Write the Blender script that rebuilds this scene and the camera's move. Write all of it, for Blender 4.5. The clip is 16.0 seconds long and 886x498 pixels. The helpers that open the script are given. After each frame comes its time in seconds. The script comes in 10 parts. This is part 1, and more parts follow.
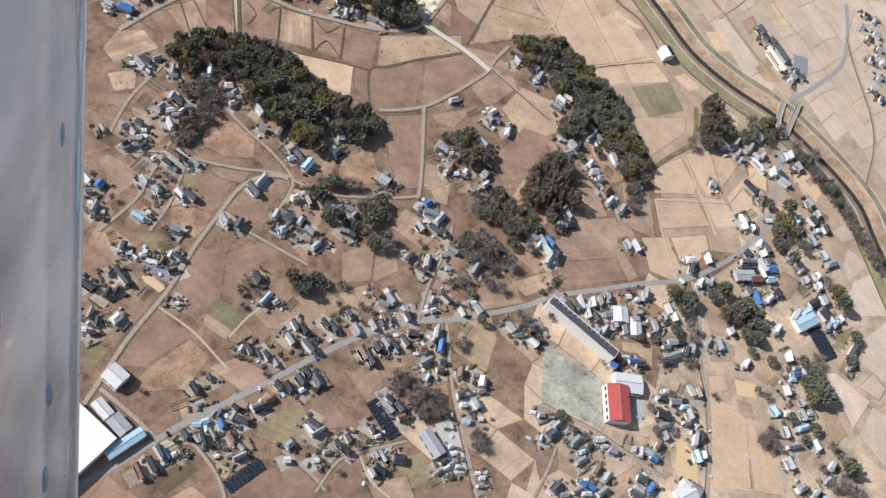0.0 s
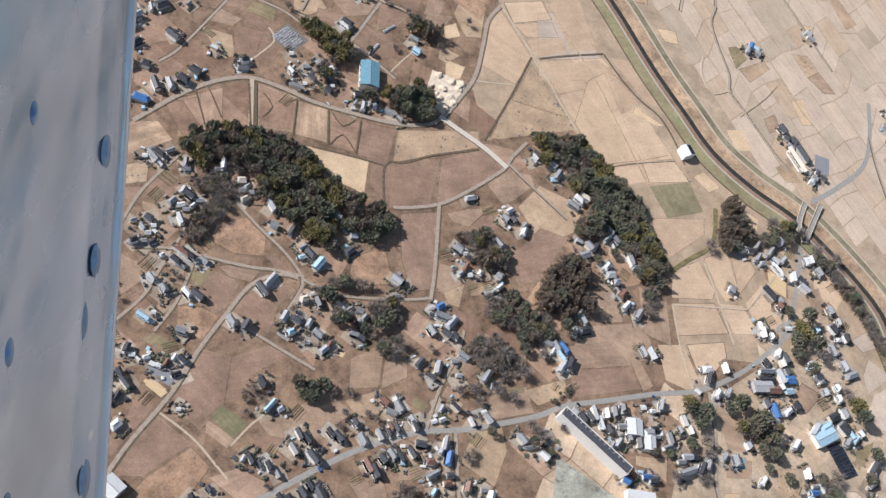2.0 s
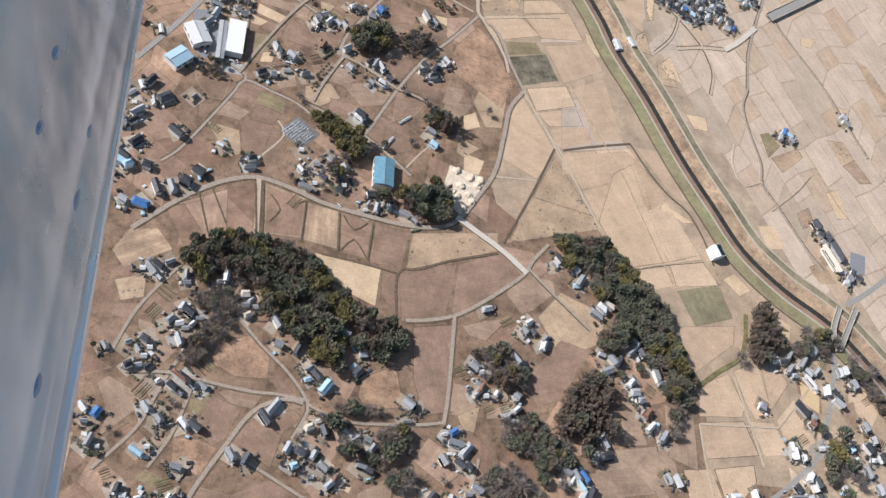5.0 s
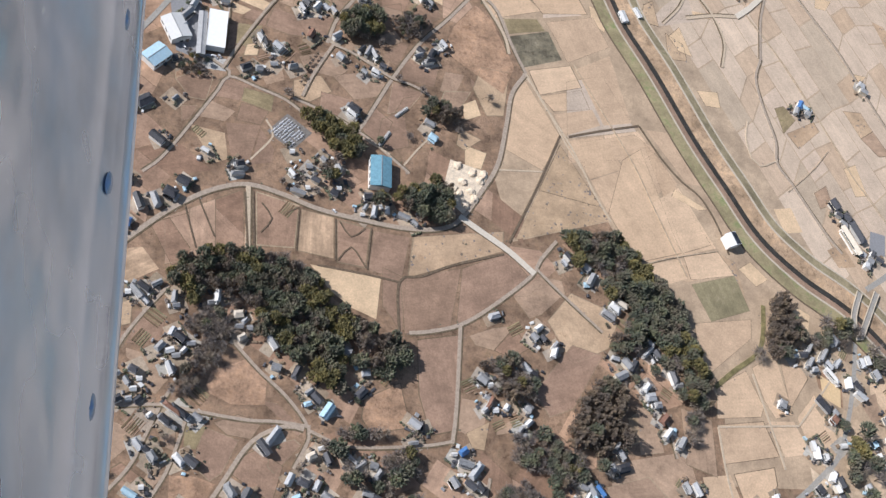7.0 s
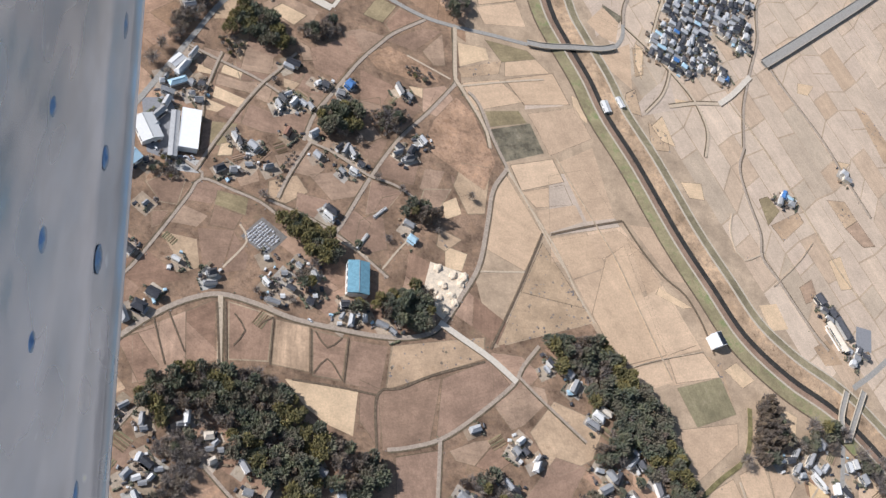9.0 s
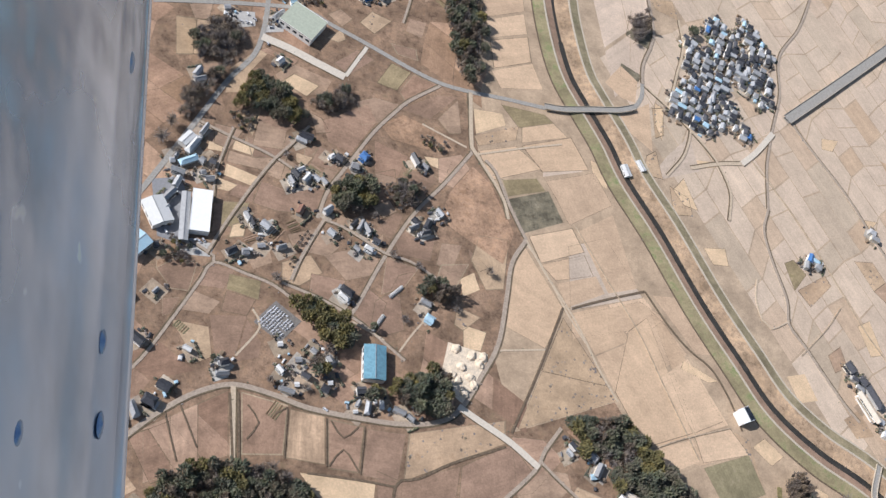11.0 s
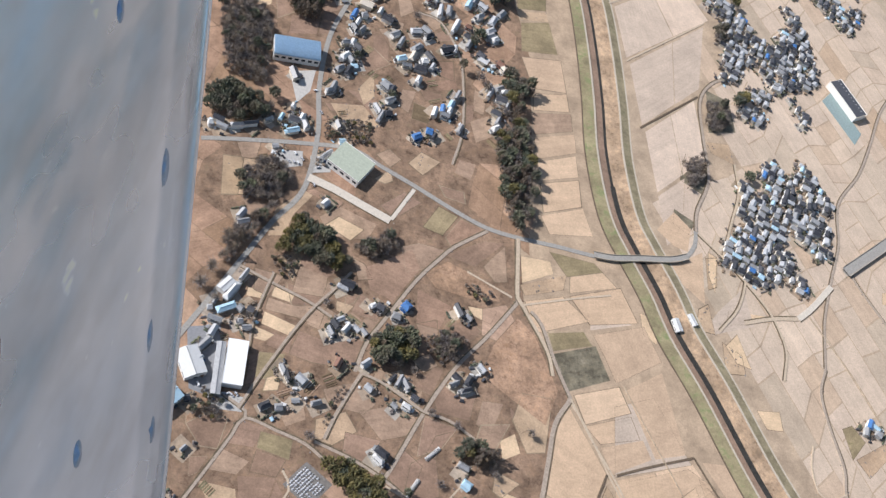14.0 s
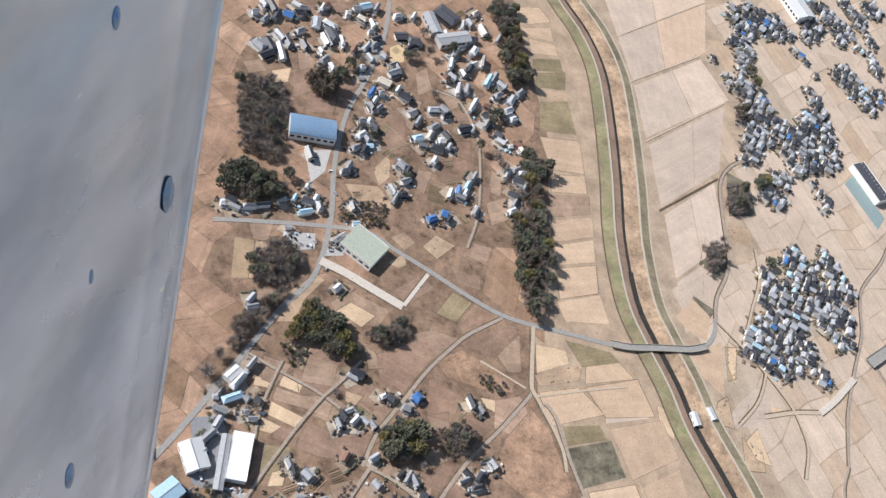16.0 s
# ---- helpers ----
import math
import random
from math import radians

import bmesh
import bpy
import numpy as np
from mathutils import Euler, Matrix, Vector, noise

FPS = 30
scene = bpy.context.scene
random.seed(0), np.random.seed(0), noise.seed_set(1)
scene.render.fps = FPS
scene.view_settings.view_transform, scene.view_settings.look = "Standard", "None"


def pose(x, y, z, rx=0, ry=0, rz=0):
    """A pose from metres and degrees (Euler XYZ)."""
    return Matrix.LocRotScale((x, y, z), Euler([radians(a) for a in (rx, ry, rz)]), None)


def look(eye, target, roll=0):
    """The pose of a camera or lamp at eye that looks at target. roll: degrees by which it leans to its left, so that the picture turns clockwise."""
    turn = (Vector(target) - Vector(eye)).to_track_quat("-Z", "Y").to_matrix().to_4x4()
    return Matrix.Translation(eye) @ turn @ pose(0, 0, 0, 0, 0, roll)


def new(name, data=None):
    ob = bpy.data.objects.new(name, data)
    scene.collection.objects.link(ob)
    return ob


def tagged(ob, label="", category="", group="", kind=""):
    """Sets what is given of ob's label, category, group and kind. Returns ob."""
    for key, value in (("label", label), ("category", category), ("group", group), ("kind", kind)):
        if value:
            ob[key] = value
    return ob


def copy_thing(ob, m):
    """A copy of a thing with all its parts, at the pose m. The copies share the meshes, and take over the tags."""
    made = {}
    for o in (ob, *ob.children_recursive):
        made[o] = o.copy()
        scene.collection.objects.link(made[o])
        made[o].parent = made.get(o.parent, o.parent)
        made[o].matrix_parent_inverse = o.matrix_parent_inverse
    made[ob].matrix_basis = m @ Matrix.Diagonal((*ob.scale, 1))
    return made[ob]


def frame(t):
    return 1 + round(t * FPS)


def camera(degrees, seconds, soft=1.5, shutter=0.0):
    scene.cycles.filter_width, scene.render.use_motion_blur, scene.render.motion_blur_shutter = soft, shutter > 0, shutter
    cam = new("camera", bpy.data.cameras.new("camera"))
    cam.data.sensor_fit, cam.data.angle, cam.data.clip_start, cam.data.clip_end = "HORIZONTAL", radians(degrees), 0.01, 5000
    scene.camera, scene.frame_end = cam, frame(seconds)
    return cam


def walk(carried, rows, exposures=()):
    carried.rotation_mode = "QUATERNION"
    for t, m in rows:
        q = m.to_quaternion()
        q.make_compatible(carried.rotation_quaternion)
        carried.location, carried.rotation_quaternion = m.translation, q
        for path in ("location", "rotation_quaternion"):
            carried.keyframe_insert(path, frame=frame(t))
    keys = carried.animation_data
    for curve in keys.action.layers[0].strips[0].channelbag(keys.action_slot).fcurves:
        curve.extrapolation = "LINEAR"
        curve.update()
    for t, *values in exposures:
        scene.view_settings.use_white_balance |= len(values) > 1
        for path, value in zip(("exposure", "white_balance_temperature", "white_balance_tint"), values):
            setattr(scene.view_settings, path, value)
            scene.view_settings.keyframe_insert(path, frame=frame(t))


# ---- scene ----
cam = camera(47.95, 16.0, soft=1.45)
ROWS = [
    (0, -3.717, -2.282, 693.084, 27.720, -18.504, -4.355),
    (0.2667, -4.066, 2.932, 694.250, 27.925, -18.588, -4.222),
    (0.5, -4.352, 8.004, 692.518, 28.136, -18.671, -4.106),
    (0.7667, -4.719, 14.256, 690.212, 28.480, -18.801, -3.992),
    (1, -5.093, 20.057, 689.060, 28.798, -18.918, -3.850),
    (1.2667, -5.580, 27.014, 689.190, 29.121, -19.044, -3.576),
    (1.5, -6.043, 33.363, 690.498, 29.379, -19.122, -3.263),
    (1.7667, -6.596, 40.905, 692.990, 29.620, -19.129, -2.829),
    (2, -7.080, 47.746, 695.649, 29.835, -19.103, -2.383),
    (2.2667, -7.615, 55.837, 698.775, 30.150, -19.061, -1.713),
    (2.5, -8.053, 63.151, 701.259, 30.437, -19.019, -1.220),
    (2.7667, -8.510, 71.771, 703.526, 30.759, -18.974, -1.029),
    (3, -8.866, 79.535, 704.857, 30.998, -18.947, -1.065),
    (3.2667, -9.220, 88.645, 705.555, 31.195, -18.974, -1.434),
    (3.5, -9.485, 96.810, 705.448, 31.253, -18.967, -1.662),
    (3.7667, -9.740, 106.341, 704.573, 31.088, -18.796, -1.267),
    (4, -9.926, 114.834, 703.242, 30.851, -18.665, -0.833),
    (4.2667, -10.102, 124.688, 701.209, 30.563, -18.685, -0.602),
    (4.5, -10.231, 133.415, 699.104, 30.276, -18.802, -0.548),
    (4.7667, -10.356, 143.476, 696.467, 29.915, -19.074, -0.710),
    (5, -10.453, 152.331, 694.068, 29.571, -19.359, -0.973),
    (5.2667, -10.554, 162.477, 691.337, 29.145, -19.688, -1.366),
    (5.5, -10.641, 171.354, 689.040, 28.746, -19.926, -1.748),
    (5.7667, -10.742, 181.469, 686.602, 28.257, -20.066, -2.169),
    (6, -10.836, 190.272, 684.686, 27.811, -20.084, -2.513),
    (6.3, -10.971, 201.496, 682.581, 27.206, -19.798, -2.820),
    (6.5, -11.071, 208.904, 681.428, 26.796, -19.445, -2.884),
    (6.7667, -11.219, 218.674, 680.226, 26.363, -19.149, -2.646),
    (7, -11.364, 227.110, 679.500, 26.109, -18.993, -2.587),
    (7.2667, -11.549, 236.612, 679.049, 26.106, -19.027, -3.167),
    (7.5, -11.727, 244.798, 678.983, 26.256, -19.145, -3.721),
    (7.7667, -11.950, 254.001, 679.266, 26.590, -19.304, -3.994),
    (8, -12.160, 261.920, 679.807, 26.899, -19.473, -3.974),
    (8.2667, -12.417, 270.816, 680.719, 27.081, -19.692, -3.403),
    (8.5, -12.653, 278.467, 681.732, 27.242, -19.894, -2.913),
    (8.7667, -12.933, 287.061, 683.066, 27.564, -20.142, -2.971),
    (9, -13.184, 294.454, 684.324, 27.869, -20.318, -3.067),
    (9.2667, -13.474, 302.759, 685.775, 28.203, -20.392, -2.862),
    (9.5, -13.726, 309.905, 686.978, 28.432, -20.411, -2.523),
    (9.7, -13.940, 315.941, 687.903, 28.336, -20.386, -1.837),
    (9.7667, -14.010, 317.935, 688.181, 28.309, -20.362, -1.695),
    (10, -14.252, 324.842, 689.009, 28.237, -20.241, -1.425),
    (10.2667, -14.518, 332.600, 689.621, 28.218, -20.035, -1.601),
    (10.5, -14.741, 339.267, 689.819, 28.251, -19.836, -1.942),
    (10.7667, -14.985, 346.744, 689.635, 28.375, -19.589, -2.566),
    (11, -15.191, 353.158, 689.125, 28.556, -19.381, -3.169),
    (11.2667, -15.420, 360.333, 688.197, 28.864, -19.181, -3.780),
    (11.5, -15.622, 366.470, 687.162, 29.201, -19.036, -4.225),
    (11.8, -15.891, 374.155, 685.703, 29.782, -18.941, -4.403),
    (12, -16.083, 379.145, 684.775, 30.154, -19.064, -4.026),
    (12.2667, -16.363, 385.626, 683.778, 29.906, -19.402, -2.477),
    (12.5, -16.638, 391.134, 683.294, 29.667, -19.714, -1.242),
    (12.7667, -16.995, 397.243, 683.370, 29.547, -20.075, -0.493),
    (13, -17.350, 402.431, 684.107, 29.702, -20.320, -0.341),
    (13.2667, -17.804, 408.192, 685.782, 30.580, -20.507, -1.244),
    (13.5, -18.241, 413.102, 687.947, 31.370, -20.398, -1.840),
    (13.7667, -18.778, 418.589, 691.055, 31.687, -19.587, -1.001),
    (14, -19.267, 423.309, 694.073, 31.787, -18.753, 0.319),
    (14.2667, -19.823, 428.649, 697.423, 31.834, -18.031, 2.476),
    (14.5, -20.287, 433.307, 699.815, 31.878, -17.618, 3.985),
    (14.7667, -20.760, 438.650, 701.381, 32.069, -17.603, 3.860),
    (15, -21.104, 443.367, 701.373, 32.280, -17.791, 3.300),
    (15.2667, -21.407, 448.813, 699.724, 32.494, -18.130, 3.055),
    (15.5, -21.605, 453.605, 697.373, 32.766, -18.442, 2.801),
    (15.7667, -21.816, 459.039, 695.455, 33.312, -18.646, 2.308),
    (16, -22.099, 463.630, 697.493, 33.856, -18.792, 1.825),
]
walk(cam, [(t, pose(x, y, z, rx, ry, rz)) for t, x, y, z, rx, ry, rz in ROWS], ((0, 0.13), (11, 0.14), (16, 0.24)))

# ---- sky and sun ----
SUN_EL, SUN_AZ = 39.0, 162.0        # degrees: height above the ground; bearing of the sun, counted from +x to +y
world = bpy.data.worlds.new("world")
scene.world = world
world.use_nodes = True
wn = world.node_tree
sky = wn.nodes.new("ShaderNodeTexSky")
sky.sky_type = "NISHITA"
sky.sun_disc = False
sky.sun_elevation = radians(SUN_EL)
sky.sun_rotation = radians(90 - SUN_AZ)
wn.nodes["Background"].inputs["Strength"].default_value = 0.088
wn.links.new(sky.outputs[0], wn.nodes["Background"].inputs["Color"])
sun = new("sun", bpy.data.lights.new("sun", "SUN"))
sun.data.energy, sun.data.angle, sun.data.color = 4.35, radians(0.53), (0.985, 0.975, 1.0)
sun_way = Vector((math.cos(radians(SUN_AZ)) * math.cos(radians(SUN_EL)), math.sin(radians(SUN_AZ)) * math.cos(radians(SUN_EL)), math.sin(radians(SUN_EL))))
sun.matrix_basis = look((0, 300, 900), Vector((0, 300, 900)) - sun_way)

# ---- materials ----


def shader(name, rough=0.85, metal=0.0):
    m = bpy.data.materials.new(name)
    m.use_nodes = True
    n = m.node_tree
    p = n.nodes["Principled BSDF"]
    p.inputs["Roughness"].default_value, p.inputs["Metallic"].default_value = rough, metal
    p.inputs["Specular IOR Level"].default_value = 0.3
    return m, n, p


def ramp(n, fac, stops):
    r = n.nodes.new("ShaderNodeValToRGB")
    stops = stops if len(stops) > 1 else [(0.0, stops[0][1]), (1.0, stops[0][1])]
    while len(r.color_ramp.elements) < len(stops):
        r.color_ramp.elements.new(0.5)
    for e, (at, c) in zip(r.color_ramp.elements, stops):
        e.position, e.color = at, (*c, 1)
    n.links.new(fac, r.inputs[0])
    return r.outputs[0]


def noise_of(n, scale, detail=3.0, vector=None, rough=0.6):
    k = n.nodes.new("ShaderNodeTexNoise")
    k.inputs["Scale"].default_value, k.inputs["Detail"].default_value, k.inputs["Roughness"].default_value = scale, detail, rough
    n.links.new(vector if vector else n.nodes.new("ShaderNodeNewGeometry").outputs["Position"], k.inputs["Vector"])
    return k.outputs["Fac"]


def blend(n, a, b, fac, mode="MIX"):
    x = n.nodes.new("ShaderNodeMix")
    x.data_type, x.blend_type = "RGBA", mode
    for v, i in ((fac, 0), (a, 6), (b, 7)):
        if isinstance(v, (int, float)):
            x.inputs[i].default_value = v
        elif isinstance(v, tuple):
            x.inputs[i].default_value = (*v, 1)
        else:
            n.links.new(v, x.inputs[i])
    return x.outputs[2]


def bump(n, p, height, strength, distance=0.1):
    b = n.nodes.new("ShaderNodeBump")
    b.inputs["Strength"].default_value, b.inputs["Distance"].default_value = strength, distance
    n.links.new(height, b.inputs["Height"])
    n.links.new(b.outputs[0], p.inputs["Normal"])


def grey(v):
    return (v, v, v)


def soil(name, tints, mottle=0.35, stripe=0.0, pitch=1.6, weeds=None, weedy=0.0, island=False):
    """Bare or stubbled land: a tint for each parcel, stains of ten metres, crumbs of one, and furrows along the parcel."""
    m, n, p = shader(name, 0.95)
    info = n.nodes.new("ShaderNodeObjectInfo")
    lot = n.nodes.new("ShaderNodeNewGeometry").outputs["Random Per Island"] if island else info.outputs["Random"]
    c = ramp(n, lot, [(i / max(1, len(tints) - 1), t) for i, t in enumerate(tints)])
    big = noise_of(n, 0.045, 4)
    c = blend(n, c, ramp(n, big, [(0.3, grey(1 - mottle)), (0.7, grey(1 + mottle * 0.6))]), 1.0, "MULTIPLY")
    mid = noise_of(n, 0.21, 5, rough=0.7)
    c = blend(n, c, ramp(n, mid, [(0.34, grey(1 - mottle * 0.36)), (0.5, grey(1.0)), (0.68, grey(1 + mottle * 0.34))]), 1.0, "MULTIPLY")
    fine = noise_of(n, 0.6, 5, rough=0.75)
    c = blend(n, c, ramp(n, fine, [(0.3, grey(0.82)), (0.7, grey(1.18))]), 1.0, "MULTIPLY")
    if stripe:
        uv = n.nodes.new("ShaderNodeUVMap")
        m2 = n.nodes.new("ShaderNodeVectorMath")
        m2.operation = "MULTIPLY"
        m2.inputs[1].default_value = (1.0 / pitch, 0.02, 1.0)
        n.links.new(uv.outputs[0], m2.inputs[0])
        off = n.nodes.new("ShaderNodeVectorMath")
        n.links.new(m2.outputs[0], off.inputs[0])
        n.links.new(lot, off.inputs[1])
        lines = noise_of(n, 0.55, 3, off.outputs[0], 0.7)
        c = blend(n, c, ramp(n, lines, [(0.3, grey(1 - stripe * 1.3)), (0.7, grey(1 + stripe * 1.3))]), 1.0, "MULTIPLY")
    if mottle >= 0.5:
        patch_tone = noise_of(n, 0.13, 6, rough=0.8)
        c = blend(n, c, ramp(n, patch_tone, [(0.36, (0.62, 0.58, 0.55)), (0.47, grey(1.0)), (0.6, (1.18, 1.14, 1.08))]), 1.0, "MULTIPLY")
    if weeds:
        spots = noise_of(n, 0.09, 7, rough=0.72)
        c = blend(n, c, weeds, ramp(n, spots, [(0.62 - weedy, grey(0)), (0.72 - weedy * 0.5, grey(0.8))]))
    n.links.new(c, p.inputs["Base Color"])
    bump(n, p, fine, 0.5, 0.25)
    return m


def plain(name, colour, rough=0.6, vary=0.12, metal=0.0, scale=0.5, dirt=None, gloss=0.3):
    m, n, p = shader(name, rough, metal)
    p.inputs["Specular IOR Level"].default_value = gloss
    f = noise_of(n, scale, 4)
    c = blend(n, colour, ramp(n, f, [(0.3, grey(1 - vary)), (0.7, grey(1 + vary))]), 1.0, "MULTIPLY")
    g = noise_of(n, scale * 8, 3)
    c = blend(n, c, ramp(n, g, [(0.35, grey(1 - vary * 0.6)), (0.65, grey(1 + vary * 0.5))]), 1.0, "MULTIPLY")
    if dirt:
        c = blend(n, c, dirt, ramp(n, noise_of(n, 0.25, 5), [(0.55, grey(0)), (0.75, grey(0.7))]))
    n.links.new(c, p.inputs["Base Color"])
    bump(n, p, g, 0.15, 0.05)
    return m


def leafy(name, tints, rough=0.75, worn=None):
    m, n, p = shader(name, rough)
    geo = n.nodes.new("ShaderNodeNewGeometry")
    c = ramp(n, geo.outputs["Random Per Island"], [(i / (len(tints) - 1), t) for i, t in enumerate(tints)])
    c = blend(n, c, ramp(n, noise_of(n, 0.11, 2), [(0.35, (0.78, 0.82, 0.90)), (0.5, grey(1.06)), (0.65, (1.42, 1.36, 1.18))]), 1.0, "MULTIPLY")
    if worn:
        c = blend(n, c, worn, ramp(n, noise_of(n, 0.06, 4, rough=0.7), [(0.46, grey(0)), (0.62, grey(0.7))]))
    k = noise_of(n, 2.2, 4, rough=0.8)
    c = blend(n, c, ramp(n, k, [(0.35, grey(0.75)), (0.65, grey(1.2))]), 1.0, "MULTIPLY")
    n.links.new(c, p.inputs["Base Color"])
    bump(n, p, k, 0.6, 0.4)
    return m


SOIL = {
    "ground": soil("ground_soil", [(0.272, 0.181, 0.123)], 0.5, weeds=(0.200, 0.146, 0.088), weedy=0.06),
    "umber": soil("umber_soil", [(0.275, 0.179, 0.124), (0.337, 0.221, 0.158), (0.301, 0.197, 0.136)], 0.32, 0.07, 1.8, (0.389, 0.276, 0.167), -0.03),
    "tan": soil("tan_soil", [(0.354, 0.241, 0.169), (0.41, 0.285, 0.199), (0.384, 0.264, 0.181)], 0.34, 0.09, 1.8, (0.336, 0.220, 0.135), 0.02),
    "upland": soil("upland_soil", [(0.269, 0.167, 0.114), (0.421, 0.278, 0.195), (0.328, 0.205, 0.139), (0.473, 0.317, 0.224), (0.299, 0.187, 0.128), (0.378, 0.245, 0.171)], 0.34, 0.10, 1.8, (0.418, 0.287, 0.172), 0.0),
    "parcel": soil("parcel_soil", [(0.305, 0.186, 0.124), (0.458, 0.293, 0.197), (0.352, 0.22, 0.143), (0.509, 0.333, 0.225), (0.386, 0.244, 0.163), (0.322, 0.205, 0.128), (0.426, 0.272, 0.181)], 0.36, 0.10, 1.8, (0.246, 0.170, 0.092), 0.04, island=True),
    "paddy": soil("paddy_soil", [(0.53, 0.374, 0.249), (0.653, 0.473, 0.323), (0.592, 0.42, 0.281), (0.506, 0.362, 0.249), (0.627, 0.446, 0.296)], 0.16, 0.05, 2.4),
    "plain": soil("plain_soil", [(0.529, 0.411, 0.316), (0.631, 0.499, 0.391), (0.581, 0.453, 0.351), (0.509, 0.407, 0.321), (0.672, 0.522, 0.401), (0.612, 0.444, 0.312)], 0.14, 0.06, 2.6),
    "paleplot": soil("pale_plot_soil", [(0.537, 0.396, 0.277), (0.665, 0.504, 0.356), (0.461, 0.333, 0.227), (0.614, 0.454, 0.313), (0.717, 0.555, 0.393)], 0.3, 0.08, 2.0, (0.30, 0.23, 0.15), 0.04, island=True),
    "riceplot": soil("rice_plot_soil", [(0.496, 0.393, 0.292), (0.608, 0.479, 0.366), (0.551, 0.43, 0.324), (0.579, 0.453, 0.349), (0.514, 0.371, 0.254), (0.627, 0.491, 0.371), (0.561, 0.439, 0.337), (0.431, 0.34, 0.244)], 0.14, 0.06, 2.6, island=True),
    "margin": soil("margin_grass", [(0.457, 0.337, 0.232)], 0.3, weeds=(0.36, 0.275, 0.185), weedy=0.05),
    "bund": soil("bund_grass", [(0.459, 0.345, 0.243)], 0.3, weeds=(0.39, 0.295, 0.195), weedy=0.05),
    "dry": soil("dry_grass", [(0.422, 0.299, 0.190), (0.530, 0.380, 0.252), (0.472, 0.330, 0.216)], 0.3, 0.04, 2.0, (0.327, 0.216, 0.132), 0.06),
    "sand": soil("sandy_soil", [(0.661, 0.482, 0.312)], 0.2, 0.03, 2.0),
    "meadow": soil("winter_meadow", [(0.381, 0.246, 0.16), (0.424, 0.273, 0.183)], 0.5, 0.02, 2.0, (0.283, 0.170, 0.100), 0.08),
    "green": soil("green_crop", [(0.219, 0.198, 0.111), (0.274, 0.234, 0.141)], 0.3, 0.12, 1.6, (0.351, 0.282, 0.200), 0.04),
    "olive": soil("olive_crop", [(0.281, 0.223, 0.128), (0.359, 0.279, 0.165)], 0.35, 0.10, 1.8, (0.180, 0.152, 0.073), 0.05),
    "fallow": soil("fallow_soil", [(0.495, 0.345, 0.230)], 0.35, 0.22, 3.2),
    "darkplot": soil("dark_plot", [(0.169, 0.122, 0.073)], 0.2, 0.14, 2.4),
    "paleground": soil("pale_village_earth", [(0.517, 0.391, 0.277)], 0.4, weeds=(0.29, 0.225, 0.155), weedy=0.05),
    "marsh": soil("marsh_grass", [(0.20, 0.175, 0.125)], 0.55, 0.10, 3.0, (0.34, 0.29, 0.21), 0.03),
}
ROAD = {
    "asphalt": plain("asphalt", (0.335, 0.315, 0.285), 0.9, 0.14),
    "lane": plain("lane_asphalt", (0.39, 0.315, 0.25), 0.9, 0.2),
    "gravel": plain("gravel_track", (0.52, 0.415, 0.305), 0.95, 0.15),
    "concrete": plain("concrete_road", (0.62, 0.55, 0.46), 0.9, 0.1),
    "ditch": plain("ditch_weeds", (0.15, 0.11, 0.075), 0.9, 0.35),
    "bund": plain("trodden_bund", (0.43, 0.335, 0.24), 0.95, 0.3, scale=0.2),
    "verge": plain("lane_edge_dark", (0.15, 0.115, 0.075), 0.95, 0.4, scale=0.15),
    "grassbank": plain("bank_grass", (0.20, 0.17, 0.08), 0.95, 0.4, scale=0.2),
}
WATER = plain("river_water", (0.050, 0.046, 0.040), 0.25, 0.3, scale=0.1)
REEDS = soil("reed_bank", [(0.33, 0.22, 0.155)], 0.35, weeds=(0.22, 0.15, 0.10), weedy=0.08)
BANK = soil("levee_grass", [(0.315, 0.265, 0.155)], 0.4, weeds=(0.138, 0.192, 0.072), weedy=0.115)
OLIVE = soil("olive_levee_grass", [(0.32, 0.265, 0.165)], 0.45, weeds=(0.155, 0.15, 0.08), weedy=0.08)
SANDBANK = soil("sandy_reeds", [(0.46, 0.325, 0.215)], 0.5, weeds=(0.27, 0.185, 0.125), weedy=0.09)
LEVEE = plain("levee_track", (0.50, 0.43, 0.34), 0.95, 0.15)
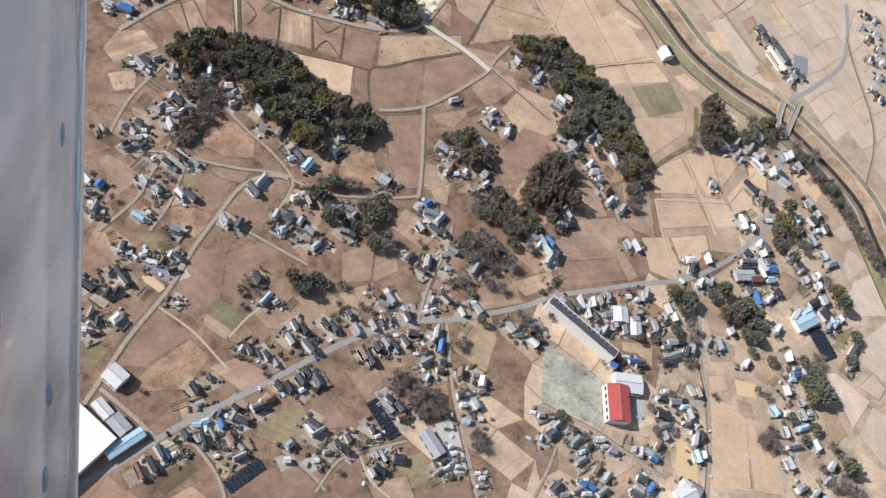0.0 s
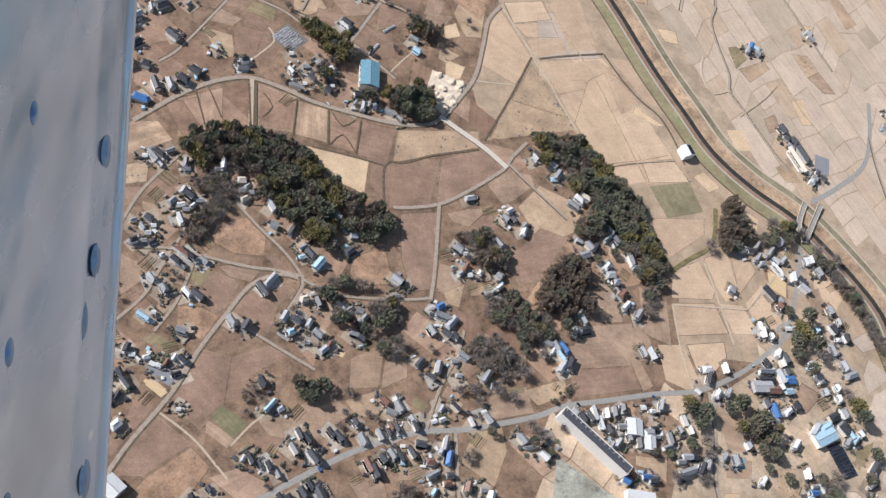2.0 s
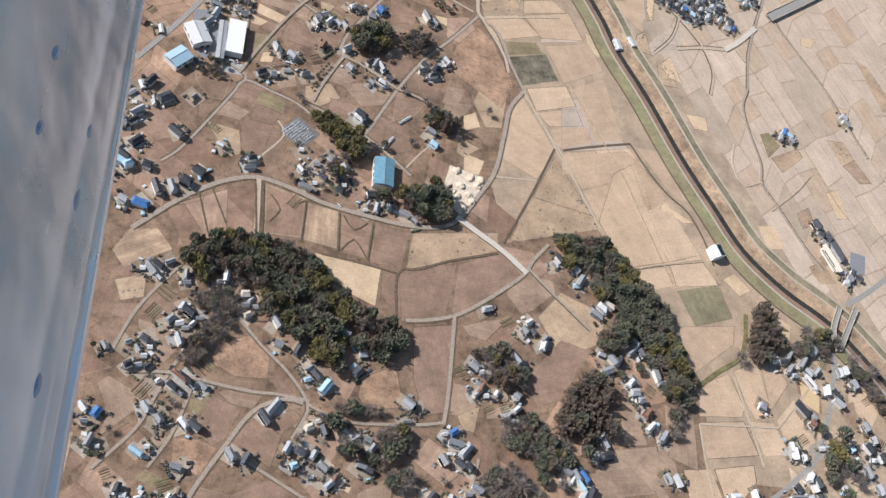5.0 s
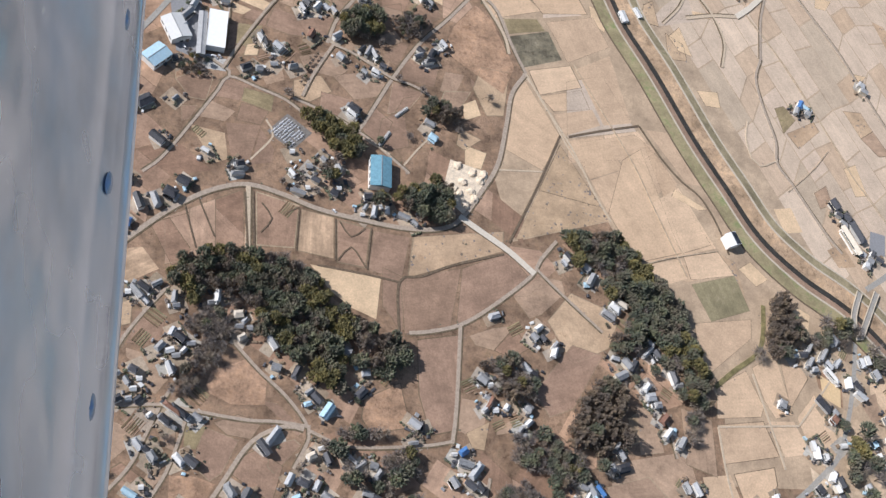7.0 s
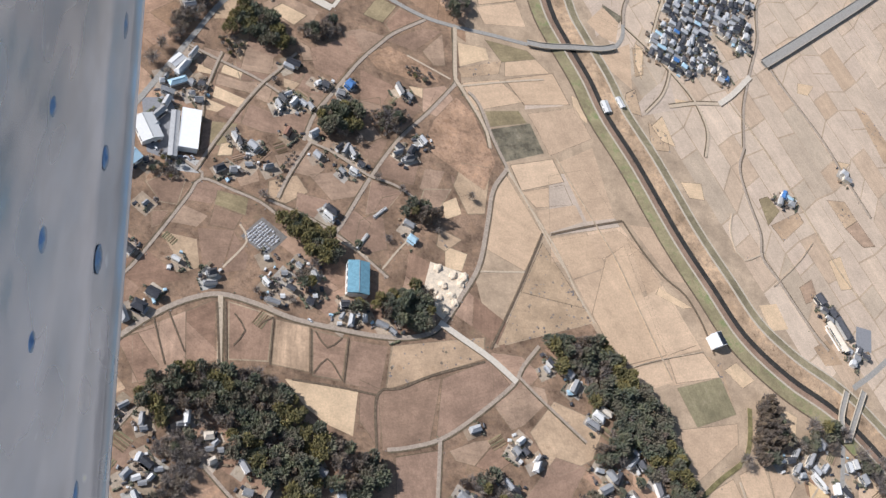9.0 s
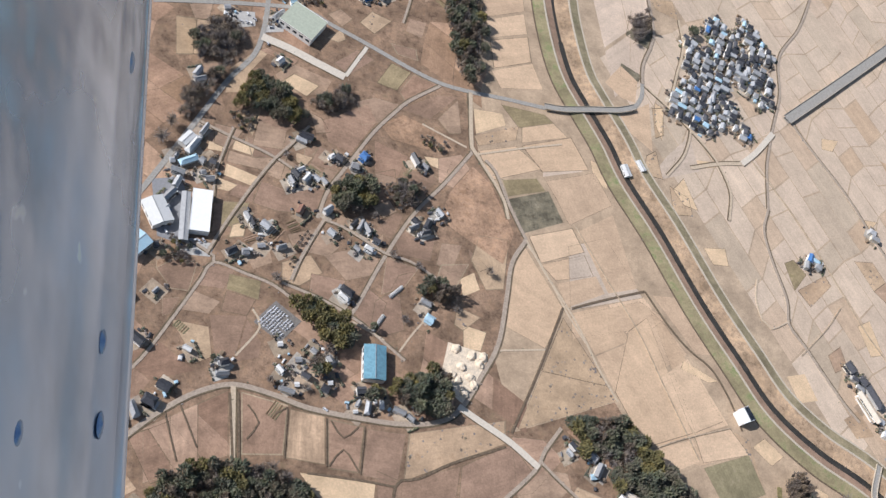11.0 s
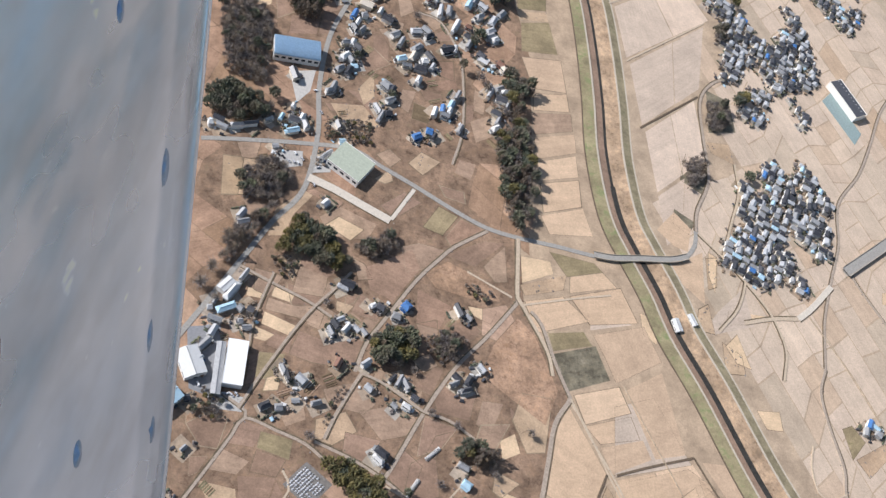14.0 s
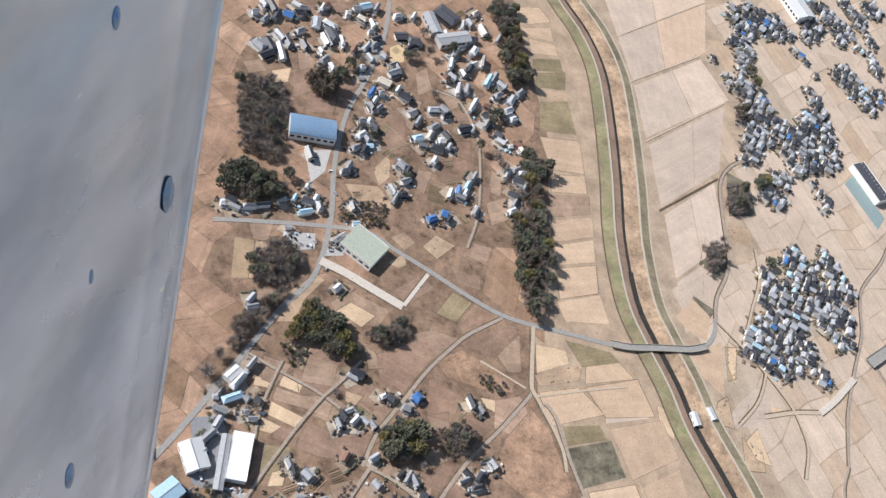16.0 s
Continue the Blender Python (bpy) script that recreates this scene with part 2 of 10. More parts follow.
PAINT = {
    "white": plain("white_metal_roof", (0.66, 0.655, 0.64), 0.5, 0.06, dirt=(0.62, 0.59, 0.55)),
    "cream": plain("cream_roof", (0.66, 0.58, 0.48), 0.7, 0.1, dirt=(0.52, 0.45, 0.36)),
    "red": plain("red_metal_roof", (0.50, 0.10, 0.085), 0.5, 0.1),
    "glassblue": plain("blue_green_roof", (0.16, 0.32, 0.40), 0.35, 0.2),
    "cyan": plain("light_blue_roof", (0.40, 0.57, 0.67), 0.5, 0.1, dirt=(0.45, 0.55, 0.58)),
    "palegreen": plain("pale_green_roof", (0.42, 0.45, 0.36), 0.6, 0.12),
    "bluewhite": plain("pale_blue_roof", (0.36, 0.52, 0.68), 0.5, 0.1),
    "flat": plain("flat_white_roof", (0.86, 0.86, 0.85), 0.6, 0.04),
    "whiteblue": plain("white_panel", (0.78, 0.79, 0.80), 0.5, 0.06),
    "grey": plain("grey_metal_roof", (0.40, 0.40, 0.40), 0.55, 0.12),
    "dark": plain("dark_tile_roof", (0.045, 0.046, 0.054), 0.45, 0.3, dirt=(0.085, 0.084, 0.084), gloss=0.5),
    "slate": plain("slate_roof", (0.085, 0.085, 0.094), 0.42, 0.2, gloss=0.55),
    "brown": plain("brown_tile_roof", (0.22, 0.115, 0.08), 0.42, 0.2, gloss=0.6),
    "blue": plain("blue_tile_roof", (0.07, 0.185, 0.42), 0.36, 0.15, gloss=0.7),
    "silver": plain("silver_tile_roof", (0.30, 0.30, 0.305), 0.38, 0.15, gloss=0.7),
    "paletile": plain("pale_glazed_tiles", (0.43, 0.435, 0.445), 0.32, 0.12, gloss=0.9),
    "navy": plain("navy_panel", (0.055, 0.07, 0.10), 0.3, 0.1),
}
WALL = [plain("white_plaster", (0.80, 0.78, 0.74), 0.9, 0.06), plain("cream_plaster", (0.72, 0.66, 0.56), 0.9, 0.08), plain("grey_siding", (0.50, 0.49, 0.47), 0.9, 0.08), plain("brown_boards", (0.26, 0.19, 0.13), 0.9, 0.2)]
PANE = plain("window_glass", (0.03, 0.04, 0.05), 0.1, 0.1)
BARK = plain("bark", (0.10, 0.075, 0.055), 0.95, 0.3, scale=2.0)
LEAF = {
    "evergreen": leafy("evergreen_leaves", [(0.089, 0.107, 0.073), (0.135, 0.148, 0.098), (0.105, 0.121, 0.085), (0.15, 0.15, 0.103), (0.123, 0.121, 0.096)], worn=(0.185, 0.15, 0.115)),
    "golden": leafy("bamboo_leaves", [(0.156, 0.139, 0.062), (0.207, 0.172, 0.075), (0.116, 0.116, 0.057)]),
    "cedar": leafy("winter_cedar_needles", [(0.168, 0.132, 0.105), (0.213, 0.165, 0.132), (0.128, 0.112, 0.088)]),
    "bare": leafy("bare_twigs", [(0.22, 0.185, 0.165), (0.29, 0.25, 0.22), (0.17, 0.14, 0.125)], 0.95),
}

# ---- mesh helpers ----


def link(name, bm, material, parent=None, label=""):
    me = bpy.data.meshes.new(name)
    bm.to_mesh(me)
    bm.free()
    for m in material if isinstance(material, list) else [material]:
        me.materials.append(m)
    ob = new(name, me)
    ob.parent = parent
    return tagged(ob, label) if label else ob


def part(name, bm, material, parent, label=""):
    return link(name, bm, material, parent, label)


def mesh_of(name, verts, tris, mats, index=None):
    me = bpy.data.meshes.new(name)
    v, f = np.asarray(verts, np.float32), np.asarray(tris, np.int32)
    me.vertices.add(len(v))
    me.vertices.foreach_set("co", v.ravel())
    me.loops.add(f.size)
    me.loops.foreach_set("vertex_index", f.ravel())
    me.polygons.add(len(f))
    me.polygons.foreach_set("loop_start", np.arange(0, f.size, 3, dtype=np.int32))
    for m in mats:
        me.materials.append(m)
    if index is not None:
        me.polygons.foreach_set("material_index", np.asarray(index, np.int32))
    me.polygons.foreach_set("use_smooth", np.zeros(len(f), bool))
    me.update(calc_edges=True)
    return me


def box(bm, x0, x1, y0, y1, z0, z1):
    v = [bm.verts.new(c) for c in ((x0, y0, z0), (x1, y0, z0), (x1, y1, z0), (x0, y1, z0), (x0, y0, z1), (x1, y0, z1), (x1, y1, z1), (x0, y1, z1))]
    for f in ((3, 2, 1, 0), (4, 5, 6, 7), (0, 1, 5, 4), (1, 2, 6, 5), (2, 3, 7, 6), (3, 0, 4, 7)):
        bm.faces.new([v[i] for i in f])
    return bm


def slab(bm, pts, z0, z1):
    """An upright prism over a polygon of the plan."""
    low, top = [bm.verts.new((x, y, z0)) for x, y in pts], [bm.verts.new((x, y, z1)) for x, y in pts]
    f = bm.faces.new(top)
    n = len(pts)
    for i in range(n):
        bm.faces.new((low[i], low[(i + 1) % n], top[(i + 1) % n], top[i]))
    return f


def roof_shape(bm, x0, x1, y0, y1, z, rise, over=0.6, hip=0.0, thick=0.18):
    """A pitched roof, ridge along x, with its eaves' thickness; hip: how far the ridge's ends draw in."""
    x0, x1, y0, y1 = x0 - over, x1 + over, y0 - over, y1 + over
    ym = (y0 + y1) / 2
    rings = []
    for dz in (0.0, thick):
        rings.append([bm.verts.new(c) for c in ((x0, y0, z + dz), (x1, y0, z + dz), (x1, y1, z + dz), (x0, y1, z + dz), (x0 + hip, ym, z + rise + dz), (x1 - hip, ym, z + rise + dz))])
    a, b = rings
    for f in ((0, 1, 5, 4), (1, 2, 5), (2, 3, 4, 5), (3, 0, 4)):
        bm.faces.new([b[i] for i in f])
        bm.faces.new([a[i] for i in reversed(f)])
    for i in range(4):
        j = (i + 1) % 4
        bm.faces.new((a[i], a[j], b[j], b[i]))
    return bm


def ribbon(bm, line, lo, hi, z_lo, z_hi, base=-0.3):
    """A strip along a line of the plan, from offset lo to hi (left is positive), with sides that reach down."""
    pts = [Vector(p) for p in line]
    rows = []
    for i, p in enumerate(pts):
        d = (pts[min(i + 1, len(pts) - 1)] - pts[max(i - 1, 0)]).normalized()
        s = Vector((-d.y, d.x))
        a, b = p + s * lo, p + s * hi
        rows.append([bm.verts.new(c) for c in ((a.x, a.y, base), (a.x, a.y, z_lo), (b.x, b.y, z_hi), (b.x, b.y, base))])
    for q, r in zip(rows, rows[1:]):
        for k in range(3):
            bm.faces.new((q[k], r[k], r[k + 1], q[k + 1]))
    return bm


def smooth(line, step=6.0):
    """A Catmull-Rom curve through the given points."""
    p = [Vector(q) for q in line]
    p = [2 * p[0] - p[1]] + p + [2 * p[-1] - p[-2]]
    out = []
    for a, b, c, d in zip(p, p[1:], p[2:], p[3:]):
        k = max(1, int((c - b).length / step))
        for i in range(k):
            t = i / k
            out.append(0.5 * (2 * b + (c - a) * t + (2 * a - 5 * b + 4 * c - d) * t * t + (3 * b - a - 3 * c + d) * t ** 3))
    return out + [p[-2]]


# ---- ground, plain and river ----
RIVER = [(333.5, 1344.6), (359.8, 1299.9), (377.9, 1245.4), (383.8, 1173.7), (385.2, 1091.1), (383.8, 1021.4), (391, 952.9), (405.4, 914.3), (424.5, 872.6), (438.3, 832.5), (465, 780.9), (496.7, 709.6), (524.2, 658.8), (549.2, 614.9), (587.5, 579), (642.6, 541.1), (703.9, 464), (715.7, 413.5)]
bm = bmesh.new()
slab(bm, [(-4000, -4000), (4500, -4000), (4500, 4800), (-4000, 4800)], -6, 0)
ground = tagged(link("ground", bm, SOIL["ground"]), "brown winter farmland with bare soil and dry weeds", "ground", kind="structure")

river_line = smooth([(RIVER[0][0] - 34 * k, RIVER[0][1] + 75 * k) for k in range(12, 0, -1)] + RIVER + [(RIVER[-1][0] + 10 * k, RIVER[-1][1] - 60 * k) for k in range(1, 9)], 10)
bm = bmesh.new()
slab(bm, [(p.x, p.y) for p in river_line] + [(4400, river_line[-1].y), (4400, river_line[0].y)][:2], -1, 0.03)
bmesh.ops.triangulate(bm, faces=[f for f in bm.faces if len(f.verts) > 4])
bmesh.ops.recalc_face_normals(bm, faces=bm.faces)
tagged(link("field_plain", bm, SOIL["bund"]), "pale tan dry paddy plain beyond the river", "ground", kind="structure")
for name, lo, hi, zl, zh, mat, label in (
        ("reed_bank", 0.8, 17, 0.1, 1.6, SANDBANK, "tan and orange dead reeds on the river bank"),
        ("levee_track", 17, 19, 1.9, 1.9, LEVEE, "pale gravel track on the levee"),
        ("levee_bank", 19, 28, 1.9, 0.1, OLIVE, "olive dry grass on the levee slope"),
        ("levee_track", 28, 29.6, 0.3, 0.3, LEVEE, "pale farm track at the foot of the levee"),
        ("reed_bank", -9.5, -0.8, 1.2, 0.1, REEDS, "brown dead reeds on the river bank"),
        ("levee_track", -11.6, -9.5, 1.9, 1.9, LEVEE, "pale gravel track on the levee"),
        ("levee_bank", -23, -11.6, 0.4, 1.9, BANK, "green grass on the levee slope"),
        ("ditch", -24.6, -23, 0.25, 0.25, ROAD["ditch"], "dark weedy ditch at the foot of the levee")):
    bm = ribbon(bmesh.new(), river_line, lo, hi, zl, zh)
    bmesh.ops.recalc_face_normals(bm, faces=bm.faces)
    tagged(link(name, bm, mat), label, "water" if mat is WATER else "bank", kind="structure")

bm = bmesh.new()
WEST = [(470, 385), (478, 440), (470, 475), (440, 545), (412, 575), (392, 612), (300, 582), (288, 640), (305, 700), (327, 755), (288, 836), (286, 905), (303, 960), (306, 1130), (270, 1320), (262, 1420)]
bank = [(p.x - 20, p.y) for p in river_line if 380 < p.y < 1420]
slab(bm, WEST + [q for q in sorted(bank, key=lambda q: -q[1])], -1, 0.012)
bmesh.ops.triangulate(bm, faces=[f for f in bm.faces if len(f.verts) > 4])
bmesh.ops.recalc_face_normals(bm, faces=bm.faces)
tagged(link("paddy_margin", bm, SOIL["margin"]), "dry grass ridges between the paddies", "ground", kind="structure")

for reach, half, z in (([p for p in river_line if p.y < 990], 2.8, 0.42), ([p for p in river_line if p.y > 975], 1.5, 0.24)):
    bm = ribbon(bmesh.new(), reach, -half, half, z, z)
    bmesh.ops.recalc_face_normals(bm, faces=bm.faces)
    tagged(link("river_water", bm, WATER), "dark narrow river between reed banks", "water", kind="structure")

bm = bmesh.new()
slab(bm, [(290, 120), (330, 215), (430, 235), (470, 330), (560, 385), (600, 470), (640, 520), (690, 455), (760, 300), (760, 120)], -1, 0.009)
bmesh.ops.triangulate(bm, faces=[f for f in bm.faces if len(f.verts) > 4])
bmesh.ops.recalc_face_normals(bm, faces=bm.faces)
tagged(link("village_ground", bm, SOIL["paleground"]), "pale trodden earth between houses and gardens", "ground", kind="structure")

# ---- fields: each parcel a piece of the ground ----
rnd = random.Random(4)
LOTS = []


def inside(x, y, poly):
    hit = False
    for (x0, y0), (x1, y1) in zip(poly, poly[1:] + poly[:1]):
        if (y0 > y) != (y1 > y) and x < (x1 - x0) * (y - y0) / (y1 - y0) + x0:
            hit = not hit
    return hit


ridge_v, ridge_f = [], []
rough_land = []


def ring_of(q, d):
    """The corners of a quad moved outwards by -d."""
    mid = sum(q, Vector((0, 0))) / 4
    return [p + (mid - p).normalized() * d * 1.3 for p in q]


def fields(kind, nx, ny, quad):
    """Parcels between four corners, given round the block, with a bare ridge left between neighbours."""
    LOTS.append([tuple(q) for q in quad])
    if kind in ("meadow", "dry"):
        rough_land.append(LOTS[-1])
    a, b, c, d = [Vector(q) for q in quad]

    def at(u, v):
        return (a.lerp(b, u)).lerp(d.lerp(c, u), v)
    us = [0] + [(i + rnd.uniform(-0.16, 0.16)) / nx for i in range(1, nx)] + [1]
    for i in range(nx):
        vs = [0] + [(j + rnd.uniform(-0.18, 0.18)) / ny for j in range(1, ny)] + [1]
        for j in range(ny):
            q = [at(us[i], vs[j]), at(us[i + 1], vs[j]), at(us[i + 1], vs[j + 1]), at(us[i], vs[j + 1])]
            mid = sum(q, Vector((0, 0))) / 4
            q = [p + (mid - p).normalized() * 0.9 for p in q]
            if (q[1] - q[0]).cross(q[3] - q[0]) < 0:
                q.reverse()
            if kind not in ("paddy", "plain"):
                n, wide = len(ridge_v), rnd.choice((0.3, 0.7, 1.0))
                for p, w in zip(q, ring_of(q, -wide)):
                    ridge_v.extend(((p.x, p.y, 0.115), (w.x, w.y, 0.09)))
                for k in range(4):
                    m = (k + 1) % 4
                    ridge_f.extend(((n + 2 * k, n + 2 * k + 1, n + 2 * m + 1), (n + 2 * k, n + 2 * m + 1, n + 2 * m)))
            bm = bmesh.new()
            f = slab(bm, [(p.x, p.y) for p in q], -0.1, 0.06 + rnd.uniform(0.0, 0.05))
            uv = bm.loops.layers.uv.new("UVMap")
            w, h = (q[1] - q[0]).length, (q[3] - q[0]).length
            turn = rnd.random() < 0.5
            for loop, (u, v) in zip(f.loops, ((0, 0), (w, 0), (w, h), (0, h))):
                loop[uv].uv = (v, u) if turn else (u, v)
            link("field", bm, SOIL[kind], ground)


def field(kind, pts):
    """One parcel over a polygon of the plan, with a weedy or trodden edge."""
    q = [Vector(p) for p in pts]
    if sum(a.cross(b) for a, b in zip(q, q[1:] + q[:1])) < 0:
        q.reverse()
    LOTS.append([p[:] for p in q])
    if kind in ("meadow", "dry") and len(q) == 4:
        rough_land.append(LOTS[-1])
    mid = sum(q, Vector((0, 0))) / len(q)
    q = [p + (mid - p).normalized() * 0.5 for p in q]
    top, along = 0.075 + rnd.uniform(0.0, 0.035), (q[1] - q[0]).normalized()
    if rnd.random() < 0.75:
        n, m, wide = len(ridge_v), len(q), rnd.choice((0.35, 0.6, 0.9))
        for p in q:
            w = p - (mid - p).normalized() * wide
            ridge_v.extend(((p.x, p.y, 0.125), (w.x, w.y, 0.09)))
        for k in range(m):
            j = (k + 1) % m
            ridge_f.extend(((n + 2 * k, n + 2 * k + 1, n + 2 * j + 1), (n + 2 * k, n + 2 * j + 1, n + 2 * j)))
    bm = bmesh.new()
    f = slab(bm, [p[:] for p in q], -0.1, top)
    uv = bm.loops.layers.uv.new("UVMap")
    for loop in f.loops:
        p = loop.vert.co.xy - q[0]
        loop[uv].uv = (p.dot(Vector((-along.y, along.x))), p.dot(along))
    link("field", bm, SOIL[kind], ground)


fields("upland", 3, 1, [(11.3, 563.8), (55, 584.2), (86.9, 556.2), (28.9, 531.3)])
fields("upland", 3, 1, [(21.2, 570.2), (77.8, 601.5), (79.9, 551.3), (24.1, 531.6)])
fields("upland", 1, 1, [(87.4, 600.3), (120.9, 592.3), (118.1, 555.6), (89.1, 554.7)])
fields("fallow", 1, 1, [(122.7, 590.1), (148.7, 585.9), (148.9, 549.4), (120.4, 553.4)])
fields("upland", 1, 1, [(151, 583.7), (178.4, 579.5), (173.5, 544.8), (151.1, 547.2)])
fields("umber", 1, 1, [(180.7, 578.3), (211, 575.8), (202.9, 538.2), (175.7, 542.6)])
fields("dry", 1, 1, [(213.3, 576.1), (292.3, 590.4), (291, 572.2), (207.6, 540.1)])
fields("tan", 1, 1, [(437.6, 448.1), (465.5, 439), (462.5, 391.6), (435.3, 400.7)])
fields("paddy", 1, 1, [(444.3, 714.9), (472, 715.7), (494.2, 660.7), (479.9, 661.1)])
fields("paddy", 2, 2, [(362.3, 689.9), (435.6, 712.3), (470.3, 660.4), (395.3, 616.3)])
fields("dry", 1, 2, [(353.4, 684.4), (381.3, 636.8), (394.9, 613.5), (301.9, 583.7)])
fields("paddy", 2, 1, [(399, 611.2), (469.8, 657.4), (499.5, 597.9), (428.3, 574.8)])
fields("paddy", 1, 1, [(428, 572.7), (499.7, 592.3), (507.9, 573.8), (462.5, 561.1)])
fields("green", 1, 1, [(466.3, 560.4), (513.8, 573.8), (523.5, 540), (480.6, 525.9)])
fields("dry", 2, 1, [(18.3, 932.9), (55.6, 934.9), (50.5, 897.9), (21.2, 892.2)])
fields("plain", 2, 2, [(384.5, 1365.6), (534.4, 1490.3), (513.9, 1322.2), (412, 1240.7)])
fields("plain", 2, 1, [(411.7, 1236.4), (504.9, 1309.6), (534.8, 1253.7), (419.5, 1161.8)])
fields("plain", 2, 1, [(422.3, 1155), (525.9, 1242.1), (505.7, 1142.3), (428.2, 1071.5)])
fields("plain", 2, 1, [(430.8, 1065.2), (496.5, 1124.3), (499.7, 1045.7), (436.1, 989.2)])
fields("plain", 2, 1, [(435.8, 985.9), (495.3, 1037.7), (472.8, 960), (438.9, 927.7)])
fields("tan", 1, 1, [(148.5, 801), (160.3, 800.6), (151.7, 783.4), (141.9, 791.9)])
fields("tan", 1, 1, [(160, 757), (174.1, 753.9), (169.8, 743.8), (155.9, 747.4)])
fields("tan", 1, 1, [(246.3, 721.5), (271.3, 725.2), (257.7, 700.8), (240.5, 704.2)])
fields("sand", 1, 1, [(154.8, 360.1), (167.5, 355.3), (165.1, 350.2), (152.5, 355.5)])
fields("olive", 1, 1, [(22.2, 355.9), (38.1, 348.9), (32.3, 342.9), (15.8, 349.3)])
fields("tan", 1, 1, [(248.6, 336.1), (267.7, 332.5), (254.9, 321.8), (243.2, 325.8)])
fields("tan", 1, 1, [(284.5, 328.7), (318.3, 341.2), (323.4, 318.9), (282.8, 309)])
fields("tan", 1, 1, [(217.3, 277.1), (235.8, 281.7), (232.2, 259.7), (205.1, 256.3)])
fields("umber", 1, 1, [(200.6, 1126), (216.7, 1139.7), (223.1, 1124.7), (205.6, 1118.8)])
fields("tan", 1, 1, [(152.1, 1136.8), (172.7, 1132.8), (170.5, 1120.9), (150, 1125)])
fields("upland", 1, 1, [(200.9, 1091.2), (223.9, 1098.7), (224.6, 1072), (201.5, 1077.3)])
fields("dry", 1, 1, [(179.8, 962.8), (192.2, 979), (211.3, 971.8), (194.1, 952.1)])
fields("olive", 1, 1, [(209.6, 923), (228.1, 915.5), (213.4, 892.2), (194.8, 897.3)])
fields("upland", 1, 1, [(230.3, 914.3), (252.6, 907), (220.9, 882.9), (215.5, 891)])
fields("umber", 1, 1, [(209.7, 945.4), (233.7, 943.2), (235.1, 930.5), (215.4, 933.8)])
fields("umber", 1, 1, [(96.3, 435), (108.2, 433.6), (127.9, 415), (124.4, 410)])
fields("tan", 1, 1, [(594.5, 369.3), (613.6, 359), (591.5, 339.2), (577.6, 349.1)])
field("sand", [(23.8, 322.2), (36.3, 313.5), (33, 306.4), (20.1, 315.9)])
field("olive", [(-27.2, 271), (-15.2, 269.6), (2, 260.7), (-8.5, 246.8), (-28.8, 247.6)])
field("umber", [(15.9, 307.4), (29, 300.3), (3.5, 261.7), (-7.7, 269.6), (7.8, 281.7)])
field("umber", [(56.6, 347), (79.9, 342.9), (76.6, 305.9), (60.9, 284.9), (38.7, 304.6)])
field("umber", [(79.9, 342.9), (107.8, 356.1), (123.2, 349.1), (97.2, 330.9), (89.1, 310.5), (77.5, 306.4)])
field("green", [(75, 305.8), (95.3, 292.4), (85.5, 279.6), (67, 296.1)])
field("sand", [(44.6, 308.2), (51.8, 300.9), (50.3, 299), (43.9, 305.8)])
field("umber", [(29.3, 294.9), (56.5, 274.4), (25.2, 250), (5.5, 249.1)])
field("meadow", [(56.6, 272.2), (70.6, 259), (55, 233.6), (13.9, 230.1), (27.9, 249.3)])
field("tan", [(97.7, 299.5), (123.2, 301.2), (149.7, 324.5), (173.9, 307), (140.3, 281.4), (110.5, 284.3)])
field("umber", [(123.2, 289.6), (140.3, 281.4), (114.7, 275.5), (97.9, 281.3)])
field("fallow", [(48.8, 224.3), (61, 228.8), (66.4, 218.2), (52.9, 209.7)])
field("umber", [(30.4, 205.5), (48.4, 224.3), (52.9, 209.7), (40.4, 199.8)])
field("tan", [(64.7, 294.1), (86.3, 280.6), (81.6, 272.7), (65, 283.8)])
field("tan", [(170.6, 350.8), (195.9, 365.8), (197.3, 354.2), (193, 328.7), (170, 326)])
field("tan", [(198.9, 358.4), (216, 367.7), (216.9, 339.6), (195.2, 327.9)])
field("upland", [(220.1, 337.3), (235.1, 326), (229.6, 313.2), (215.8, 319.6)])
field("olive", [(222.2, 325), (233.2, 318.4), (229.5, 311.7), (219, 317.4)])
field("dry", [(167.4, 316.1), (195.2, 327.9), (196.7, 308.5), (176, 302.3)])
field("umber", [(153.1, 268.5), (168.6, 278.4), (175.1, 271.9), (157.3, 263.2)])
field("darkplot", [(34.7, 168.6), (57.7, 185), (65.6, 176.5), (43.3, 158)])
field("olive", [(106.9, 212.3), (135.6, 225.8), (151.8, 196.7), (123.1, 194.1), (105, 202)])
field("upland", [(123.2, 236.2), (139.9, 242), (148.2, 232.7), (123.1, 217)])
field("umber", [(141.9, 230.4), (152.5, 237.2), (175.2, 209.9), (156.2, 207.3)])
field("tan", [(170.1, 253.5), (183.4, 256.3), (203.6, 217.1), (194.9, 216.8)])
field("tan", [(183.1, 249.5), (195.8, 256.9), (200.4, 241.3), (189.1, 234.2)])
field("umber", [(163.8, 180.4), (182.9, 186), (188.6, 170.4), (163.2, 157.3), (157.3, 166.1)])
field("tan", [(184.2, 166.3), (214.4, 174.7), (219.8, 157.4), (188, 157.4)])
field("olive", [(206.3, 185), (226.4, 191.7), (242.8, 174.9), (213.7, 162.3)])
field("umber", [(224.4, 162.3), (262.8, 173), (265, 157.5), (230.6, 157.4)])
field("umber", [(123.1, 186), (147.3, 178.2), (153.3, 170.1), (147.1, 160.1), (123.1, 169.9)])
field("umber", [(105.4, 169.8), (123.1, 183.9), (147, 158.1), (95.8, 157.3)])
